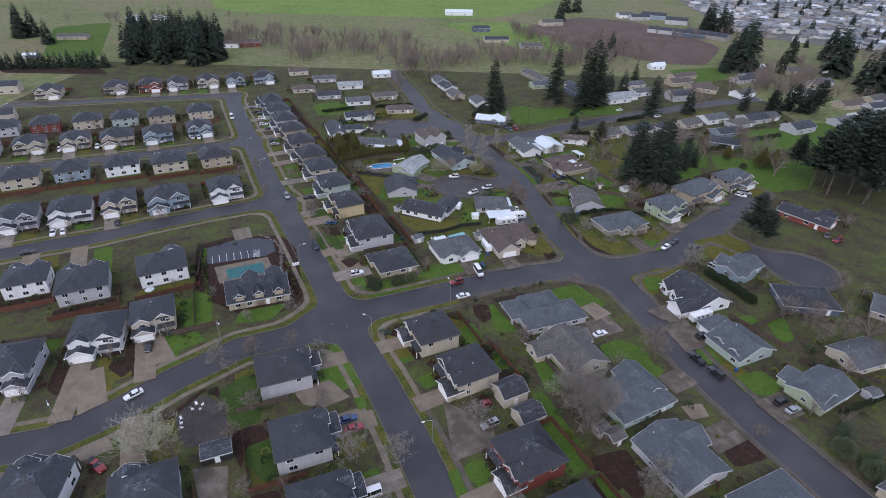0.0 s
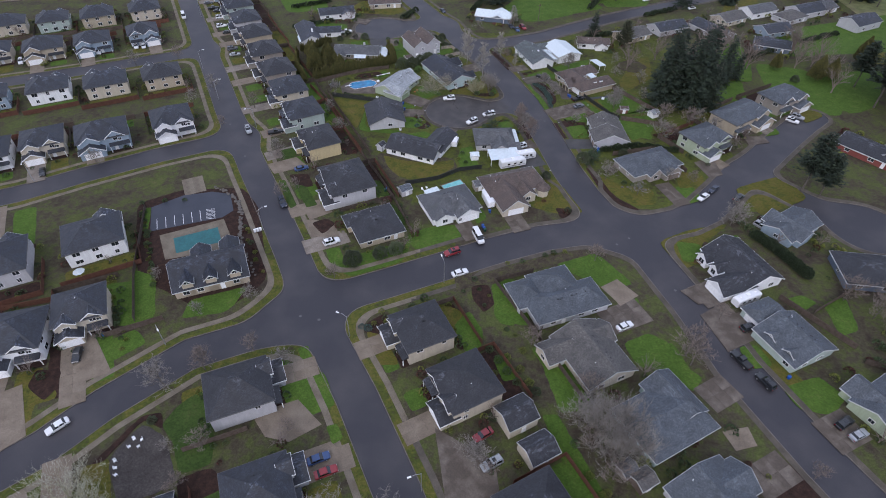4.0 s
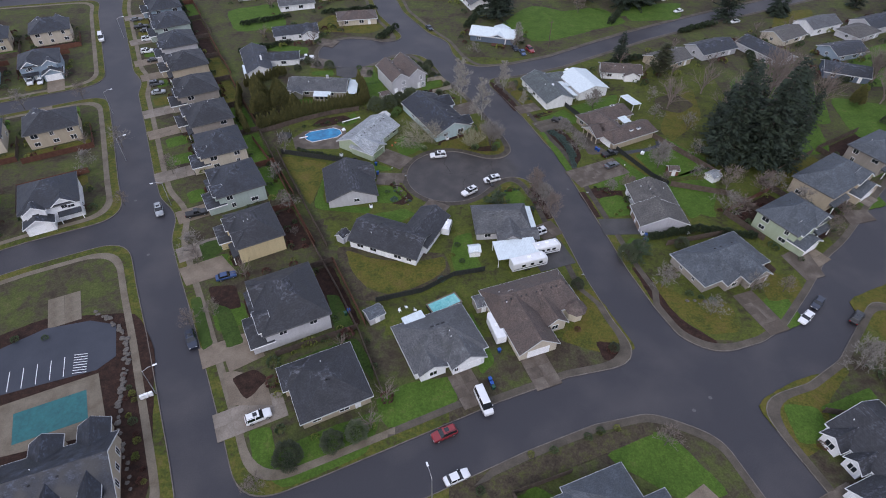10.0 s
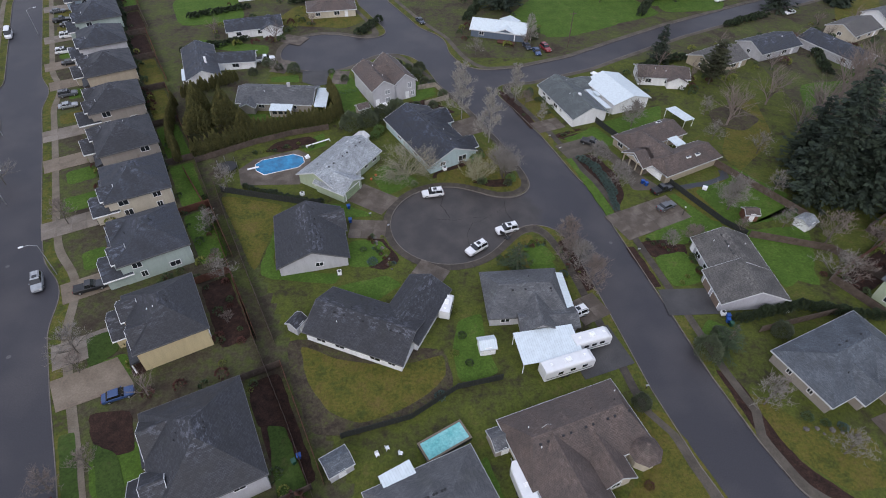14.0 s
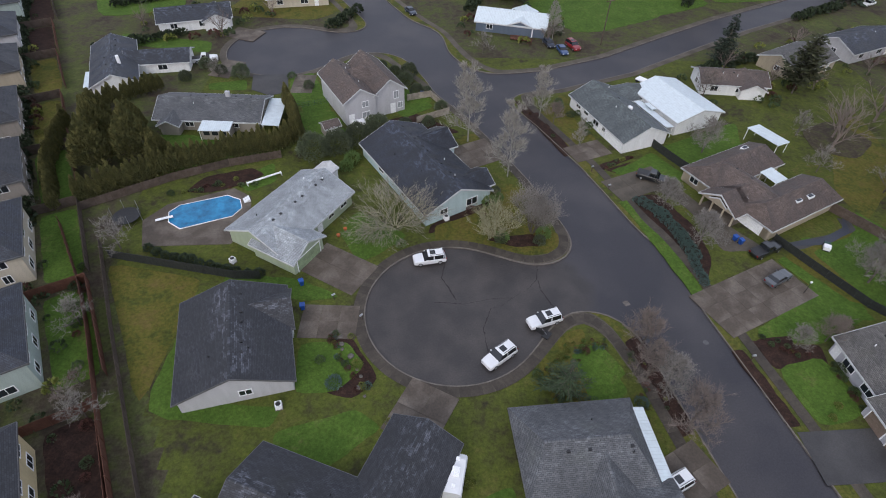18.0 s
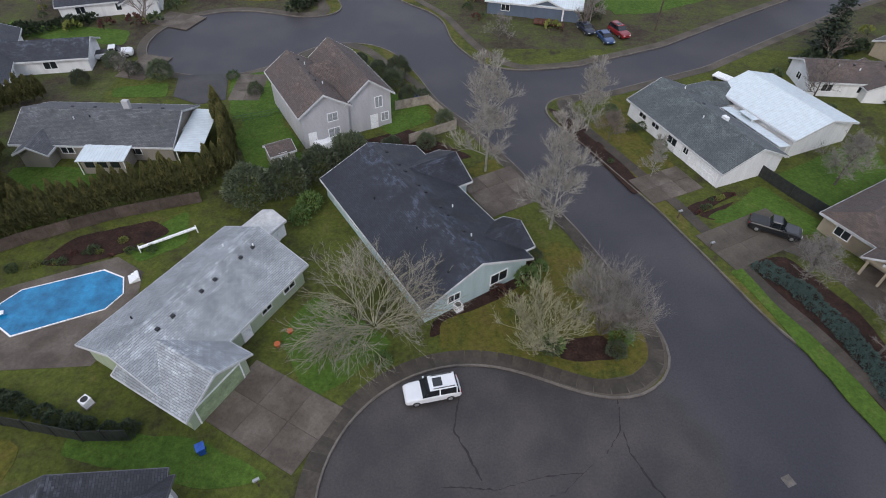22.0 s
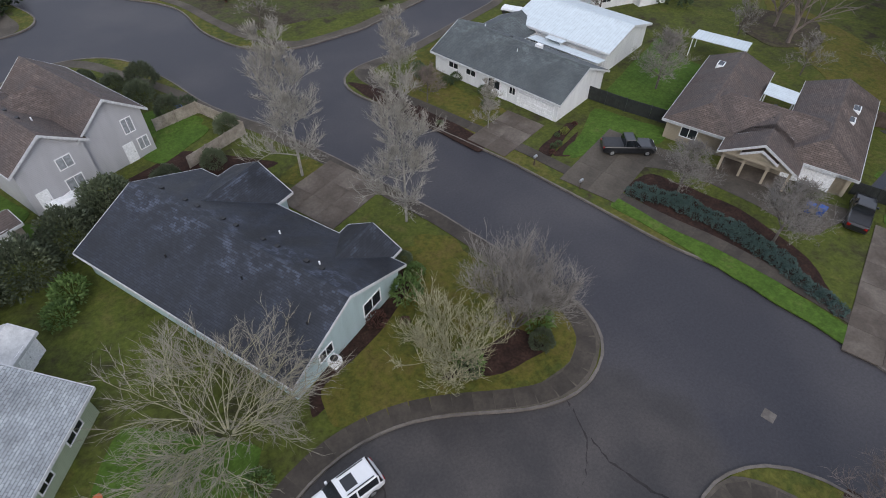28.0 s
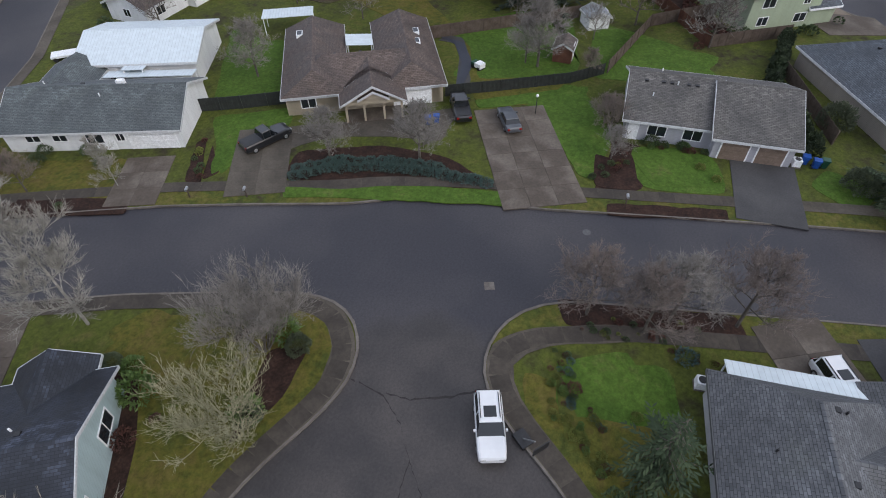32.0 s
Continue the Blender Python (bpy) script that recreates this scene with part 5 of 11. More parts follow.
def limb(g, p, d, length, r, depth, rnd, droop, spread, kids, twigs):
    """A branch in bent pieces that forks into finer ones; the finest are tapering spikes in the twig mesh."""
    target = g if depth > 1 else twigs
    if depth == 0:
        u = d.orthogonal().normalized() * max(r, 0.014 * FINE[0])
        w = d.cross(u)
        k = len(target.v)
        tip = p + (d + Vector((rnd.uniform(-0.15, 0.15), rnd.uniform(-0.15, 0.15), droop))).normalized() * length
        target.v += [tuple(p + u), tuple(p - u * 0.5 + w * 0.87), tuple(p - u * 0.5 - w * 0.87), tuple(tip)]
        target.f += [[k, k + 1, k + 3], [k + 1, k + 2, k + 3], [k + 2, k, k + 3]]
        return
    n = 3 if depth > 1 else 2
    sides = 6 if depth > 2 else 4 if depth > 1 else 3
    r = max(r, (0.024 if depth > 1 else 0.017) * FINE[0])
    pts = [p]
    for i in range(n):
        d = (d + Vector((rnd.uniform(-1, 1), rnd.uniform(-1, 1), rnd.uniform(-0.6, 0.8) + droop * 2.5)) * 0.16).normalized()
        pts.append(pts[-1] + d * length / n)
    for i in range(n):
        ra, rb = r * (1 - i / n * 0.55), r * (1 - (i + 1) / n * 0.55)
        target.tube(pts[i], pts[i + 1], ra, rb, sides, False)
    for k in range(kids):
        s = rnd.uniform(0.25, 1.0) if k else 1.0
        i = min(int(s * n), n - 1)
        q = pts[i] + (pts[i + 1] - pts[i]) * (s * n - i)
        side = Vector((rnd.uniform(-1, 1), rnd.uniform(-1, 1), rnd.uniform(-0.5, 0.7))).normalized()
        nd = (d * (1 - spread) + side * spread + Vector((0, 0, 0.12 + droop))).normalized()
        limb(g, q, nd, length * rnd.uniform(0.52, 0.76), r * 0.5 * (1.05 - 0.35 * s), depth - 1, rnd, droop, spread, kids, twigs)


def bare_tree(name, seed, height, stems, lean, depth, kids, spread, droop, bark, twig, label, r0=None, clear=0.25, side=0.3):
    """A leafless tree: trunk and limbs, and a crown of fine twigs."""
    rnd = random.Random(seed)
    ob = thing(name, pose(0, 0, -500), label, "tree", "bare trees")
    g, tw = Geo(), Geo()
    r0 = r0 or height * 0.016
    for s in range(stems):
        a = 6.283 * s / stems + rnd.uniform(-0.3, 0.3)
        d = Vector((math.cos(a) * lean, math.sin(a) * lean, 1)).normalized()
        if stems == 1:
            pts = [Vector((0, 0, -0.3))]
            for k in range(5):
                pts.append(Vector((rnd.uniform(-0.12, 0.12) * k, rnd.uniform(-0.12, 0.12) * k, height * (clear + (0.85 - clear) * k / 4 if k else clear))))
            for k in range(5):
                g.tube(pts[k], pts[k + 1], r0 * (1.2 - 0.22 * k), r0 * (1.2 - 0.22 * (k + 1)) + 0.01, 7, False)
            for k in range(14):
                fz = k / 13
                q = pts[1].lerp(pts[5], fz)
                b = 2.4 * k + rnd.uniform(-0.4, 0.4)
                up = 0.35 + 0.9 * fz
                ln = height * side * (1.05 - 0.62 * fz) * rnd.uniform(0.8, 1.15)
                limb(g, q, Vector((math.cos(b), math.sin(b), up)).normalized(), ln, r0 * 0.5 * (1.1 - 0.6 * fz), depth - 1, rnd, droop, spread, kids, tw)
        else:
            limb(g, Vector((math.cos(a) * 0.15, math.sin(a) * 0.15, -0.2)), d, height * 0.55, r0, depth, rnd, droop, spread, kids, tw)
    g.put("trunk", bark, ob)
    tw.put("crown", twig, ob)
    return ob


def blade(g, p, d, length, width, up):
    """A ragged spray: a bent kite with two side fingers."""
    s = d.cross(up)
    if s.length < 1e-3:
        s = d.orthogonal()
    s.normalize()
    k = len(g.v)
    g.v += [tuple(p), tuple(p + d * length * 0.45 + s * width), tuple(p + d * length), tuple(p + d * length * 0.45 - s * width), tuple(p + d * length * 0.75 + s * width * 1.5), tuple(p + d * length * 0.75 - s * width * 1.5)]
    g.f += [[k, k + 1, k + 2, k + 3], [k, k + 1, k + 4], [k, k + 5, k + 3]]


def conifer(name, seed, height, radius, label, material, bottom=0.08, dense=1.0, droop=-0.25, power=0.9):
    """A fir: a straight trunk with whorls of drooping branches carrying ragged sprays of needles."""
    rnd = random.Random(seed)
    ob = thing(name, pose(0, 0, -500), label, "tree", "conifers")
    t, c = Geo(), Geo()
    t.tube((0, 0, -0.3), (0, 0, height * 0.97), height * 0.014, 0.03, 8, False)
    whorls = int(height * 1.5 * dense)
    for w in range(whorls):
        f = bottom + (1 - bottom) * (w + rnd.random()) / whorls
        z = height * f
        ring_reach = radius * (1 - (f - bottom) / (1 - bottom)) ** power * rnd.uniform(0.75, 1.1) + 0.15
        for b in range(8):
            reach = ring_reach * rnd.uniform(0.6, 1.15)
            a = rnd.uniform(0, 6.283)
            d = Vector((math.cos(a), math.sin(a), droop + rnd.uniform(-0.2, 0.4))).normalized()
            p = Vector((0, 0, z))
            n = max(2, int(reach / (0.55 if height > 10 else 0.3)))
            if rnd.random() < 0.5:
                t.tube(p, p + d * reach * 0.8, 0.05, 0.012, 3, False)
            for i in range(n):
                q = p + d * reach * (i + 0.6) / n
                q.z += 0.10 * (i / n) ** 2 * reach
                for s in (-1, 1):
                    side = Vector((-d.y, d.x, 0)) * s
                    dd = (d * 0.8 + side * rnd.uniform(0.3, 0.9) + Vector((0, 0, rnd.uniform(-0.35, 0.15)))).normalized()
                    ln = rnd.uniform(0.5, 0.95) * (0.45 + 0.55 * min(1, reach / 2))
                    ln *= 1 if height > 10 else 0.62
                    blade(c, q, dd, ln * 1.3, ln * (0.34 if height > 10 else 0.17), Vector((rnd.uniform(-0.9, 0.9), rnd.uniform(-0.9, 0.9), 1)))
    t.put("trunk", M_BARKWOOD, ob)
    c.put("crown", material, ob)
    return ob


def clump(name, seed, rx, ry, rz, n, size, material, label, base=0.0, category="shrub", upright=0.0, group="shrubs", core=True):
    """A shrub of many small leaves over a dark twiggy heart, uneven in outline."""
    rnd = random.Random(seed)
    g = Geo()
    for i in range(n):
        a, b = rnd.uniform(0, 6.283), math.asin(rnd.uniform(-0.3, 1))
        bump = 0.82 + 0.2 * noise.noise(Vector((math.cos(a) * 1.7 + seed, math.sin(a) * 1.7, b * 1.6)))
        k = bump * rnd.uniform(0.72, 1.04)
        d = Vector((math.cos(a) * math.cos(b), math.sin(a) * math.cos(b), math.sin(b)))
        p = Vector((d.x * rx * k, d.y * ry * k, base + rz * 0.35 + d.z * rz * 0.68 * k))
        if upright:
            slim = 1 - 0.88 * max(0, (p.z - base) / (rz * 1.03)) ** 1.6
            p = Vector((d.x * rx * k * slim, d.y * ry * k * slim, p.z))
        dd = (d + Vector((rnd.uniform(-0.7, 0.7), rnd.uniform(-0.7, 0.7), rnd.uniform(-0.3, 0.6) + upright * 1.6))).normalized()
        blade(g, p - dd * size * 0.5, dd, size * rnd.uniform(0.7, 1.3), size * rnd.uniform(0.18, 0.3), Vector((rnd.uniform(-1, 1), rnd.uniform(-1, 1), rnd.uniform(-0.2, 1))).normalized())
    for i in range(7):
        a = 6.283 * i / 7
        g.tube((0, 0, -0.1), (math.cos(a) * rx * 0.6, math.sin(a) * ry * 0.6, base + rz * 0.7), 0.03, 0.01, 3, False)
    ob = g.put(name, material)
    ob.location.z = -500
    return tagged(ob, label, category, group)


def kerb_gap(x, y):
    i, j = int(round((x - X0) / STEP)), int(round((y - Y0) / STEP))
    return kerb_d[j, i] if 0 <= i < gx.shape[1] and 0 <= j < gx.shape[0] else 9.0


def plant(proto, x, y, s=1.0, turn=None, sz=None, label="", z=LOT_Z):
    if proto.name.startswith(("shrub", "juniper", "large_shrub")) and kerb_gap(x, y) < 1.2:
        return None
    if proto in (ROUND_A, ROUND_B) and not (-20 < x < 66 and -30 < y < 50):
        proto = FAR_A if proto is ROUND_A else FAR_B
    a = turn if turn is not None else (x * 37.7 + y * 91.3) % 360
    ob = copy_thing(proto, Matrix.Translation((x, y, z - 0.02)) @ Euler((0, 0, radians(a))).to_matrix().to_4x4() @ Matrix.Diagonal((s, s, sz or s, 1)))
    if label:
        ob["label"] = label
    return ob


BIRCH = bare_tree("birch_tree", 11, 12.0, 1, 0, 4, 8, 0.46, 0.02, M_BIRCH, M_BIRCH, "tall bare grey street tree with fine twigs", 0.095, 0.16, 0.21)
ROUND_A = bare_tree("bare_tree", 12, 7.5, 1, 0, 4, 7, 0.55, 0.03, M_BARKWOOD, M_TWIGRED, "bare brown street tree with a rounded crown", 0.12, 0.22, 0.34)
ROUND_B = bare_tree("bare_tree", 13, 7.0, 1, 0, 4, 7, 0.6, 0.0, M_BARKWOOD, M_TWIG, "bare grey garden tree with a spreading crown", 0.12, 0.24, 0.38)
FINE[0] = 1.9
FAR_A = bare_tree("bare_tree", 17, 7.5, 1, 0, 4, 4, 0.55, 0.03, M_BARKWOOD, M_TWIGRED, "bare brown street tree with a rounded crown", 0.12, 0.22, 0.36)
FAR_B = bare_tree("bare_tree", 18, 7.0, 1, 0, 4, 4, 0.6, 0.0, M_BARKWOOD, M_TWIG, "bare grey garden tree with a spreading crown", 0.12, 0.24, 0.4)
FINE[0] = 1.25
WILLOW = bare_tree("bare_tree", 14, 9.0, 20, 0.95, 4, 4, 0.36, -0.12, M_TWIGMOSS, M_WILLOW, "wide many-stemmed bare tree with arching branches", 0.06)
FINE[0] = 1.35
LICHEN = bare_tree("bare_shrub_tree", 19, 7.2, 14, 0.7, 4, 4, 0.42, 0.05, M_TWIGMOSS, M_TWIGMOSS, "many-stemmed bare tree crusted with pale lichen", 0.075)
FINE[0] = 1.0
DENSE = bare_tree("bare_tree", 16, 9.5, 8, 0.4, 4, 6, 0.45, 0.05, M_BARKWOOD, M_TWIG, "dense upright bare grey tree", 0.11)
FIR_A = conifer("fir_tree", 21, 26, 5.8, "tall dark green fir", M_NEEDLE, 0.03, 1.35, -0.2, 0.62)
FIR_B = conifer("fir_tree", 22, 20, 5.6, "broad dark green fir", M_NEEDLE, 0.03, 1.25, -0.15, 0.65)
PINE = conifer("pine_tree", 23, 20, 5.4, "dark pine with a bare lower trunk", M_NEEDLE, 0.34, 1.25, 0.05, 0.55)
BIGLICHEN = bare_tree("bare_tree", 41, 8.4, 12, 0.85, 4, 4, 0.5, 0.0, M_TWIGMOSS, mat("pale_lichen_twigs", (0.34, 0.34, 0.26), (0.48, 0.48, 0.39), 2, rough=0.95), "broad bare tree crusted with pale grey lichen", 0.12)
IVY = conifer("ivy_tree", 26, 13, 4.0, "round-topped tree overgrown with olive ivy", mat("ivy_leaves", (0.045, 0.055, 0.022), (0.085, 0.09, 0.04), 0.6, rough=0.8, vary=0.1), 0.18, 1.5, 0.25, 0.4)
SPRUCE = conifer("spruce_tree", 24, 7, 3.6, "small open green spruce beside a roof", mat("spruce_needles", (0.035, 0.062, 0.025), (0.055, 0.085, 0.035), 0.8, rough=0.85), 0.05, 1.6)
CEDAR = clump("cedar_tree", 25, 4.6, 4.6, 11.5, 6500, 0.75, M_CEDAR, "broad olive green cedar", 0, "tree", 0.75, "conifers")
ARB = clump("arborvitae", 31, 1.05, 1.05, 4.3, 1500, 0.36, M_CEDAR, "olive green columnar hedge conifer", 0, "hedge plant", 1.0, "hedge conifers")
SHRUB = clump("shrub", 32, 1.0, 1.0, 1.25, 420, 0.2, M_LEAF, "rounded evergreen garden shrub")
SHRUB_Y = clump("shrub", 33, 0.9, 0.9, 0.9, 380, 0.18, M_LEAFLIGHT, "low yellow-green garden shrub")
SHRUB_R = clump("shrub", 34, 0.9, 0.9, 0.95, 360, 0.18, M_LEAFRED, "russet brown rounded shrub")
SHRUB_G = clump("shrub", 38, 1.0, 1.0, 1.25, 620, 0.2, mat("bright_green_leaves", (0.105, 0.19, 0.04), (0.16, 0.25, 0.065), 1.2, rough=0.7, fine=8, vary=0.15), "bright green rounded evergreen shrub")
JUNIPER = clump("juniper_shrub", 35, 1.2, 1.2, 0.8, 420, 0.22, M_LEAFBLUE, "low grey-green juniper in a hedge bed")
HEDGE = clump("hedge_shrub", 37, 1.1, 1.1, 2.6, 620, 0.3, M_HEDGE, "dark clipped evergreen hedge plant", 0, "hedge plant", 0.0, "hedge plants")
BIGSHRUB = clump("large_shrub", 36, 3.0, 3.0, 4.6, 3600, 0.32, mat("grey_green_leaves", (0.070, 0.092, 0.048), (0.125, 0.150, 0.082), 1.0, rough=0.7, fine=8, vary=0.35), "large grey-green evergreen shrub")

plant(WILLOW, -6.2, 10.2, 0.90, 20, 0.66)
plant(DENSE, 15.4, 9.0, 0.78, 0, 0.72)
plant(LICHEN, 9.4, 8.2, 0.82, 0, 0.72)
for bx, by, bs, bk in ((6.5, 34.6, 1.3, BIRCH), (13.0, 23.7, 1.2, BIRCH), (26.4, -13.4, 0.95, ROUND_A), (27.6, -19.6, 1.0, ROUND_B), (28.9, -24.6, 1.05, ROUND_A),
                       (50.7, 31.7, 1.0, ROUND_B), (63.9, -1.3, 1.2, ROUND_B), (38.2, 15.2, 0.85, ROUND_B), (41.0, 6.2, 0.95, ROUND_B), (53.5, -11.1, 0.5, ROUND_A), (47.4, -12.7, 0.55, ROUND_B), (64.0, -7.9, 0.45, ROUND_A), (73.5, -7.0, 0.65, ROUND_B),
                       (-42.3, -20.8, 0.45, ROUND_A), (-46.8, 4.8, 0.8, ROUND_B), (-46.3, -9.5, 0.7, ROUND_B), (-39.8, -22.7, 0.65, ROUND_B), (21.6, 44.0, 0.9, BIRCH), (27.6, 33.5, 0.5, BIRCH), (24.0, 41.5, 0.6, ROUND_A),
                       (-62.2, -132.3, 1.2, ROUND_B), (-54.8, -127.3, 0.9, ROUND_A), (-21.6, -159.8, 1.2, ROUND_B), (-11.0, -160.3, 1.2, ROUND_B), (34.9, -144.5, 1.4, DENSE), (31.6, -138.4, 1.2, ROUND_B), (57.8, -119.4, 1.3, ROUND_A), (7.0, -147.2, 1.0, ROUND_B), (47.3, -162.3, 1.1, ROUND_B), (75.5, -148.4, 0.6, ROUND_A),
                       (41.8, -87.6, 0.75, ROUND_A), (109.6, -106.1, 1.1, ROUND_A), (105.0, -100.0, 1.1, ROUND_A), (114.0, -101.0, 1.0, ROUND_A), (85.6, -70.6, 1.15, ROUND_B), (52.0, -48.7, 0.9, ROUND_B), (60.6, -56.8, 0.72, ROUND_B), (-59.3, -39.9, 0.9, ROUND_B), (-48.9, -59.1, 0.6, ROUND_A), (-52.6, -62.4, 0.7, ROUND_A), (72.5, -49.5, 0.7, ROUND_B),
                       (-69.0, -158.8, 1.15, BIGLICHEN), (-49, -146, 0.8, ROUND_A), (-50.0, -105.5, 0.7, ROUND_B), (-30.0, -97.0, 0.65, ROUND_A), (-77, -99, 0.5, ROUND_B), (-62, -161, 0.9, ROUND_A), (95, -21, 1.1, ROUND_B), (80, -12, 1.1, ROUND_A), (76, -22, 1.0, ROUND_B), (100, -30, 0.8, ROUND_A),
                       (-100, -7, 0.9, ROUND_B), (-121, 33, 0.8, ROUND_A), (-137, 26, 0.9, ROUND_B), (-84, -22, 0.6, ROUND_A), (-118, -48, 0.8, ROUND_B), (-96, 5, 0.9, ROUND_B), (-76, -8, 0.8, ROUND_A), (-57.5, -43.5, 0.6, ROUND_A), (-74, 14, 0.8, ROUND_B), (30, 80.5, 0.8, BIRCH), (12, 72, 0.7, ROUND_B), (58, 52, 0.9, ROUND_A), (70, 26, 0.7, ROUND_B), (79, 20, 0.8, ROUND_B), (72, 38, 0.7, ROUND_B)):
    plant(bk, bx, by, bs)
for cx, cy, cs, ck in ((83, 2.5, 1.22, FIR_A), (88.0, 10.0, 1.1, FIR_A), (93.0, 0.5, 1.25, FIR_A), (99.0, 8.0, 1.2, FIR_A), (101.5, 1.0, 1.0, FIR_B), (86.5, 15.0, 0.95, FIR_B), (95.0, 15.0, 1.05, FIR_B), (103, 12, 0.8, FIR_B), (114.0, 21.1, 0.7, FIR_B), (107, 20, 0.75, FIR_B), (121, 26, 0.6, FIR_B), (114.9, -52.6, 1.1, PINE), (119.5, -55.0, 0.8, PINE),
                       (67.4, 67.3, 0.62, FIR_B), (15.5, -19.5, 1.0, SPRUCE), (-52.5, 28.0, 1.0, CEDAR), (-58.5, 25.0, 0.95, CEDAR), (-48.0, 26.5, 0.65, CEDAR), (-60.5, 32.0, 0.9, CEDAR), (-56.0, 36.0, 0.7, CEDAR), (-63.5, 38.5, 0.7, CEDAR), (22.4, 108.4, 1.3, FIR_A), (27, 116, 0.9, FIR_B), (65.0, 133.4, 1.4, FIR_A), (88.5, 128.0, 1.7, FIR_A), (82.6, 124.8, 1.45, FIR_A), (93.5, 131.0, 1.4, FIR_A), (124.9, 113.1, 1.25, FIR_B), (132.3, 184.8, 0.8, FIR_B), (203.5, 118.6, 0.85, PINE), (218.8, 122.1, 1.0, PINE), (231.5, 117.8, 1.2, PINE), (120.3, 34.5, 0.75, FIR_B), (156.0, 27.6, 1.0, CEDAR), (162.0, 28.1, 0.9, CEDAR), (184.4, 45.6, 1.1, CEDAR), (143.0, 38.0, 0.7, CEDAR), (203.9, 122.4, 0.6, FIR_B), (190, 128, 0.8, FIR_B),
                       (182.7, -2.6, 1.9, PINE), (188.9, -7.1, 2.0, PINE), (199.8, 1.8, 2.1, PINE), (172.5, -3.2, 1.7, PINE), (168.9, 4.6, 1.4, PINE), (214.0, 30.7, 1.8, PINE), (198.3, 28.9, 1.6, PINE), (207.0, -9.0, 1.9, PINE), (193.0, 12.0, 1.8, PINE), (182.5, 16.1, 1.5, PINE), (209.0, 14.0, 1.8, PINE), (176, 6, 1.2, PINE), (192, 20, 1.4, PINE), (203, 12, 1.4, PINE), (184, -12, 1.2, PINE), (206, -16, 1.4, PINE), (170, 22, 1.0, PINE),
                       (49.2, -38.5, 1.05, SPRUCE), (97.0, -147.0, 1.0, SPRUCE), (99.1, -154.8, 0.9, SPRUCE)):
    plant(ck, cx, cy, cs)


def hedge_row(line, step, proto, s, jitter=0.15, sz=None):
    rnd = random.Random(7)
    for (x0, y0), (x1, y1) in zip(line[:-1], line[1:]):
        n = max(1, int(math.hypot(x1 - x0, y1 - y0) / step))
        for i in range(n):
            f = (i + 0.5) / n
            k = s * rnd.uniform(0.85, 1.15)
            plant(proto, x0 + (x1 - x0) * f + rnd.uniform(-jitter, jitter), y0 + (y1 - y0) * f + rnd.uniform(-jitter, jitter), k, rnd.uniform(0, 360), k * (sz or 1))


hedge_row([(-57.5, 15.5), (-51.8, 18.4), (-44.7, 23.6), (-36.3, 27.8), (-28.5, 30.2), (-25.0, 34.0), (-27.0, 40.0), (-29.2, 45.0)], 0.95, ARB, 1.2, sz=1.18)
hedge_row([(-68.6, 42.0), (-62.8, 47.2), (-56.6, 52.6)], 1.0, ARB, 1.1)
hedge_row([(-60.0, 13.0), (-66.0, 24.0), (-69.5, 38.0)], 1.1, ARB, 1.2)
hedge_row([(34.2, 17.6), (36.6, 14.6), (38.6, 9.4), (39.3, 3.3), (39.2, -1.9)], 0.95, JUNIPER, 0.85)
hedge_row([(35.4, 17.9), (37.8, 14.6), (39.6, 9.4), (40.3, 3.3)], 0.95, JUNIPER, 0.8)
hedge_row([(53.5, -32.4), (60.0, -30.6), (66.6, -29.0), (74.0, -30.4), (80.5, -31.6)], 1.0, HEDGE, 1.0)
hedge_row([(-43.3, 5.0), (-39.0, 3.2), (-33.5, 1.6), (-27.9, -0.2), (-24.2, -0.6)], 1.3, HEDGE, 0.85, 0.2, 0.55)
hedge_row([(89.9, -75.5), (94.7, -83.2), (98.7, -92.9)], 1.0, HEDGE, 1.15)
hedge_row([(91.2, -74.9), (96.0, -82.6), (100.0, -92.3)], 1.1, HEDGE, 1.1)
hedge_row([(100.4, -139.6), (118.3, -132.0)], 1.2, HEDGE, 0.8)
hedge_row([(22.0, 27.0 + 29), (14.6 - 3, 62.0 - 14.0)], 6, SHRUB_Y, 0.7)
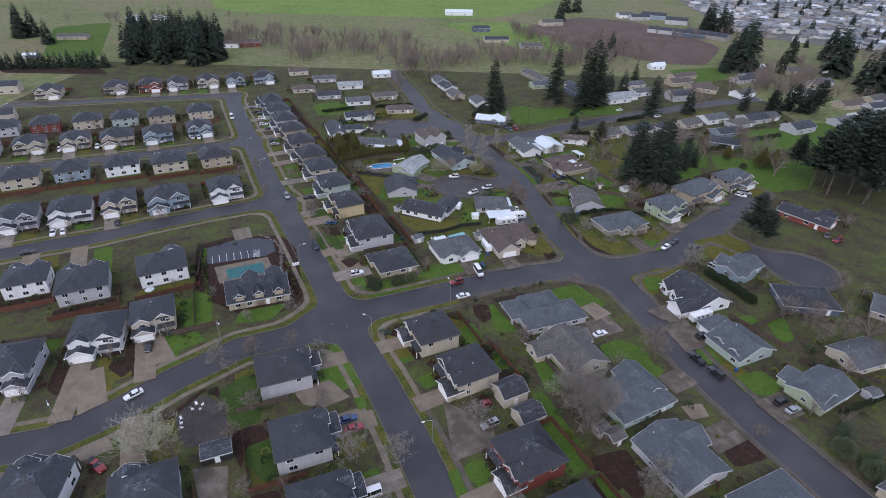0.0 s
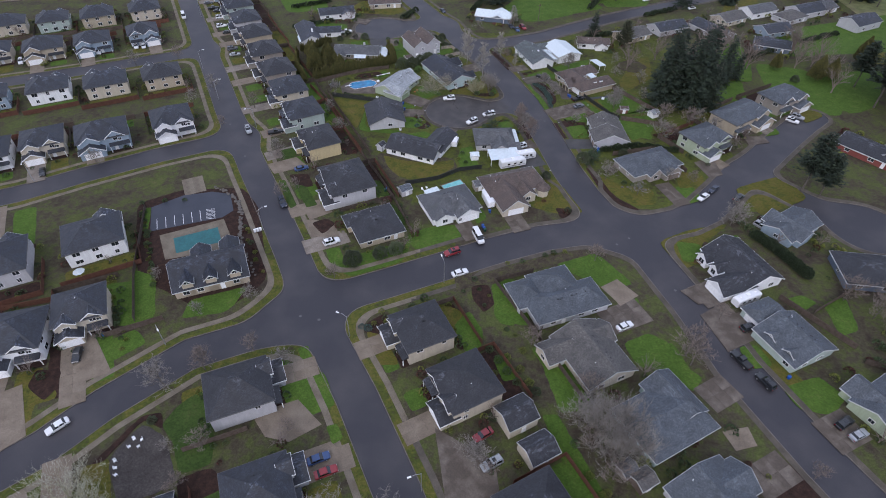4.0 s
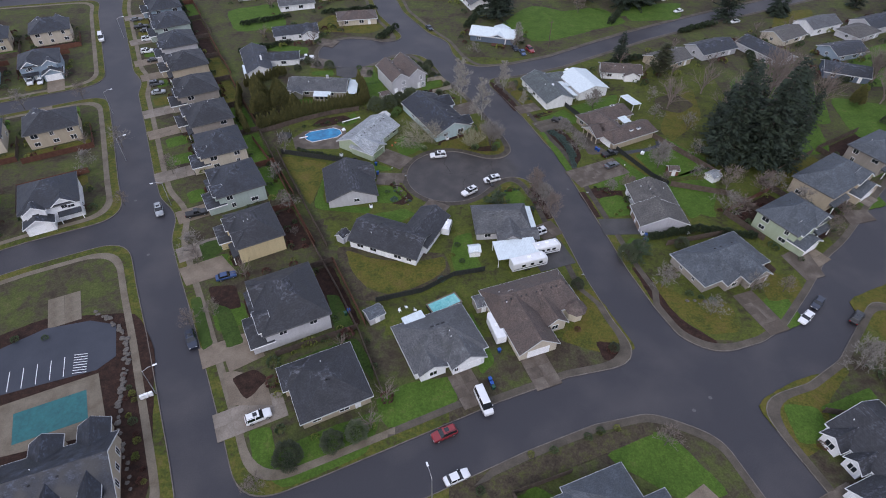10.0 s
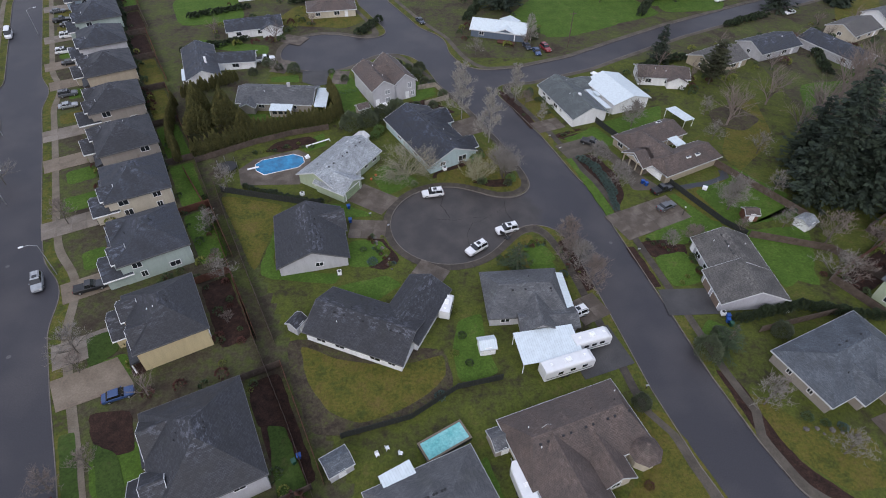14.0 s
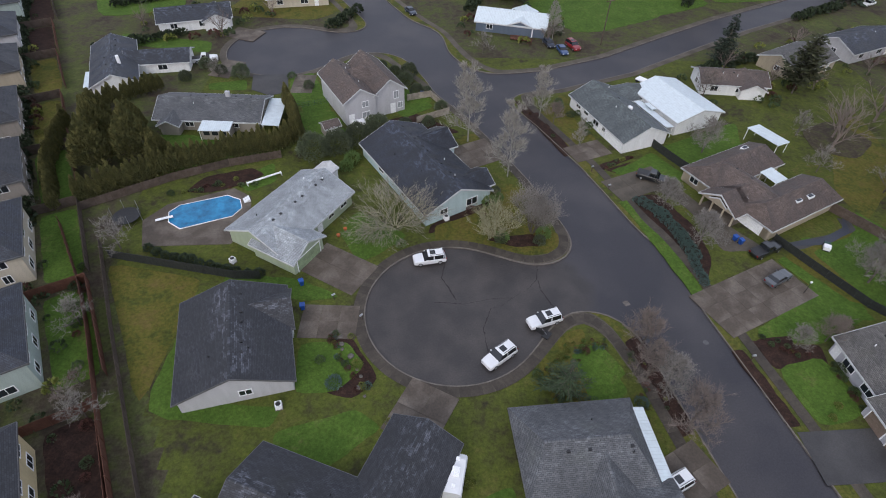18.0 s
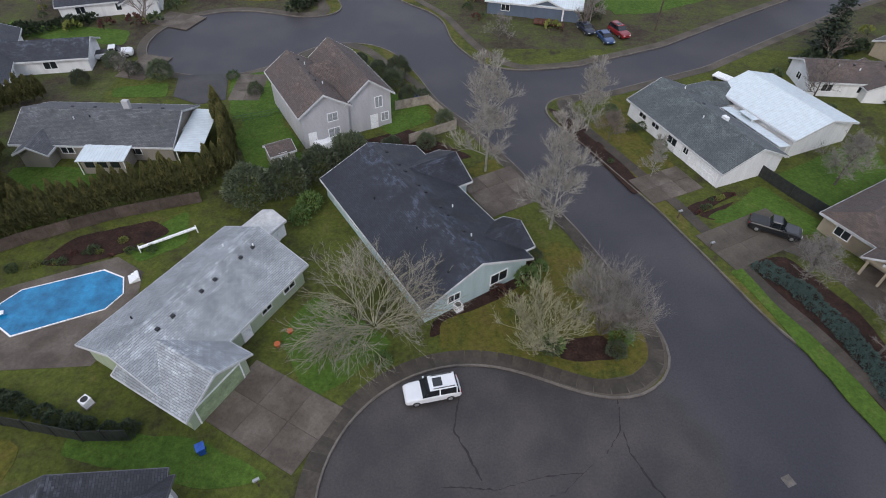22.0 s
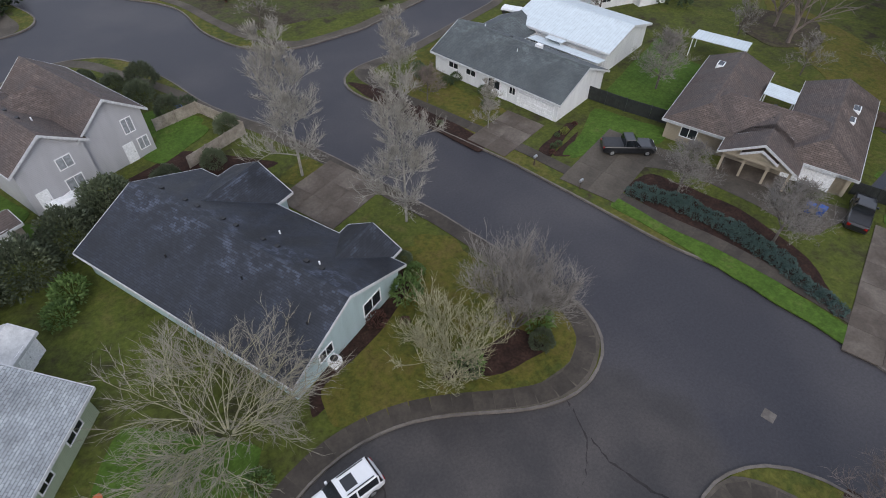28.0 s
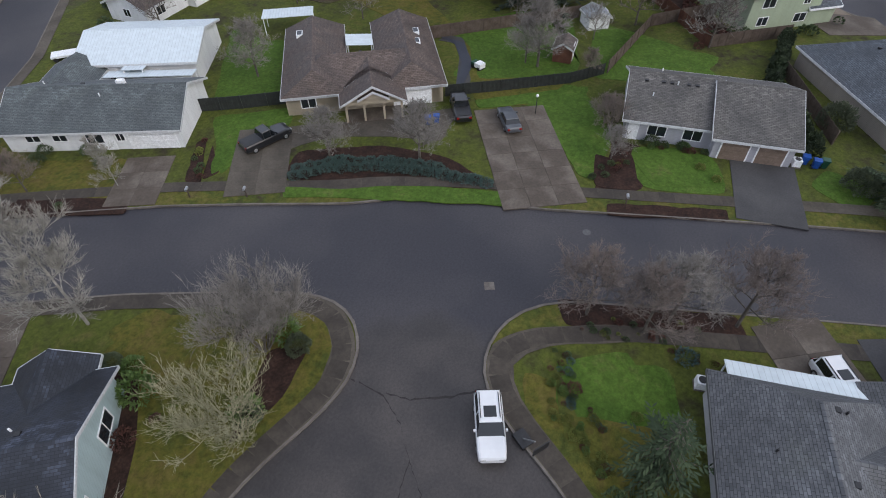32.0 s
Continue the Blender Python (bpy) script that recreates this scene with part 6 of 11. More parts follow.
for sx, sy, ss, sk in ((-10.6, 36.5, 1.0, BIGSHRUB), (-14.0, 33.4, 1.0, BIGSHRUB), (-17.4, 30.6, 1.05, BIGSHRUB), (-21.6, 28.8, 1.15, BIGSHRUB), (-5.5, 38.5, 0.6, BIGSHRUB), (-1.0, 40.0, 0.5, BIGSHRUB), (1.6, 45.5, 0.55, BIGSHRUB), (-3.5, 52.0, 0.6, BIGSHRUB), (-6.0, 56.5, 0.65, BIGSHRUB), (-8.5, 60.5, 0.55, BIGSHRUB), (-11.5, 64.0, 0.45, BIGSHRUB), (-26.5, 54.0, 0.45, BIGSHRUB),
                       (-25.8, -91.5, 1.05, BIGSHRUB), (-14.3, -86.5, 0.85, BIGSHRUB), (-18.5, -88.5, 0.85, BIGSHRUB), (45.9, -39.2, 0.95, BIGSHRUB), (32.2, -49.0, 0.6, BIGSHRUB), (36.9, -66.6, 0.45, BIGSHRUB), (-50.5, 62.5, 0.6, BIGSHRUB), (-46.5, 60.0, 0.5, BIGSHRUB), (60.5, -35.0, 0.7, BIGSHRUB), (47.4, 23.0, 0.5, BIGSHRUB), (26.0, 47.0, 0.4, BIGSHRUB), (10.6, 19.0, 0.3, BIGSHRUB),
                       (9.2, 15.6, 1.7, SHRUB_G), (10.9, 17.4, 1.0, SHRUB_G), (6.0, 14.2, 1.2, SHRUB_R), (17.0, 8.3, 1.5, SHRUB_G), (10.4, 7.4, 1.4, SHRUB_G), (-3.6, 5.2, 1.2, SHRUB_Y), (17.6, -15.2, 0.6, SHRUB_Y), (14.2, -16.4, 0.6, SHRUB_Y), (16.0, -14.2, 0.7, SHRUB_Y), (18.6, -18.0, 0.6, SHRUB_Y), (12.6, -17.2, 0.9, SHRUB), (19.4, -13.6, 0.8, SHRUB_R), (24.6, -21.0, 0.9, JUNIPER), (27.0, -30.0, 0.6, SHRUB),
                       (29.9, 37.5, 0.9, SHRUB), (27.8, 44.0, 1.1, SHRUB), (26.2, 49.0, 1.2, SHRUB), (24.6, 31.2, 0.8, SHRUB_R), (51.2, -16.4, 1.0, SHRUB), (51.4, -19.6, 0.8, SHRUB), (48.5, -21.5, 0.7, SHRUB_Y), (47.0, -23.0, 0.7, SHRUB_Y), (36.6, -66.8, 1.5, SHRUB_R), (30.2, -61.6, 1.0, SHRUB_R), (60.0, -52.0, 0.9, SHRUB), (62.5, -52.6, 0.9, JUNIPER), (57.6, -51.0, 1.1, SHRUB),
                       (-12.4, -18.2, 1.1, JUNIPER), (-9.8, -15.6, 1.0, SHRUB_Y), (-13.5, -12.0, 0.7, SHRUB_R), (-14.5, -15.0, 0.8, SHRUB), (-11.0, -11.2, 0.6, SHRUB_Y), (-30.5, 20.5, 0.7, SHRUB), (-34.0, 22.0, 0.7, SHRUB_Y), (-38.5, 20.0, 0.6, SHRUB_R), (-3.0, -26.0, 0.8, SHRUB), (-5.5, -23.4, 0.7, SHRUB_Y), (3.5, -30.5, 0.9, SHRUB_Y), (4.5, -36.0, 1.0, SHRUB), (3.2, -39.5, 1.0, SHRUB_Y), (5.6, -41.5, 0.9, SHRUB), (0.8, -47.5, 1.0, JUNIPER),
                       (70.5, -87.4, 1.4, SHRUB_R), (74.5, -89.0, 1.0, SHRUB), (73.0, -85.2, 1.1, SHRUB_R), (64.2, -76.4, 0.9, SHRUB), (67.0, -75.0, 0.9, SHRUB_Y), (70.0, -73.5, 0.9, SHRUB_Y), (73.0, -72.0, 1.0, SHRUB_Y), (76.0, -70.6, 1.0, SHRUB), (62.8, -80.0, 0.9, SHRUB_Y), (64.6, -84.0, 0.9, SHRUB_Y), (-17.5, -112.5, 1.0, SHRUB_Y), (-16.0, -108.5, 1.1, SHRUB_Y), (-14.0, -116.0, 0.7, SHRUB), (-20.5, -113.5, 0.9, JUNIPER),
                       (11.0, -119.5, 1.3, SHRUB), (13.0, -122.5, 1.4, SHRUB), (15.0, -125.5, 1.4, SHRUB), (17.0, -128.5, 1.3, SHRUB), (12.0, -126.0, 1.1, SHRUB_Y), (28.0, -143.0, 1.2, SHRUB), (30.0, -149.5, 1.3, SHRUB_Y), (33.0, -153.0, 1.2, SHRUB_Y), (-82.0, -66.0, 0.9, SHRUB), (-88.0, -66.5, 1.0, SHRUB), (-94.5, -68.0, 1.0, SHRUB)):
    plant(sk, sx, sy, ss)
rnd_b = random.Random(5)
for line_, n_, kinds in (([(-92, -72), (-78, -101)], 22, (SHRUB, SHRUB_Y, SHRUB)), ([(-62.0, -74.0), (-49.5, -97.0)], 14, (SHRUB, SHRUB_R, SHRUB_Y)), ([(-88, -104), (-76, -122)], 14, (SHRUB, SHRUB_Y)), ([(-52.0, 2.0), (-33.0, -38.0)], 16, (SHRUB, SHRUB_R, ROUND_A)), ([(74, -20), (92, -32)], 8, (SHRUB, SHRUB_R)), ([(4, -94), (34, -84)], 16, (SHRUB, SHRUB_Y)), ([(22, -80), (0, -107)], 6, (SHRUB_Y, SHRUB))):
    for i in range(n_):
        f = (i + rnd_b.random()) / n_
        pr = rnd_b.choice(kinds)
        plant(pr, line_[0][0] + (line_[1][0] - line_[0][0]) * f + rnd_b.uniform(-0.8, 0.8), line_[0][1] + (line_[1][1] - line_[0][1]) * f + rnd_b.uniform(-0.8, 0.8), rnd_b.uniform(0.6, 1.1) * (0.4 if pr is ROUND_A else 1))

# street trees, garden trees and shrubs of the southern blocks
for bx, by, bs, bk in ((-45.4, -121.2, 0.7, ROUND_A), (-55.8, -125.1, 0.7, ROUND_A), (-36.9, -125.0, 0.75, ROUND_B), (-62.1, -110.7, 0.55, ROUND_B), (58.3, -122.0, 1.2, ROUND_A), (21.3, -117.4, 0.85, ROUND_A), (69.9, -107.7, 0.7, ROUND_A), (88.3, -69.1, 0.9, ROUND_B), (29.5, -138.5, 1.3, ROUND_B), (34.3, -147.6, 1.15, ROUND_B), (32.6, -131.4, 1.0, ROUND_A),
                       (44.8, -164.9, 1.0, ROUND_B), (110.8, -111.4, 1.0, ROUND_A), (118.3, -109.2, 1.1, ROUND_A), (123.6, -118.9, 1.1, ROUND_A), (-50.8, -153.7, 0.55, ROUND_A), (-55.6, -146.8, 0.5, ROUND_B), (-32.2, -141.8, 0.6, ROUND_A), (88.6, -13.8, 1.0, ROUND_A), (79.0, -22.5, 0.9, ROUND_A), (76.3, 4.5, 0.8, ROUND_B), (64.5, 0.4, 0.8, ROUND_B), (93.8, -11.5, 0.8, ROUND_B),
                       (53.8, -47.0, 0.6, ROUND_A), (79.9, -49.6, 0.6, ROUND_A), (107.4, -21.7, 0.55, ROUND_A), (79.3, 55.1, 1.0, IVY), (26.0, -17.8, 0.9, ROUND_A), (60.0, 116.0, 0.9, ROUND_A), (145.0, -106.0, 1.0, ROUND_A), (131.0, -84.0, 1.1, ROUND_A)):
    plant(bk, bx, by, bs)
for sx, sy, ss, sk in ((-25.7, -91.6, 0.55, SPRUCE), (-19.9, -88.2, 0.42, SPRUCE), (-15.6, -85.8, 0.42, SPRUCE), (-14.3, -111.8, 1.3, SHRUB_Y), (-18.8, -113.9, 1.1, JUNIPER), (64.5, -95.7, 1.4, SHRUB_R), (37.1, -68.3, 1.3, SHRUB_R), (74.8, -85.9, 1.2, SHRUB_R), (61.6, -85.7, 1.1, SHRUB_Y), (62.5, -90.0, 1.1, SHRUB_Y), (60.9, -81.5, 1.0, SHRUB_Y), (49.4, -35.8, 0.62, BIGSHRUB), (146.2, 25.4, 0.7, BIGSHRUB), (165.0, 34.9, 0.7, BIGSHRUB),
                       (93.7, -151.9, 1.1, BIGSHRUB), (97.1, -158.0, 1.1, BIGSHRUB), (-61.5, -140.7, 0.4, BIGSHRUB), (19.0, -119.5, 1.3, SHRUB_Y), (9.0, -100.0, 0.7, SHRUB), (11.5, -102.0, 0.7, SHRUB_Y), (10.2, -105.5, 0.7, SHRUB), (21.0, -104.0, 0.6, SHRUB_Y), (15.5, -113.2, 0.8, SHRUB), (17.5, -115.0, 0.8, SHRUB_Y), (103.0, 26.0, 0.6, BIGSHRUB), (99.0, -40.0, 0.9, SHRUB_Y)):
    plant(sk, sx, sy, ss)
club_rnd = random.Random(8)
for i in range(26):
    plant(club_rnd.choice((SHRUB, SHRUB_Y, SHRUB, SHRUB_R)), -93.0 + 0.62 * i + club_rnd.uniform(-0.4, 0.4), -71.5 - 1.15 * i + club_rnd.uniform(-0.4, 0.4), club_rnd.uniform(0.45, 0.8))

for sx, sy, ss, sk in ((-30.8, 58.4, 1.3, SHRUB), (-41.8, 58.4, 0.75, BIGSHRUB), (-46.9, 58.6, 0.55, ROUND_B), (-53.2, 56.6, 0.55, BIGSHRUB), (-10.7, 74.5, 1.3, SHRUB), (-8.8, 69.5, 1.4, SHRUB), (-5.3, 60.0, 0.75, BIGSHRUB), (-1.4, 52.9, 1.3, SHRUB), (-15.4, 25.4, 1.6, SHRUB_G), (-14.6, 27.6, 1.8, SHRUB_G), (-11.6, 35.2, 0.8, BIGSHRUB), (-5.2, 5.9, 1.1, SHRUB_G), (16.2, 6.6, 0.38, BIGSHRUB), (10.2, 7.0, 0.36, BIGSHRUB), (8.0, 13.2, 0.6, SHRUB_R), (51.9, -11.9, 0.6, ROUND_A), (29.6, 44.6, 1.0, SHRUB), (31.0, 40.2, 1.0, SHRUB)):
    plant(sk, sx, sy, ss)

for bx, by, bs, bk in ((31.2, -143.5, 1.15, ROUND_A), (34.6, -150.0, 1.0, ROUND_A), (44.8, -167.5, 0.9, ROUND_A), (7.0, -147.1, 0.8, ROUND_B), (14.7, -171.8, 1.0, ROUND_B), (-51.2, -155.5, 0.5, ROUND_A), (-42.7, -169.5, 0.7, ROUND_A), (-12.2, -172.9, 0.9, ROUND_B),
                       (15.2, -121.5, 1.3, SHRUB_Y), (18.0, -124.7, 1.4, SHRUB_Y), (19.7, -128.4, 1.5, SHRUB_Y), (21.0, -130.8, 1.4, SHRUB), (31.8, -153.4, 1.2, SHRUB_Y), (34.1, -154.7, 1.3, SHRUB_Y), (63.0, -146.0, 0.9, SHRUB_R), (66.0, -148.5, 0.8, SHRUB_Y)):
    plant(bk, bx, by, bs)


corner_rnd = random.Random(23)
for line_, n_, kinds, lo_, hi_ in (([(21.2, -11.8), (17.6, -12.9), (15.4, -15.2), (13.6, -16.8)], 34, (SHRUB_Y, SHRUB_Y, SHRUB_Y, SHRUB_G, SHRUB_R), 0.25, 0.55), ([(22.6, -12.2), (20.4, -12.6), (18.0, -14.0), (17.0, -16.4)], 20, (SHRUB, SHRUB_R, JUNIPER), 0.2, 0.4),
                                   ([(24.6, -13.0), (25.6, -19.0), (24.2, -24.0)], 26, (SHRUB_R, SHRUB, SHRUB_Y), 0.2, 0.42), ([(26.0, -13.4), (27.2, -19.0), (29.0, -25.0)], 24, (SHRUB_R, SHRUB_Y, SHRUB), 0.2, 0.45), ([(18.6, 47.0), (20.6, 42.0), (25.6, 32.0)], 16, (SHRUB_R, SHRUB_Y, SHRUB), 0.3, 0.55), ([(31.0, 26.4), (36.6, 29.8)], 9, (SHRUB_R, SHRUB, SHRUB_Y), 0.3, 0.6),
                                   ([(-31.0, 21.0), (-38.0, 19.6), (-44.0, 16.8)], 14, (SHRUB, SHRUB_Y, SHRUB_R), 0.35, 0.8), ([(42.6, -11.0), (46.0, -13.0), (48.4, -14.6)], 14, (SHRUB_R, SHRUB_Y, SHRUB), 0.3, 0.6), ([(-8.2, -19.8), (-12.6, -14.0), (-13.4, -10.4)], 22, (SHRUB, SHRUB_Y, JUNIPER, SHRUB_R), 0.3, 0.65), ([(50.8, -15.0), (51.6, -22.0)], 10, (SHRUB_G, SHRUB, SHRUB_R), 0.4, 0.7)):
    for i in range(n_):
        f = (i + corner_rnd.random()) / n_ * (len(line_) - 1)
        k = min(int(f), len(line_) - 2)
        q = Vector(line_[k]).lerp(Vector(line_[k + 1]), f - k)
        if kerb_gap(q.x, q.y) > 1.6:
            plant(corner_rnd.choice(kinds), q.x + corner_rnd.uniform(-0.6, 0.6), q.y + corner_rnd.uniform(-0.6, 0.6), corner_rnd.uniform(lo_, hi_))
# ---- vehicles ----
def paint(name, c, rough=0.3):
    return mat(name, c, tuple(v * 0.92 for v in c), 0.8, rough=rough, coat=0.5, fine=3, grain=0.03)


PAINT = {"white": paint("white_car_paint", (0.72, 0.73, 0.74)), "black": paint("black_car_paint", (0.018, 0.02, 0.024)), "silver": paint("silver_car_paint", (0.33, 0.35, 0.37)), "grey": paint("grey_car_paint", (0.11, 0.12, 0.135)),
         "blue": paint("blue_car_paint", (0.03, 0.075, 0.21)), "red": paint("red_car_paint", (0.30, 0.022, 0.03)), "navy": paint("navy_car_paint", (0.022, 0.032, 0.06)), "green": paint("green_car_paint", (0.03, 0.07, 0.05))}
M_TINT = mat("car_glass", (0.015, 0.018, 0.022), (0.02, 0.024, 0.028), 1, rough=0.08, spec=0.7)
M_LAMP = mat("lamp_lens", (0.62, 0.62, 0.60), (0.5, 0.5, 0.5), 4, rough=0.2)
M_TAIL = mat("tail_lamp_lens", (0.35, 0.02, 0.02), (0.25, 0.01, 0.01), 4, rough=0.25)


def section(x, hw, z0, z1, inset=0.06, n=2):
    """A rounded upright cross-section of a car body at x."""
    c = min(0.16, (z1 - z0) * 0.35)
    return [Vector(p) for p in ((x, -hw + c * 0.6, z0), (x, hw - c * 0.6, z0), (x, hw, z0 + c), (x, hw, z1 - c), (x, hw - inset, z1 - c * 0.3), (x, hw - inset - c * 0.8, z1), (x, -hw + inset + c * 0.8, z1), (x, -hw + inset, z1 - c * 0.3), (x, -hw, z1 - c), (x, -hw, z0 + c))]


CARS = {}


def car_proto(kind, colour):
    key = (kind, colour)
    if key in CARS:
        return CARS[key]
    L, W, H, hood, cab0, cab1, belt = {"sedan": (4.7, 1.82, 1.45, 0.92, -1.0, 1.75, 0.98), "suv": (4.85, 1.95, 1.80, 1.08, -1.0, 2.28, 1.12), "hatch": (4.2, 1.76, 1.5, 0.95, -0.9, 1.95, 1.0), "pickup": (5.6, 1.95, 1.85, 1.12, -1.15, 0.75, 1.15), "van": (5.9, 2.0, 2.45, 1.25, -2.1, 2.9, 1.35)}[kind]
    name = {"sedan": "car", "suv": "suv", "hatch": "car", "pickup": "pickup_truck", "van": "van"}[kind]
    ob = thing(name, pose(0, 0, -500), f"{colour} parked {'pickup truck' if kind == 'pickup' else kind if kind != 'hatch' else 'hatchback'} with dark windows", "car" if kind in ("sedan", "hatch", "suv") else name.replace("_", " "), "parked vehicles")
    pm, hw, a = PAINT[colour], W / 2, L / 2
    bed = kind == "pickup"
    rear = belt if not kind == "sedan" else belt + 0.02
    secs = [section(-a, hw * 0.80, 0.38, hood * 0.72), section(-a + 0.12, hw * 0.92, 0.28, hood * 0.86), section(-a + 0.6, hw * 0.98, 0.25, hood * 0.97), section(cab0 - 0.1, hw, 0.24, hood), section(cab0 + 0.4, hw, 0.24, belt), section(0.6, hw, 0.24, belt), section(a - 0.7, hw * 0.99, 0.25, rear), section(a - 0.12, hw * 0.95, 0.3, rear * 0.97), section(a, hw * 0.86, 0.42, rear * 0.8)]
    body = Geo().loft(secs).put("body", pm, ob)
    slope0, slope1 = (0.75, 0.55 if kind == "sedan" else 0.28)
    if kind == "van":
        slope0, slope1 = 0.7, 0.08
    if bed:
        slope1 = 0.15
    r = H - 0.06
    g = Geo().loft([[Vector((x, y, z)) for x, y, z in ((cab0, -hw * 0.93, belt - 0.08), (cab1, -hw * 0.93, belt - 0.08), (cab1, hw * 0.93, belt - 0.08), (cab0, hw * 0.93, belt - 0.08))], [Vector((x, y, z)) for x, y, z in ((cab0 + slope0, -hw * 0.76, r), (cab1 - slope1, -hw * 0.76, r), (cab1 - slope1, hw * 0.76, r), (cab0 + slope0, hw * 0.76, r))]])
    g.put("cabin_glass", M_TINT, ob)
    x0, x1, y0 = cab0 + slope0 - 0.05, cab1 - slope1 + 0.03, hw * 0.78
    rf = Geo().loft([[Vector((x, y, r - 0.02)) for x, y in ((x0, -y0), (x1, -y0), (x1, y0), (x0, y0))], [Vector((x, y, H - 0.01)) for x, y in ((x0 + 0.08, -y0 + 0.06), (x1 - 0.06, -y0 + 0.06), (x1 - 0.06, y0 - 0.06), (x0 + 0.08, y0 - 0.06))]])
    roof_ob = rf.put("roof", pm, ob)
    if kind == "suv":
        Geo().box(x0 + 0.35, -0.42, H - 0.015, x0 + 1.15, 0.42, H + 0.005).put("sunroof", M_TINT, roof_ob)
        for s in (-1, 1):
            Geo().box(x0 + 0.3, s * (y0 - 0.12) - 0.025, H - 0.01, x1 - 0.2, s * (y0 - 0.12) + 0.025, H + 0.05).put("roof_rail", M_DARK, roof_ob)
    for s in (-1, 1):
        for fx in () if colour in ("navy", "grey", "green", "red", "blue") else ((cab0 + cab1) / 2 - 0.1, cab1 - slope1 * 0.6 - 0.1):
            p = Geo()
            k = 0.055
            p.v = [(fx - k, s * hw * 0.935, belt - 0.08), (fx + k, s * hw * 0.935, belt - 0.08), (fx + k, s * hw * 0.775, r), (fx - k, s * hw * 0.775, r)]
            p.f = [[0, 1, 2, 3]] if s < 0 else [[3, 2, 1, 0]]
            p.put("pillar", pm, ob)
        Geo().box(cab0 + 0.35, s * hw - 0.02, belt - 0.05, cab0 + 0.5, s * (hw + 0.16), belt + 0.12).put("mirror", pm, ob)
        Geo().box(-a - 0.005, s * hw * 0.62 - 0.18, hood * 0.60, -a + 0.14, s * hw * 0.62 + 0.18, hood * 0.76).put("headlight", M_LAMP, ob)
        Geo().box(a - 0.12, s * hw * 0.72 - 0.14, rear * 0.66, a + 0.01, s * hw * 0.72 + 0.14, rear * 0.86).put("tail_light", M_TAIL, ob)
        for wx in (-a + 0.92, a - 0.98):
            t = Geo()
            rad = 0.36 if kind in ("suv", "pickup", "van") else 0.32
            t.loft([[Vector((wx + q * math.cos(6.2832 * i / 14), s * yy, rad + q * math.sin(6.2832 * i / 14))) for i in range(14)] for yy, q in ((hw - 0.2, rad * 0.9), (hw - 0.18, rad), (hw - 0.01, rad), (hw + 0.015, rad * 0.9))])
            w_ = t.put("wheel", M_TYRE, ob)
            Geo().tube((wx, s * (hw + 0.005), rad), (wx, s * (hw + 0.025), rad), rad * 0.62, rad * 0.55, 10).put("rim", M_METAL, w_)
    if bed:
        Geo().box(cab1 + 0.12, -hw + 0.14, belt - 0.02, a - 0.14, hw - 0.14, belt + 0.012).put("truck_bed", M_DARK, ob)
    CARS[key] = ob
    return ob


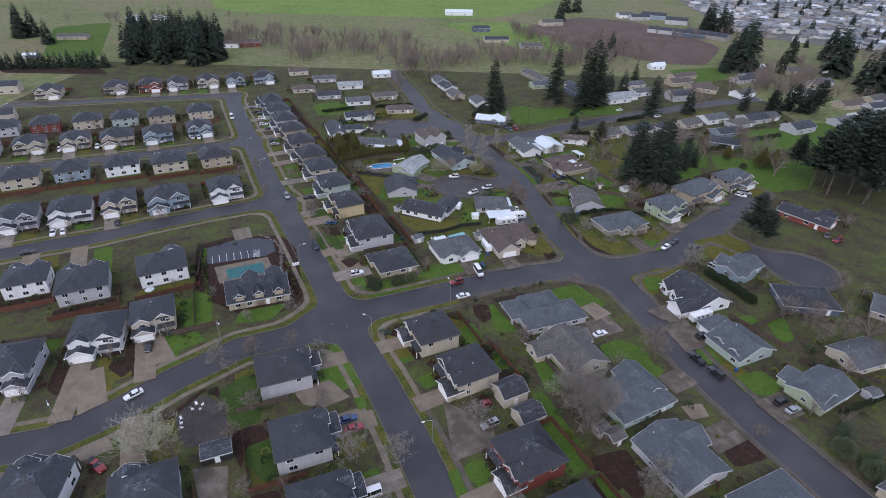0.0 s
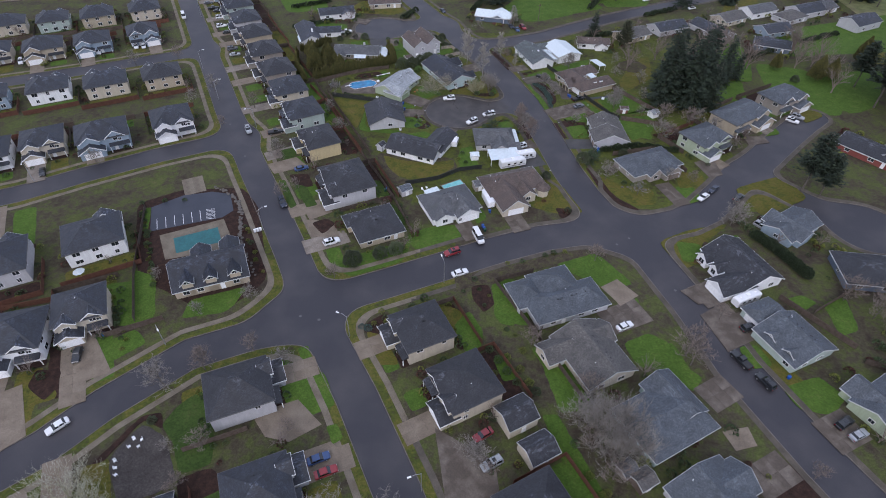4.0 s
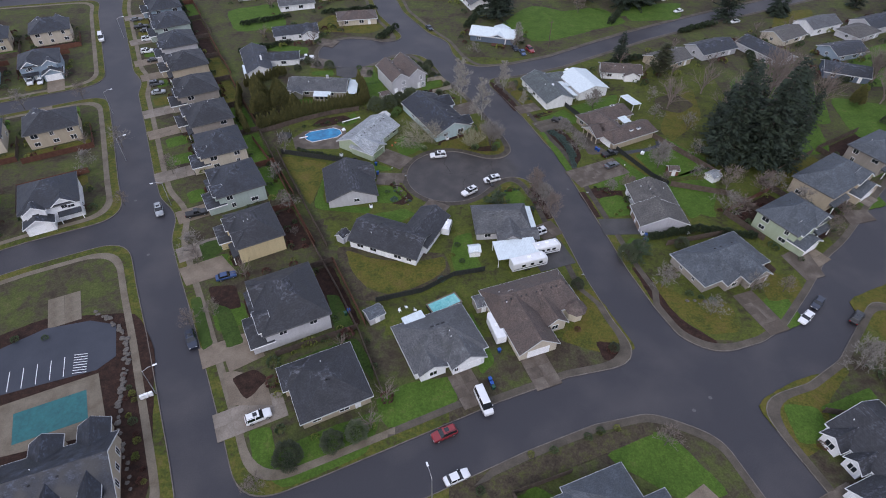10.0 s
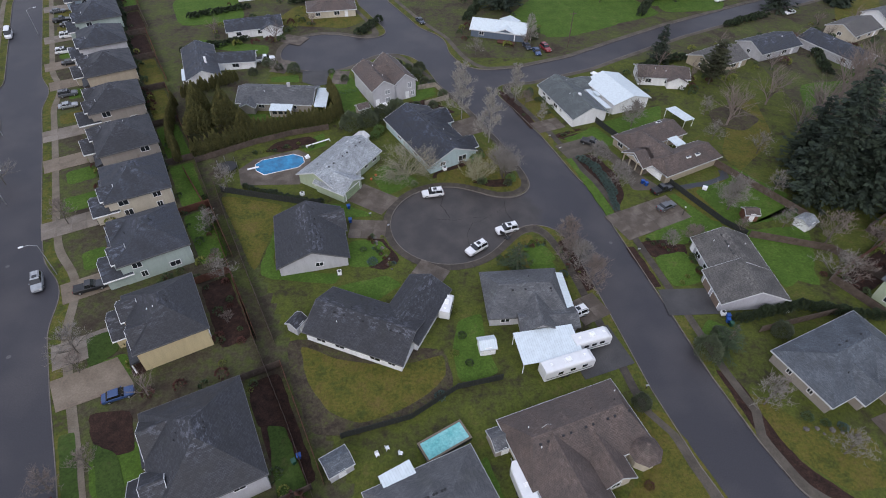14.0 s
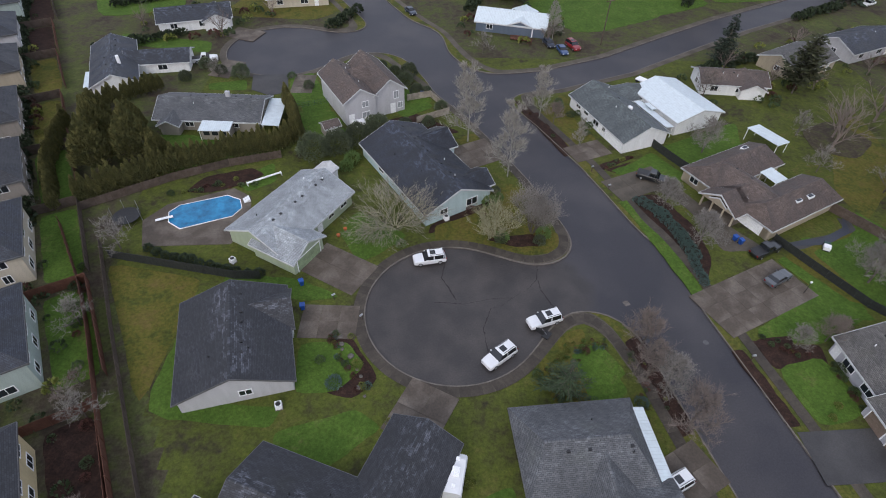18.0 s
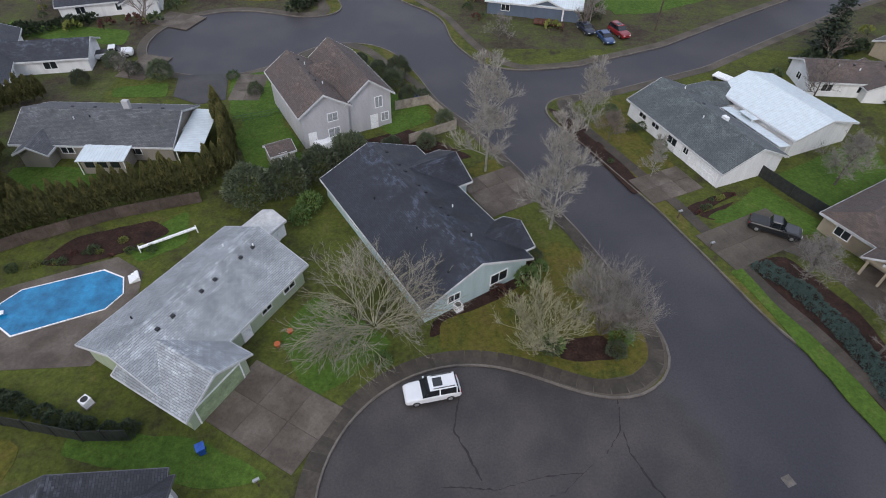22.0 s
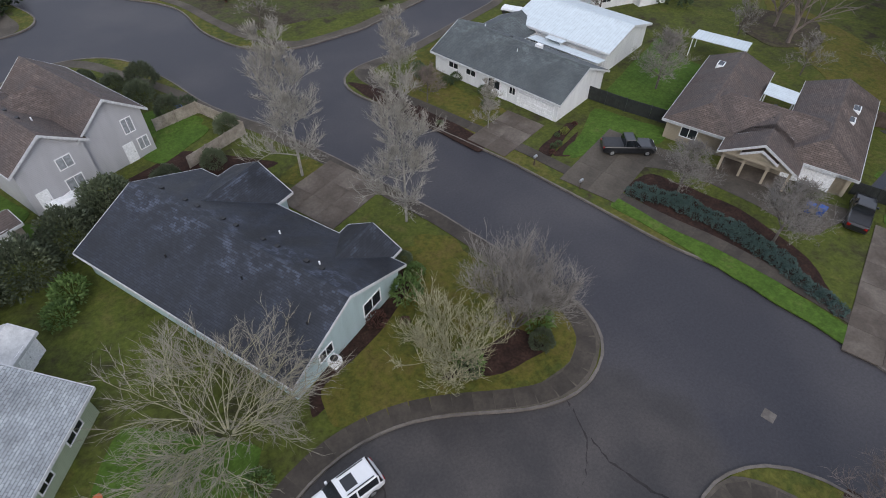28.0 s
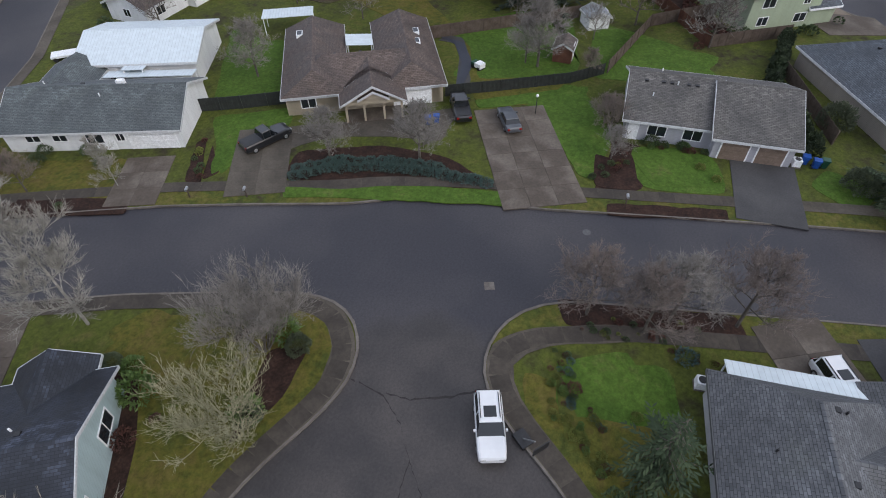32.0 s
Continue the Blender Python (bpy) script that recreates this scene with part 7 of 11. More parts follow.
PARK = [  # kind, colour, x, y, heading of the tail
    ("suv", "white", -0.8, 2.8, 11), ("suv", "white", 8.1, -14.5, 38), ("suv", "white", 14.7, -8.7, 20), ("pickup", "black", 38.7, 23.1, 152), ("pickup", "black", 51.0, 4.9, 206), ("sedan", "grey", 50.3, -1.0, 209), ("suv", "white", 25.0, -31.1, 26),
    ("pickup", "white", -51.7, 65.8, 198), ("sedan", "navy", -5.8, 95.7, 117), ("sedan", "navy", 28.6, 77.4, 105), ("sedan", "blue", 31.3, 73.6, 101), ("suv", "red", 34.4, 76.1, 111),
    ("sedan", "white", 3.8, -94.2, 205), ("suv", "red", 1.6, -86.2, 26), ("van", "white", 9.1, -79.6, 110), ("suv", "white", -33.1, -83.4, 207), ("suv", "navy", -51.4, -66.0, 118), ("sedan", "blue", -49.4, -47.8, 204), ("pickup", "black", -63.5, -25.6, 203), ("suv", "silver", -73.8, -24.5, 117),
    ("van", "white", -136.3, 80.5, 117), ("sedan", "white", 81.5, -57.5, 40), ("sedan", "navy", 86.2, -53.2, 44), ("suv", "black", 92.8, -57.4, 222), ("suv", "silver", 94.6, -71.4, 130), ("suv", "green", 96.8, -69.4, 130),
    ("sedan", "white", 45.0, -111.3, 207), ("pickup", "black", 70.7, -120.5, -63), ("suv", "black", 74.1, -126.3, -63), ("suv", "black", 76.2, -110.6, 200), ("suv", "black", 87.0, -136.3, 209), ("sedan", "silver", 88.7, -139.0, 204),
    ("suv", "silver", 10.5, -147.8, 30), ("sedan", "red", 8.9, -141.6, 33), ("sedan", "white", -80.8, -142.6, 48), ("sedan", "black", -85.7, -124.6, 105), ("pickup", "red", -78.1, -164.0, 150), ("sedan", "blue", -24.6, -147.9, 205), ("sedan", "red", -22.6, -150.6, 205), ("van", "white", -16.4, -168.5, 25), ("sedan", "black", -153.1, -77.4, 208),
    ("pickup", "white", -152.8, -63.4, 118), ("sedan", "white", -149.7, -62.2, 118), ("sedan", "black", -133.4, -53.7, 118), ("suv", "white", -144.4, 43.6, 115), ("sedan", "white", -141.2, 44.2, 115), ("suv", "white", -186.8, 25.6, 117), ("suv", "white", -158.5, 37.0, 117), ("suv", "white", -203.0, 19.9, 120),
    ("sedan", "grey", -130.0, 99.3, 203), ("suv", "white", -117.5, 80.2, 203), ("suv", "white", -113.4, 69.2, 203), ("sedan", "black", -108.2, 62.0, 203), ("suv", "grey", -100.3, 43.8, 203), ("sedan", "silver", -97.4, 37.8, 203), ("pickup", "black", -125.0, 92.0, 203), ("sedan", "black", -121.5, 88.5, 203),
    ("suv", "white", 131.1, -8.0, 140), ("suv", "silver", 134.5, -5.0, 140), ("sedan", "white", 105.8, 119.0, 30), ("sedan", "white", 127.2, 108.0, 25), ("suv", "red", 152, -48, 30), ("sedan", "grey", 150, -44, 60),
]
for ck, cc, cx, cy, ca in PARK:
    onroad = kerb_d[int(round((cy - Y0) / STEP)), int(round((cx - X0) / STEP))] < 0.1 if X0 < cx < X1 and Y0 < cy < Y1 else False
    copy_thing(car_proto(ck, cc), pose(cx, cy, 0.0 if onroad else LOT_Z + 0.03, 0, 0, ca))


def camper(x, y, a, L, W=2.45, H=3.1, label="long white travel trailer with roof vents", stripe=True):
    ob = thing("travel_trailer", pose(x, y, LOT_Z + 0.02, 0, 0, a), label, "trailer")
    def ring(xx, c):
        return [Vector((xx, yy, zz)) for yy, zz in ((-W / 2 + c, 0.55), (W / 2 - c, 0.55), (W / 2, 0.7), (W / 2, H - 0.35), (W / 2 - 0.12, H - 0.1), (W / 2 - 0.4, H), (-W / 2 + 0.4, H), (-W / 2 + 0.12, H - 0.1), (-W / 2, H - 0.35), (-W / 2, 0.7))]
    front = [Vector((p.x, p.y * 0.96, 0.55 + (p.z - 0.55) * 0.82)) for p in ring(-L / 2, 0.05)]
    Geo().loft([front, ring(-L / 2 + 0.7, 0.05), ring(L / 2 - 0.1, 0.05), ring(L / 2, 0.12)]).put("body", PAINT["white"], ob)
    for s in (-1, 1):
        for i in range(3):
            wx = -L / 2 + 1.4 + i * (L - 2.4) / 3
            Geo().box(wx, s * W / 2 - 0.02, 1.55, wx + 0.9, s * (W / 2 + 0.02), 2.2).put("window", M_TINT, ob)
        if stripe:
            Geo().box(-L / 2 + 0.5, s * W / 2 - 0.01, 1.05, L / 2 - 0.3, s * (W / 2 + 0.012), 1.25).put("stripe", PAINT["grey"], ob)
        for wx in (0.2, 1.0):
            Geo().tube((wx, s * (W / 2 - 0.25), 0.35), (wx, s * (W / 2 - 0.02), 0.35), 0.35, 0.35, 12).put("wheel", M_TYRE, ob)
    Geo().box(-0.5, -0.4, H - 0.02, 0.5, 0.4, H + 0.28).put("air_conditioner", M_WHITE, ob)
    for vx in (-L / 3, L / 3):
        Geo().box(vx - 0.2, -0.2, H - 0.02, vx + 0.2, 0.2, H + 0.12).put("roof_vent", M_WHITE, ob)
    Geo().box(-L / 2 - 1.1, -0.06, 0.5, -L / 2 + 0.1, 0.06, 0.62).put("tow_bar", M_DARK, ob)
    return ob


camper(26.2, -37.6, 198, 6.8), camper(21.4, -42.6, 199, 9.0), camper(78.4, -101.6, 25, 7.6, 2.4, 2.9, "white travel trailer on a driveway")
camper(1.9, -30.3, 258, 4.4, 2.0, 2.5, "small white utility trailer", False)
cargo = thing("box_trailer", pose(12.4, -62.4, LOT_Z + 0.02, 0, 0, 107.5), "tall white enclosed box trailer on a lawn", "trailer")
Geo().loft([[Vector((f, yy * w, zz)) for yy, zz in ((-1, 0.5), (1, 0.5), (1, 2.35), (0.85, 2.5), (-0.85, 2.5), (-1, 2.35))] for f, w in ((-3.5, 1.1), (2.6, 1.1), (3.4, 0.75), (3.6, 0.55))]).put("body", PAINT["white"], cargo)
for s in (-1, 1):
    for wx in (-0.9, 0.0):
        Geo().tube((wx, s * 0.9, 0.34), (wx, s * 1.13, 0.34), 0.34, 0.34, 12).put("wheel", M_TYRE, cargo)
Geo().box(-3.53, -0.95, 0.6, -3.48, 0.95, 2.3).put("rear_door", M_WHITE, cargo)
Geo().box(-0.3, -0.3, 2.49, 0.3, 0.3, 2.6).put("roof_vent", M_WHITE, cargo)
Geo().box(3.4, -0.06, 0.45, 4.8, 0.06, 0.58).put("tow_bar", M_METAL, cargo)

# ---- flat ground pieces: drives, lawns, beds ----
def inside_kerb(x, y):
    i, j = int(round((x - X0) / STEP)), int(round((y - Y0) / STEP))
    return kerb_d[j, i] if 0 <= i < gx.shape[1] and 0 <= j < gx.shape[0] else 9.0


LAID = []


def patch(name, pts, material, lift, label, category=""):
    """A flat piece of ground with a rounded, slightly wavy outline."""
    rnd = random.Random(int(abs(pts[0][0] * 31 + pts[0][1] * 17)))
    ring_ = []
    n = len(pts)
    soft = material not in (M_DRIVE, M_DRIVEOLD, M_WALK, M_LOT, M_ASPHALT2, M_TAN)
    for i in range(n):
        p0, p1, p2 = Vector(pts[i - 1]), Vector(pts[i]), Vector(pts[(i + 1) % n])
        r_ = min((p1 - p0).length, (p2 - p1).length) * (0.22 if soft else 0.02)
        a_, b_ = p1 + (p0 - p1).normalized() * r_, p1 + (p2 - p1).normalized() * r_
        ring_ += [tuple(a_), tuple(p1 * 0.5 + (a_ + b_) * 0.25), tuple(b_)] if soft else [tuple(p1)]
        if soft:
            q0, q1 = b_, p2 + (p1 - p2).normalized() * r_
            m_ = max(1, int((q1 - q0).length / 1.2))
            nrm = Vector((-(q1 - q0).y, (q1 - q0).x)).normalized()
            ring_ += [tuple(q0.lerp(q1, k / m_) + nrm * rnd.uniform(-0.12, 0.12)) for k in range(1, m_)]
    ar = sum(a[0] * b[1] - b[0] * a[1] for a, b in zip(ring_, ring_[1:] + ring_[:1]))
    if ar < 0:
        ring_.reverse()
    LAID.append(name)
    ob = Geo().prism(ring_, LOT_Z - 0.05, LOT_Z + 0.006 + lift * 0.6 + 0.0001 * len(LAID)).put(name, material)
    return tagged(ob, label, category or name.replace("_", " "), kind="structure")


def drive(x, y, ang, width, length, material=None, slab=3.0, label="pale concrete driveway slabs", gap=0.014, lift=0.066):
    """A driveway of separate slabs that runs from (x, y) along ang."""
    par = new("driveway")
    par.matrix_world = pose(x, y, 0, 0, 0, ang)
    tagged(par, label, "driveway", kind="structure")
    nx, ny = max(1, round(length / slab)), max(1, round(width / slab))
    sx, sy = length / nx, width / ny
    g = Geo()
    g.box(gap, -sy / 2 + gap, LOT_Z - 0.05, sx - gap, sy / 2 - gap, LOT_Z + lift)
    first = None
    for i in range(nx):
        for j in range(ny):
            if first is None:
                first = g.put("slab", material or M_DRIVE, par)
                ob = first
            else:
                ob = new("slab", first.data)
                ob.parent = par
            ob.location = (i * sx, -width / 2 + (j + 0.5) * sy, 0.004 * ((i * 7 + j * 3) % 3 - 1))
    return par


def run_to_kerb(x, y, ang, most=24.0):
    c, s = math.cos(radians(ang)), math.sin(radians(ang))
    d = 0.0
    while d < most:
        if inside_kerb(x + c * d, y + s * d) < 0.3:
            return d
        d += 0.25
    return None


drive_rnd = random.Random(3)
FENCES = []
for hx, hy, ha, hl, hw, hc, hr, hf, hg in TWO:
    flip = {"s": 0, "n": 180, "e": 90, "w": 270}[hf]
    fl, fw = (hl, hw) if hf in "sn" else (hw, hl)
    m = pose(hx, hy, 0, 0, 0, ha + flip)
    gw = fl * 0.48
    gxo = hg * (fl / 2 - gw / 2 - 0.1)
    p = m @ Vector((gxo, -fw / 2 - 2.5, 0))
    n = run_to_kerb(p.x, p.y, ha + flip - 90)
    if n and n > 2:
        drive(p.x, p.y, ha + flip - 90, min(5.4, gw), n, drive_rnd.choice((M_TAN, M_DRIVE, M_TAN)), label="concrete driveway in front of a garage")
        w_ = fl * 0.42
        cx0 = -hg * (fl / 2 - w_ / 2)
        f0, f1 = -fw / 2 - 2.2, -fw / 2 - 2.5 - n + 4.2
        if f0 - f1 > 2:
            patch("lawn", [tuple((m @ Vector((cx0 + a * w_ / 2, b, 0))).xy) for a, b in ((-1, f0), (1, f0), (1, f1), (-1, f1))], drive_rnd.choice((M_LAWN, M_LAWN, M_DRYLAWN)), 0.012, "small green front lawn")
        patch("flower_bed", [tuple((m @ Vector((cx0 + a * (w_ / 2 + 0.3), b, 0))).xy) for a, b in ((-1, -fw / 2), (1, -fw / 2), (1, -fw / 2 - 2.0), (-1, -fw / 2 - 2.0))], M_BARK, 0.02, "dark bark bed along a house front", "flower bed")
    back = [m @ Vector((a * fl * 0.62, b, 0)) for a, b in ((-1, fw / 2 + 0.8), (1, fw / 2 + 0.8), (1, fw / 2 + 6.0), (-1, fw / 2 + 6.0))]
    if min(inside_kerb(q.x, q.y) for q in back) > 3.5:
        patch("lawn", [tuple(q.xy) for q in back], drive_rnd.choice((M_LAWN, M_DRYLAWN, M_BARK)), 0.012, "back yard lawn behind a house")
        cs = [m @ Vector((a * fl * 0.68, b, 0)) for a, b in ((-1, 0), (-1, fw / 2 + 6.6), (1, fw / 2 + 6.6), (1, 0))]
        FENCES += [(tuple(cs[0].xy), tuple(cs[1].xy)), (tuple(cs[1].xy), tuple(cs[2].xy))]

# drives, lawns and beds round the court and along the east street
drive(-18.2, 3.6, -31, 6.6, 9.6, M_DRIVEOLD, 3.0, "stained concrete driveway of the green house")
drive(-18.0, -8.6, -2, 5.6, 7.6, M_DRIVEOLD, 2.8, "damp concrete driveway beside a lawn")
drive(-3.6, -25.6, 62, 6.4, 7.6, M_DRIVEOLD, 3.2, "wide pale concrete driveway on the court")
drive(4.8, 28.9, 28, 7.4, 7.6, M_DRIVEOLD, 2.6, "concrete driveway of the pale blue house")
drive(32.6, 33.4, 203, 5.0, 7.8, M_DRIVEOLD, 2.6, "dark damp driveway of the white house")
drive(51.4, -27.4, 183, 6.2, 9.4, M_ASPHALT2, 9.4, "dark asphalt driveway of the lilac house")
drive(53.4, -0.2, 206, 8.2, 17.2, M_DRIVEOLD, 2.9, "wide cracked concrete drive of the brown-roofed house")
drive(41.0, 24.5, 205, 6.0, 11.4, M_WALKOLD, 3.8, "dark damp concrete drive beside a lawn")
patch("driveway", [(36.0, 22.0), (41.5, 17.5), (44.0, 10.5), (44.6, 5.0), (52.0, 5.2), (48.5, 10.0), (44.2, 18.0), (40.5, 25.5)], M_WALKOLD, 0.024, "curved dark drive under bare trees")
drive(25.2, -30.9, 28, 5.6, 6.0, M_DRIVEOLD, 2.8, "concrete driveway under a white vehicle")
drive(23.0, -40.4, 20, 8.5, 9.5, M_ASPHALT2, 9.5, "dark parking strip for trailers")
drive(18.7, -66.0, -69, 5.6, 10.5, M_DRIVEOLD, 2.8, "wide concrete driveway of the beige house")
drive(4.5, -72.8, -65, 5.2, 8.0, M_DRIVEOLD, 2.7, "concrete driveway under a white van")
drive(70.2, -50.2, -70, 5.4, 12.0, M_DRIVEOLD, 2.7, "stained concrete driveway of the taupe house")
drive(-29.0, -80.0, 206, 6.0, 13.0, M_DRIVE, 3, "pale concrete driveway at a street corner")
drive(40.5, -110.2, 25, 8.0, 12.0, M_DRIVEOLD, 3, "concrete driveway beside a blue-grey roof")
drive(58.8, -131.5, 30, 7.0, 8.5, M_DRIVEOLD, 3, "concrete driveway by the east street")
drive(62.5, -150.5, 28, 7.0, 10.0, M_DRIVEOLD, 3, "concrete driveway with leaf litter")
drive(73.4, -97.5, 205, 8.0, 7.5, M_DRIVEOLD, 3, "concrete driveway of the white house")
drive(78.0, -108.0, 205, 7.0, 8.0, M_DRIVEOLD, 3, "concrete driveway with a trailer")
drive(90.0, -136.0, 205, 8.0, 9.0, M_DRIVEOLD, 3, "driveway with two parked cars")
drive(-47.0, 58.5, 75, 5.0, 8.0, M_DRIVEOLD, 2.7, "concrete driveway on the north court")
drive(-50.0, 82.0, -20, 6.0, 8.0, M_DRIVEOLD, 2.7, "concrete driveway on the north court")
drive(-28.0, 52.0, 90, 4.6, 8.0, M_DRIVEOLD, 2.7, "damp drive beside a lawn")
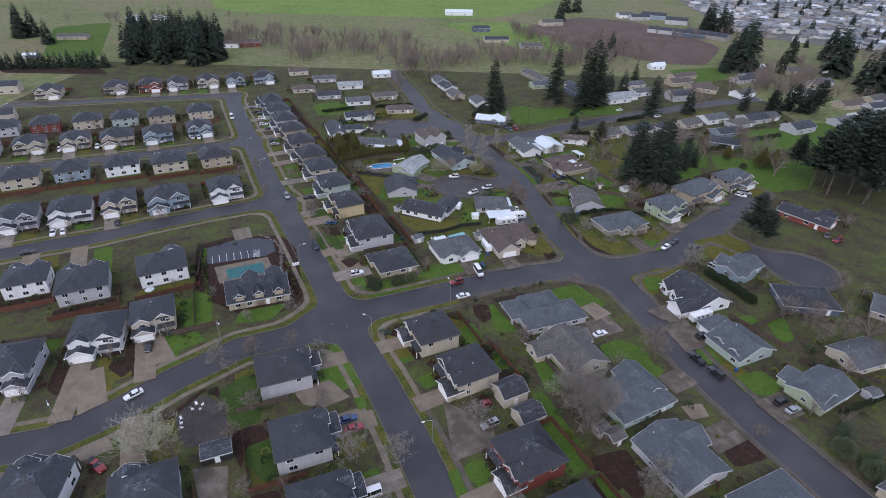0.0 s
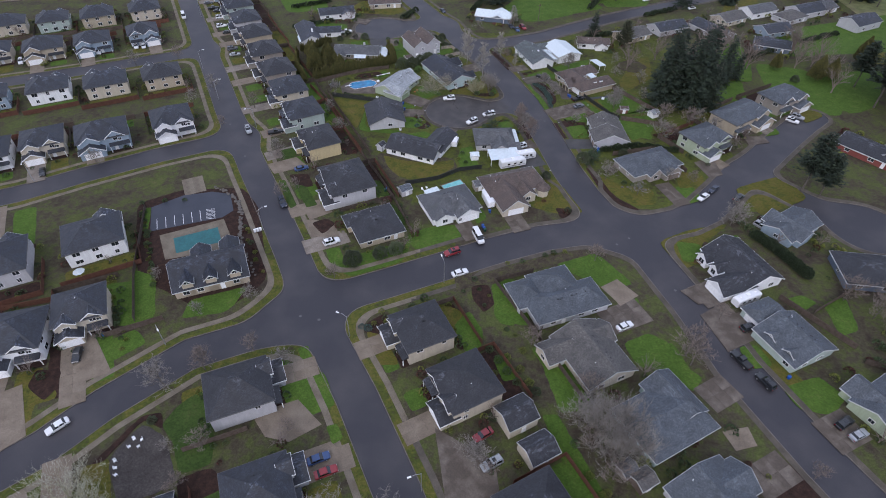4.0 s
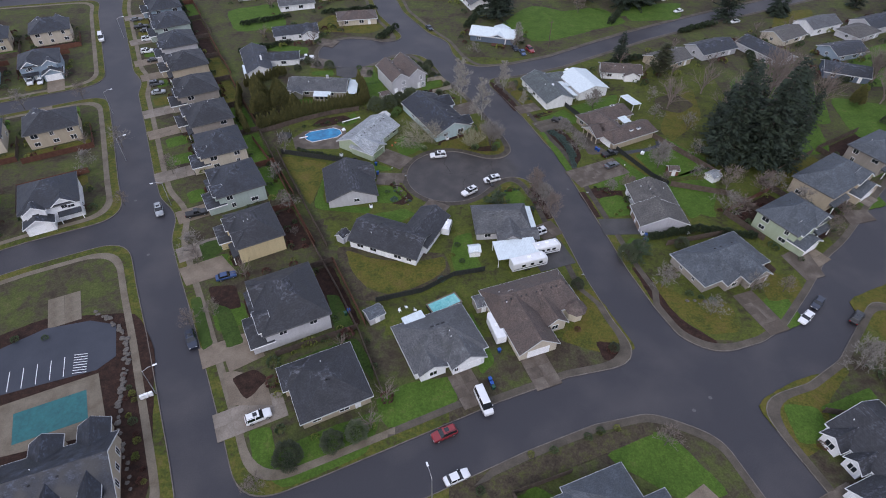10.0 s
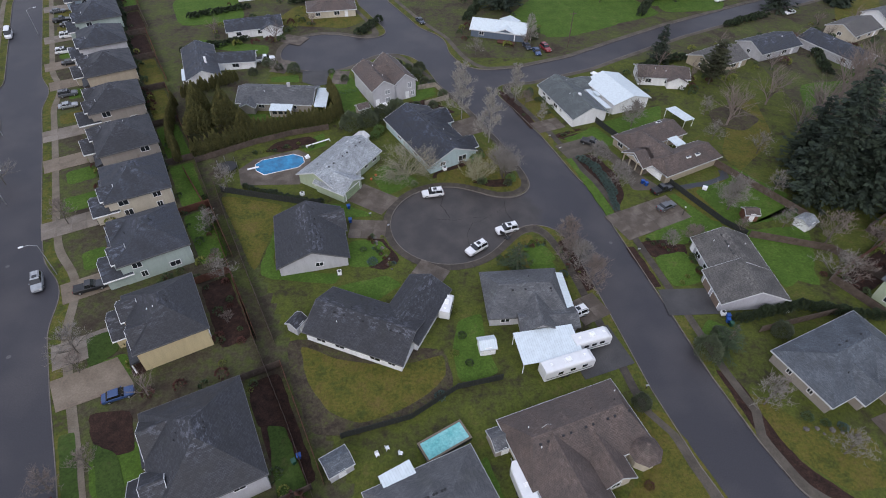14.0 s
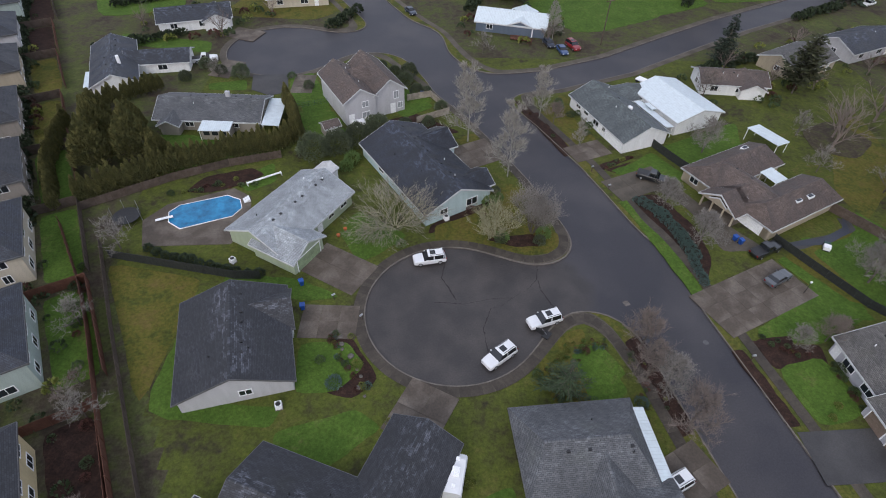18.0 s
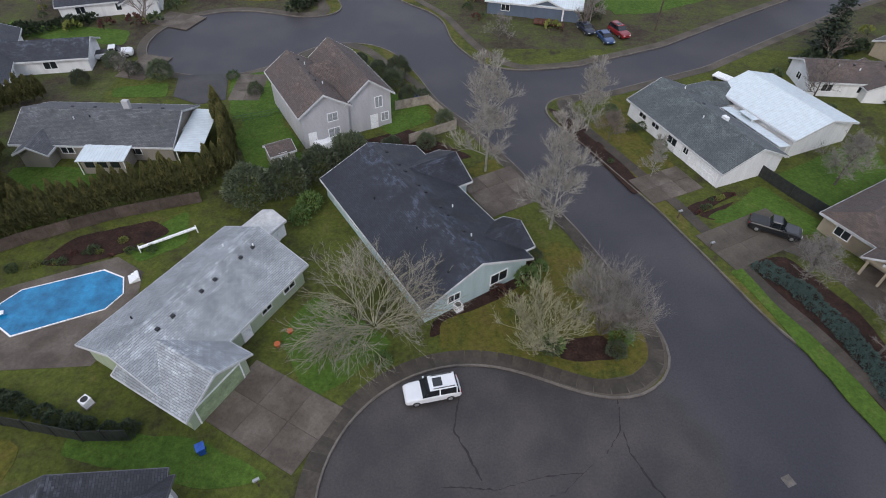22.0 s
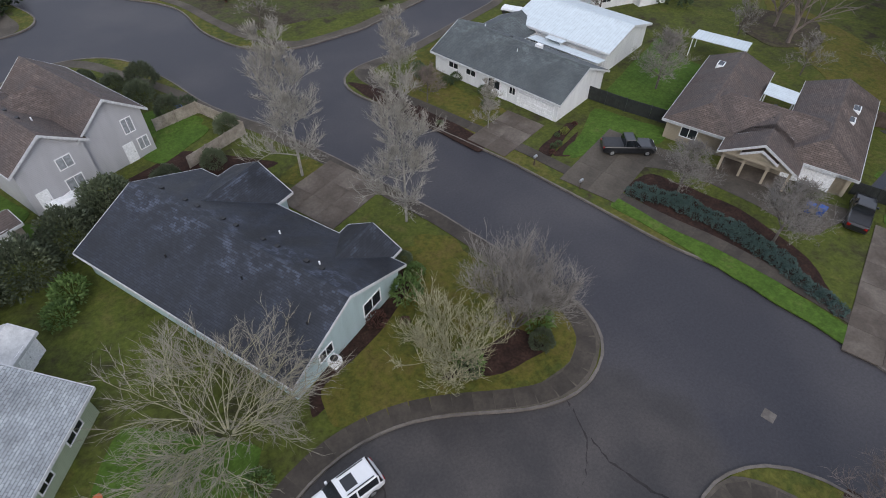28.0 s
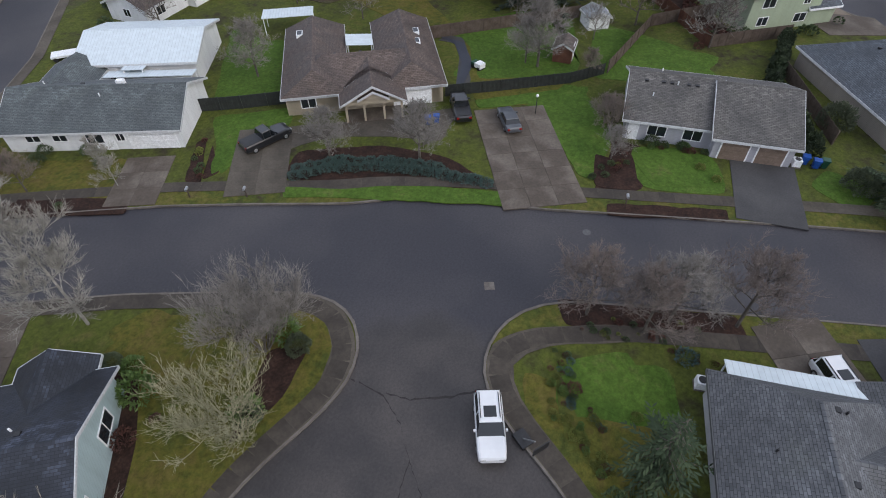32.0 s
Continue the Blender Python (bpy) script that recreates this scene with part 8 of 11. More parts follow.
for pts, mt, lift, lb in (
        ([(10.6, 20.8), (4.0, 11.0), (1.0, 6.6), (6.0, 6.6), (12.0, 4.6), (18.0, 6.0), (18.8, 10.0), (15.0, 20.0)], M_DRYLAWN, 0.010, "mossy yellow lawn round bare trees"), ([(8.0, 8.8), (12.5, 5.8), (17.8, 7.0), (17.8, 11.4), (12.6, 12.6)], M_BARK, 0.018, "dark leaf-littered bed under bare trees"),
        ([(10.2, 19.0), (10.6, 14.4), (3.4, 10.2), (-1.0, 8.6), (-0.6, 10.6)], M_BARK, 0.016, "dark bark bed along a pale blue wall"), ([(7.6, 37.6), (3.8, 35.0), (9.5, 29.8), (13.0, 30.0)], M_DRYLAWN, 0.012, "small lawn under a birch"), ([(-4.0, 8.2), (-12.5, 14.2), (-15.0, 9.0), (-11.4, 2.2), (-8.4, 4.0)], M_LAWN, 0.012, "green lawn under a many-stemmed tree"),
        ([(-20.0, -0.8), (-13.0, -4.4), (-18.0, -5.2), (-30, -2.2), (-30, -0.4)], M_LAWN, 0.012, "green side lawn by a dark fence"), ([(-48.0, 2.0), (-33.0, -1.2), (-33.6, -8.0), (-34.5, -22.0), (-42.0, -8.4)], M_DRYLAWN, 0.012, "mossy back lawn"), ([(-33.0, -6.0), (-34.2, -22.6), (-19.0, -24.0), (-18.0, -21.4), (-31.6, -20.4)], M_LAWN, 0.016, "green lawn beside a charcoal-roofed house"),
        ([(-17.6, -12.2), (-11.4, -12.0), (-8.8, -15.6), (-12.0, -19.4), (-17.0, -19.6)], M_LAWN, 0.012, "front lawn by the court"), ([(-12.6, -10.4), (-10.6, -11.8), (-7.0, -17.6), (-10.0, -20.4), (-14.5, -19.0)], M_BARK, 0.009, "planted bed with stones by the court"), ([(-18.4, -24.6), (-9.4, -21.6), (-6.2, -24.0), (-13.0, -29.6), (-18.0, -27.4)], M_LAWN, 0.012, "lawn in an L-shaped corner"),
        ([(-23.2, -37.7), (-16.5, -40.7), (-6.6, -42.0), (1.4, -39.6), (1.8, -43.6), (-1.0, -47.0), (-5.1, -49.8), (-11.4, -52.3), (-16.4, -50.4), (-20.6, -45.1)], M_DRYLAWN, 0.020, "yellowed oval back lawn"), ([(-25.6, -36.6), (1.6, -38.6), (3.2, -45.8), (-3.8, -51.0), (-13.4, -54.2), (-18.4, -54.0), (-23.2, -45.6)], M_LITTER, 0.011, "worn brown earth round a back lawn"), ([(3.9, -32.4), (8.2, -30.6), (9.0, -38.7), (10.6, -43.2), (3.9, -45.2), (2.8, -38.8)], M_LAWN, 0.012, "narrow green yard by a trailer"), ([(-29, 10.0), (-31.0, 6.0), (-44.0, 5.4), (-46.0, 11.2), (-43.4, 15.2), (-33.8, 19.6), (-30.4, 17.4)], M_DRIVEOLD, 0.014, "brown concrete pool deck"),
        ([(-27.0, 21.6), (-31.4, 18.6), (-33.8, 21.4), (-28.6, 27.4)], M_LAWN, 0.012, "green patch by the pool"), ([(-53.6, 36.0), (-32.0, 34.6), (-28.6, 32.2), (-36.6, 28.8), (-50.0, 21.6)], M_LAWN, 0.012, "green lawn behind a hedge"), ([(-19.4, 40.0), (-24.6, 41.0), (-29.4, 52.0), (-25.4, 55.4), (-22.6, 52.0)], M_LAWN, 0.012, "bright green side lawn"), ([(-18.0, 39.2), (-24.0, 40.0), (-22.0, 35.4), (-15.2, 36.4)], M_LAWN, 0.016, "bright green back lawn"), ([(-4.4, 45.6), (0.2, 49.6), (-4.6, 54.2), (-8.4, 53.6)], M_LAWN, 0.012, "small fenced green lawn"), ([(-14.2, 39.2), (-3.4, 44.6), (1.6, 40.6), (5.4, 37.6), (0.0, 36.8)], M_BARK, 0.012, "dark bark bed behind a house"),
        ([(26.2, 31.0), (31.0, 33.4), (27.6, 45.6), (21.4, 46.0)], M_DRYLAWN, 0.012, "front lawn of the white house"), ([(24.4, 30.0), (26.2, 30.8), (21.2, 46.6), (17.0, 50.6), (18.0, 46.0)], M_BARK, 0.016, "bark bed along the street"), ([(34.0, 27.4), (36.6, 28.6), (32.6, 25.0), (31.0, 26.0)], M_BARK, 0.016, "bark bed beside a drive"), ([(36.0, 27.6), (32.0, 24.6), (38.0, 24.4), (44.6, 25.6), (41.2, 32.0)], M_LAWN, 0.014, "bright lawn beside a black pickup"),
        ([(42.6, 33.0), (46.8, 26.0), (59.0, 33.4), (62.0, 43.0)], M_LAWN, 0.014, "fenced green lawn with a bare tree"), ([(31.2, 16.8), (32.6, 17.6), (37.2, 5.0), (38.8, -4.2), (36.8, -4.4), (35.2, 5.0)], M_LAWN, 0.022, "bright green strip of grass along the kerb"), ([(33.6, 18.4), (38.4, 19.2), (42.2, 11.0), (42.4, 3.4), (39.0, -3.0)], M_BARK, 0.014, "dark bark island bed"), ([(43.2, -11.2), (54.6, -3.4), (55.6, 6.0), (61.6, -7.0), (51.0, -12.6)], M_LAWN, 0.014, "green lawn beside a concrete drive"),
        ([(43.4, -16.0), (50.4, -14.2), (51.2, -22.8), (45.0, -24.2)], M_LAWN, 0.016, "neat green front lawn"), ([(41.0, -11.6), (46.4, -12.4), (51.0, -12.4), (50.4, -16.0), (43.2, -16.4)], M_BARK, 0.012, "bed of bark and bare shrubs"), ([(38.6, -13.4), (40.2, -13.2), (42.8, -24.0), (41.2, -24.2)], M_BARK, 0.022, "red-brown bark strip by the kerb"), ([(63.0, -7.0), (75.0, -9.0), (74.0, -24.0), (65.0, -20.0)], M_LAWN, 0.014, "green back lawn"), ([(58.0, 8.6), (64.5, 8.0), (68.0, 12.0), (76, 6), (72, -4), (62.4, -5.6)], M_LAWN, 0.012, "green back lawn with a small shed"), ([(67.0, 13.2), (68.8, 12.6), (68.6, 9.0), (63.0, 7.0), (56.0, 5.4), (55.4, 7.0), (62.6, 8.8), (66.8, 10.2)], M_ASPHALT2, 0.02, "curved dark garden path"),
        ([(17.2, -12.8), (21.6, -11.8), (23.6, -20.0), (18.6, -21.2)], M_LAWN, 0.014, "small green lawn by the court"), ([(15.0, -11.4), (20.0, -9.6), (18.4, -21.6), (14.6, -21.6), (12.4, -16.4)], M_DRYLAWN, 0.010, "planted bed of yellow-green ground cover"), ([(24.8, -12.0), (27.2, -10.8), (30.0, -24.6), (27.6, -25.6)], M_BARK, 0.016, "leaf-littered verge under street trees"), ([(29.6, -49.0), (36.0, -50.0), (42.0, -66.4), (36.0, -68.0), (25.6, -64.4), (31.6, -58.0)], M_DRYLAWN, 0.014, "yellow-green corner lawn"), ([(33.4, -64.4), (39.0, -65.0), (39.0, -69.4), (34.4, -69.4)], M_BARK, 0.02, "round bed with a russet shrub"),
        ([(50.0, -46.0), (57.0, -52.0), (66.4, -53.0), (66.0, -61.4), (58.6, -62.4), (52.4, -56.0)], M_DRYLAWN, 0.014, "yellow-green corner lawn"), ([(46.4, -42.0), (49.6, -44.4), (53.4, -58.0), (60.0, -64.4), (56.0, -65.8), (50.6, -60.4)], M_BARK, 0.012, "bark bed along the corner kerb"), ([(74.0, -52.0), (80.0, -50.0), (81.0, -58.4), (75.0, -61.4)], M_LAWN, 0.014, "front lawn by a drive"), ([(49.0, -31.6), (52.4, -33.6), (50.0, -38.0), (45.6, -35.8)], M_LAWN, 0.014, "small front lawn"), ([(-6.0, -75.4), (3.0, -73.6), (4.4, -79.6), (-9.0, -85.4), (-12.0, -79.0)], M_LAWN, 0.014, "front lawn of the white house"), ([(-22, -86.0), (-10.0, -81.0), (-12.0, -90.0), (-26.0, -96.6), (-32.0, -92.0)], M_LAWN, 0.012, "corner lawn under a hedge of trees"), ([(7.5, -57.0), (12, -70), (9.0, -73.4), (5.0, -60.0)], M_LAWN, 0.014, "side lawn with a boat"),
        ([(-96.0, -68.0), (-85.0, -60.4), (-66.0, -58.4), (-58.4, -68.0), (-47.6, -98.6), (-57.6, -112.0), (-84.0, -98.0)], M_BARK, 0.008, "bark beds round the club house"), ([(-89.6, -80.4), (-87.4, -81.0), (-91.0, -69.6), (-93.2, -70.0)], M_LAWN, 0.014, "green strip beside a car park"), ([(-85.0, -96.0), (-78.0, -98.4), (-72.4, -113.0), (-80.8, -116.0)], M_LAWN, 0.014, "green garden behind a path"), ([(-66, -106.4), (-52.0, -100.8), (-55.0, -110.0), (-66, -112.6)], M_LAWN, 0.012, "lawn in front of the club house"),
        ([(-33.6, -129.0), (-27.6, -126.6), (-23.0, -135.4), (-30.0, -139.0)], M_LAWN, 0.012, "front lawn beside the pavement"), ([(-11.4, -109.6), (-5.0, -104.0), (5.4, -107.6), (3.4, -118.6)], M_DRYLAWN, 0.012, "mossy lawn at a street corner"), ([(16.6, -95.0), (21.0, -97.4), (21.6, -112.0), (12.6, -110.0), (13.0, -100.0)], M_LAWN, 0.014, "narrow green lawn by a fence"), ([(29.6, -89.6), (42.6, -84.0), (51.0, -96.6), (42.0, -97.6)], M_LAWN, 0.012, "front lawn by the junction"), ([(22.0, -117.0), (27.6, -119.0), (33.6, -134.0), (26.0, -136.0)], M_LAWN, 0.012, "green back lawn"), ([(46.4, -119.0), (56.0, -115.0), (58.6, -126.0), (52.0, -128.4)], M_LAWN, 0.012, "front lawn under a bare tree"),
        ([(61.6, -79.0), (72.0, -73.4), (86.0, -69.6), (76.0, -78.6), (73.0, -86.6), (66.0, -90.0)], M_DRYLAWN, 0.012, "garden of yellow-green ground cover"), ([(67.0, -78.6), (74.0, -79.4), (73.0, -87.0), (66.6, -87.0)], M_LAWN, 0.018, "rounded green lawn"), ([(75.0, -115.6), (79.0, -117.6), (86.0, -130.0), (79.4, -131.0)], M_DRYLAWN, 0.012, "front lawn by the east street"), ([(93.0, -52.0), (112, -44), (116.0, -56.0), (104.0, -62.4), (97.0, -66.0)], M_DRYLAWN, 0.012, "yellow-green lawn under pines"),
        ([(22.0, 98.0), (40.0, 84.0), (62.0, 96.0), (70.0, 108.0), (40.0, 126.0)], M_LAWN, 0.012, "wide bright green lawn"), ([(74, 112), (100, 118), (112, 130), (84, 128)], M_LAWN, 0.012, "bright green lawn by a dark hedge"), ([(150.0, -4.0), (160, 36.0), (136, 44.0), (132.0, 18.0)], M_LAWN, 0.012, "wide green playing field"), ([(100, 36), (128, 44), (132, 60), (106, 56)], M_LAWN, 0.012, "green back gardens"), ([(-76.0, 80.0), (-53.0, 76.0), (-52.0, 70.0), (-74.0, 74.0)], M_LAWN, 0.012, "green lawn by the north court"), ([(-56, 92), (-30, 90), (-22, 100), (-50, 110)], M_DRYLAWN, 0.012, "mossy island lawn")):
    patch("flower_bed" if mt is M_BARK else "driveway" if mt in (M_ASPHALT2, M_DRIVEOLD) else "lawn", pts, mt, lift, lb)

# lawns, beds and paving of the southern and eastern gardens
for kind_, plots in ((M_LAWN, ([(-90.4, -101.8), (-82.4, -100.1), (-78.5, -105.3), (-75.3, -114.0), (-79.1, -114.9)], [(-34.5, -85.9), (-30.5, -85.0), (-27.2, -93.2), (-28.6, -95.4), (-31.9, -92.3)], [(12.1, -97.9), (17.8, -95.8), (20.3, -105.8), (17.3, -111.9), (13.8, -111.1)],
                               [(33.6, -89.1), (39.4, -87.3), (46.5, -91.5), (48.0, -94.6), (41.9, -96.2), (35.7, -92.8)], [(2.3, -112.2), (6.3, -107.0), (9.7, -113.7), (9.2, -118.5), (5.4, -120.5)], [(43.6, -116.2), (50.7, -112.8), (55.5, -115.9), (52.3, -122.0), (46.1, -123.2)],
                               [(73.9, -79.5), (86.2, -74.9), (86.6, -77.4), (76.6, -82.4)], [(46.9, -101.9), (50.8, -101.4), (50.6, -103.7), (47.1, -104.3)], [(71.6, -116.3), (76.6, -115.4), (78.1, -121.5), (72.5, -122.7)], [(88.7, -100.5), (94.8, -98.5), (97.8, -101.2), (91.3, -105.1)],
                               [(65.9, -7.8), (79.4, -6.2), (75.2, -18.5), (66.1, -24.9)], [(150.6, 25.6), (175.8, 38.4), (152.7, -2.9), (140.0, -0.9)], [(125.4, 71.4), (134.6, 75.6), (137.2, 57.0), (132.0, 49.9), (122.5, 56.5)], [(126.0, 44.7), (134.7, 43.4), (128.4, 24.9), (121.1, 24.6)],
                               [(157.2, 80.4), (172.3, 82.9), (177.7, 73.2), (157.9, 66.8)], [(114.9, -13.0), (122.3, -10.6), (123.1, -17.1), (115.8, -19.4)], [(-39.9, -124.2), (-36.9, -123.2), (-30.2, -134.2), (-34.0, -135.8)],
                               [(-34.9, -120.6), (-32.6, -119.6), (-26.4, -132.5), (-28.2, -134.1)], [(-81.8, -120.8), (-75.8, -116.1), (-71.3, -120.2), (-77.6, -126.3)], [(52.0, -124.5), (55.0, -121.0), (60.3, -125.5), (57.0, -129.4)],
                               [(21.8, -136.2), (25.4, -136.0), (32.7, -153.9), (27.9, -155.7)], [(77.5, -127.6), (87.5, -124.0), (91.1, -129.7), (85.9, -134.2), (79.3, -133.1)], [(99.0, -101.2), (106.2, -98.8), (104.1, -110.1), (98.5, -112.1)], [(120.7, -109.1), (126.5, -107.0), (121.0, -114.2), (117.0, -115.3)])),
                     (M_DRYLAWN, ([(-19.2, -114.8), (-14.8, -115.9), (-10.1, -124.4), (-15.9, -124.6)], [(53.1, 3.8), (74.2, 12.2), (73.0, -2.9), (60.5, -5.6), (54.6, -2.3)], [(79.2, 38.4), (89.6, 48.5), (86.6, 26.5), (71.4, 12.1), (70.5, 20.2)], [(136.6, 0.2), (144.0, 1.6), (145.5, -3.1), (135.8, -9.1)],
                                  [(77.2, -43.0), (85.6, -44.5), (84.3, -51.0), (75.0, -52.9)], [(-93.3, -132.6), (-88.2, -130.0), (-84.7, -135.8), (-90.1, -138.2)], [(-99.9, -141.4), (-98.6, -138.6), (-92.2, -147.5), (-96.4, -147.8)])),
                     (M_BARK, ([(6.9, -98.5), (11.6, -97.9), (12.9, -105.0), (10.0, -107.8), (7.2, -103.3)], [(-15.6, -109.2), (-12.3, -110.0), (-12.5, -115.8), (-16.1, -117.5), (-19.9, -112.7)], [(-97.6, -116.5), (-95.2, -114.6), (-81.9, -131.9), (-84.9, -136.5)],
                               [(-110.3, -124.1), (-107.1, -125.6), (-99.1, -138.7), (-99.7, -144.1), (-104.3, -141.7)], [(65.1, -146.6), (70.6, -144.5), (76.6, -153.8), (66.2, -157.5)], [(33.2, -156.0), (40.9, -153.5), (42.6, -160.6), (36.2, -166.2)])),
                     (M_TAN, ([(41.6, -97.7), (46.6, -94.6), (51.1, -100.4), (45.5, -104.3), (44.7, -102.5)], [(-41.1, -138.3), (-31.8, -134.3), (-25.5, -140.1), (-31.6, -144.3), (-36.8, -143.3)], [(-29.2, -146.7), (-22.9, -143.9), (-17.4, -148.5), (-25.2, -152.4)],
                              [(-99.3, -135.8), (-94.3, -132.6), (-86.5, -144.7), (-91.2, -149.9)], [(-90.4, -120.5), (-85.5, -117.6), (-76.0, -128.6), (-81.9, -131.9)])),
                     (M_DRIVEOLD, ([(62.8, -98.2), (72.0, -94.0), (73.5, -100.9), (66.1, -102.9)], [(65.5, -106.5), (73.1, -101.8), (76.6, -108.9), (76.6, -113.9), (68.7, -117.9)], [(84.7, -37.6), (91.9, -33.7), (92.4, -44.3), (87.2, -46.1)], [(108.3, -19.6), (115.8, -19.4), (116.4, -23.4), (108.2, -25.7)], [(-1.3, -140.1), (11.2, -147.0), (11.9, -153.9), (1.9, -158.6)]))):
    for ring_ in plots:
        nm_, lb_, up_ = {M_LAWN: ("lawn", "bright green mown garden lawn", 0.026), M_DRYLAWN: ("lawn", "mossy yellow-green garden lawn", 0.024), M_BARK: ("flower_bed", "dark bark mulch garden bed", 0.022), M_TAN: ("driveway", "tan concrete driveway", 0.072), M_DRIVEOLD: ("driveway", "stained grey concrete paving", 0.074)}[kind_]
        patch(nm_, ring_, kind_, up_, lb_)

for nm_, kind_, up_, lb_, plots in (
        ("lawn", M_DRYLAWN, 0.030, "mossy olive front lawn", ([(26.7, 52.3), (33.3, 55.7), (27.6, 46.1), (31.7, 35.3), (27.7, 33.4), (22.3, 44.5)], [(0.1, 10.5), (6.1, 13.2), (10.8, 17.0), (12.8, 21.9), (16.1, 19.8), (15.5, 16.0), (14.6, 12.0), (19.4, 9.0), (20.1, 6.9), (17.3, 4.3), (13.6, 3.8), (8.8, 5.8), (0.0, 7.3)])),
        ("lawn", M_LAWN, 0.032, "bright green mown garden lawn", ([(41.2, 31.0), (45.8, 23.8), (42.7, 22.4), (34.3, 25.2), (36.5, 28.2)], [(43.7, 32.1), (56.2, 40.0), (61.0, 33.5), (47.2, 25.6)], [(71.1, 15.2), (82.2, -2.4), (63.4, -7.1), (58.5, 5.2), (64.5, 6.9), (69.8, 11.3)], [(53.8, 4.1), (61.4, -8.5), (55.6, -7.9), (43.3, -11.7), (43.6, -9.9), (55.6, -3.2), (52.3, 3.1)],
                                                                  [(72.5, -8.1), (78.2, -10.7), (72.0, -23.7), (68.3, -11.7), (64.3, -8.6)], [(48.5, -14.4), (51.9, -19.6), (48.2, -23.6), (46.1, -23.5), (44.1, -17.3)], [(-31.1, 56.5), (-27.3, 60.5), (-22.4, 49.4), (-28.5, 46.6)], [(-27.6, 44.0), (-22.3, 46.6), (-18.3, 39.9), (-21.2, 34.7), (-24.0, 36.1)],
                                                                  [(-7.5, 44.8), (-4.0, 49.4), (-0.5, 46.6), (-5.7, 42.7)], [(21.8, -12.9), (24.1, -17.0), (19.6, -18.8), (18.2, -17.5), (18.9, -14.4), (19.3, -13.2)], [(-48.9, 35.2), (-37.1, 33.8), (-44.4, 27.6)])),
        ("flower_bed", M_BARK, 0.036, "dark leaf-littered bed with low plants", ([(18.3, 47.5), (20.7, 47.6), (26.0, 32.2), (24.2, 32.0), (18.4, 45.5)], [(47.7, -11.0), (47.4, -12.6), (42.7, -15.0), (42.3, -11.7)], [(7.6, 7.5), (15.6, 8.8), (16.6, 6.0), (12.3, 5.7)])),
        ("path", M_LOT, 0.042, "curved dark asphalt garden path", ([(68.4, 14.0), (67.3, 9.6), (62.0, 6.7), (55.8, 6.4), (55.8, 7.1), (62.1, 8.3), (66.6, 10.7)],)),
        ("lawn", M_VERGE, 0.038, "strip of yellow-green ground cover", ([(21.7, -11.6), (17.5, -14.1), (16.0, -15.3), (14.6, -13.9)],))):
    for ring_ in plots:
        patch(nm_, ring_, kind_, up_, lb_)
for nm_, kind_, up_, lb_, plots in (
        ("lawn", M_LAWN, 0.044, "bright green mown lawn beside the two-storey house", ([(-31.6, 58.6), (-26.7, 61.3), (-21.6, 49.0), (-23.8, 47.8), (-28.0, 46.6)], [(-27.5, 44.6), (-20.9, 45.7), (-17.6, 40.4), (-19.2, 37.8), (-25.0, 38.4)], [(-5.3, 50.0), (-2.6, 51.0), (0.2, 47.3), (-4.7, 43.4), (-6.4, 44.6)],
                                                                                  [(40.3, 30.0), (44.6, 24.8), (43.3, 23.3), (36.3, 24.6), (31.6, 25.5)], [(44.9, 32.9), (56.2, 39.6), (61.0, 33.7), (47.6, 25.9)], [(73.3, 11.0), (80.7, 3.6), (65.3, -3.1), (59.4, 5.8)], [(-96.0, 112.0), (-76.0, 121.7), (-64.8, 95.7), (-85.3, 88.9)])),
        ("lawn", M_LAWN, 0.046, "narrow bright green strip along the kerb", ([(31.9, 17.4), (32.7, 17.3), (38.4, -3.6), (36.9, -4.0), (31.6, 16.4)],)),
        ("flower_bed", M_BARK, 0.046, "bark bed with low plants beside a drive", ([(30.6, 25.8), (37.4, 29.9), (36.2, 30.4), (30.2, 27.5)],)),
        ("lawn", M_LAWN, 0.030, "green paddock beside the far road", ([(44.1, 114.6), (71.2, 123.6), (81.0, 106.4), (34.6, 83.5), (40.0, 105.8)], [(80.8, 124.4), (110.1, 130.2), (104.9, 110.8), (81.2, 107.2)], [(126.0, 73.4), (139.6, 74.7), (129.8, 30.7), (121.5, 42.0)], [(153.9, 32.7), (192.8, 39.9), (171.7, 6.0), (157.2, -1.5), (147.2, 17.5)])),
        ("lawn", M_DRYLAWN, 0.030, "mossy lawn between far houses", ([(140, 100), (150, 120), (170, 126), (160, 104)], [(186, 62), (206, 66), (200, 44), (188, 46)]))):
    for ring_ in plots:
        patch(nm_, ring_, kind_, up_, lb_)
# the two-storey house's yard: a sheet over garden things and a low mesh fence
sheet_rnd = random.Random(4)
cover_ = thing("covered_furniture", pose(-14.6, 39.9, LOT_Z, 0, 0, 28), "garden furniture under a draped white sheet", "garden furniture")
drape = Geo()
drape.loft([[Vector((x_ * k_ + sheet_rnd.uniform(-0.08, 0.08), y_ * k_ + sheet_rnd.uniform(-0.08, 0.08), z_ + sheet_rnd.uniform(-0.05, 0.05))) for x_, y_ in ((-1.3, -0.6), (-0.4, -0.7), (0.5, -0.6), (1.3, -0.7), (1.35, 0.1), (1.2, 0.7), (0.3, 0.6), (-0.5, 0.7), (-1.35, 0.6), (-1.25, 0.0))] for z_, k_ in ((0.05, 1.08), (0.5, 1.0), (0.9, 0.92), (1.05, 0.6))])
drape.put("sheet", M_WHITE, cover_)
M_MESHGREEN = mat("green_coated_wire", (0.05, 0.11, 0.06), (0.07, 0.14, 0.08), 3, rough=0.6)
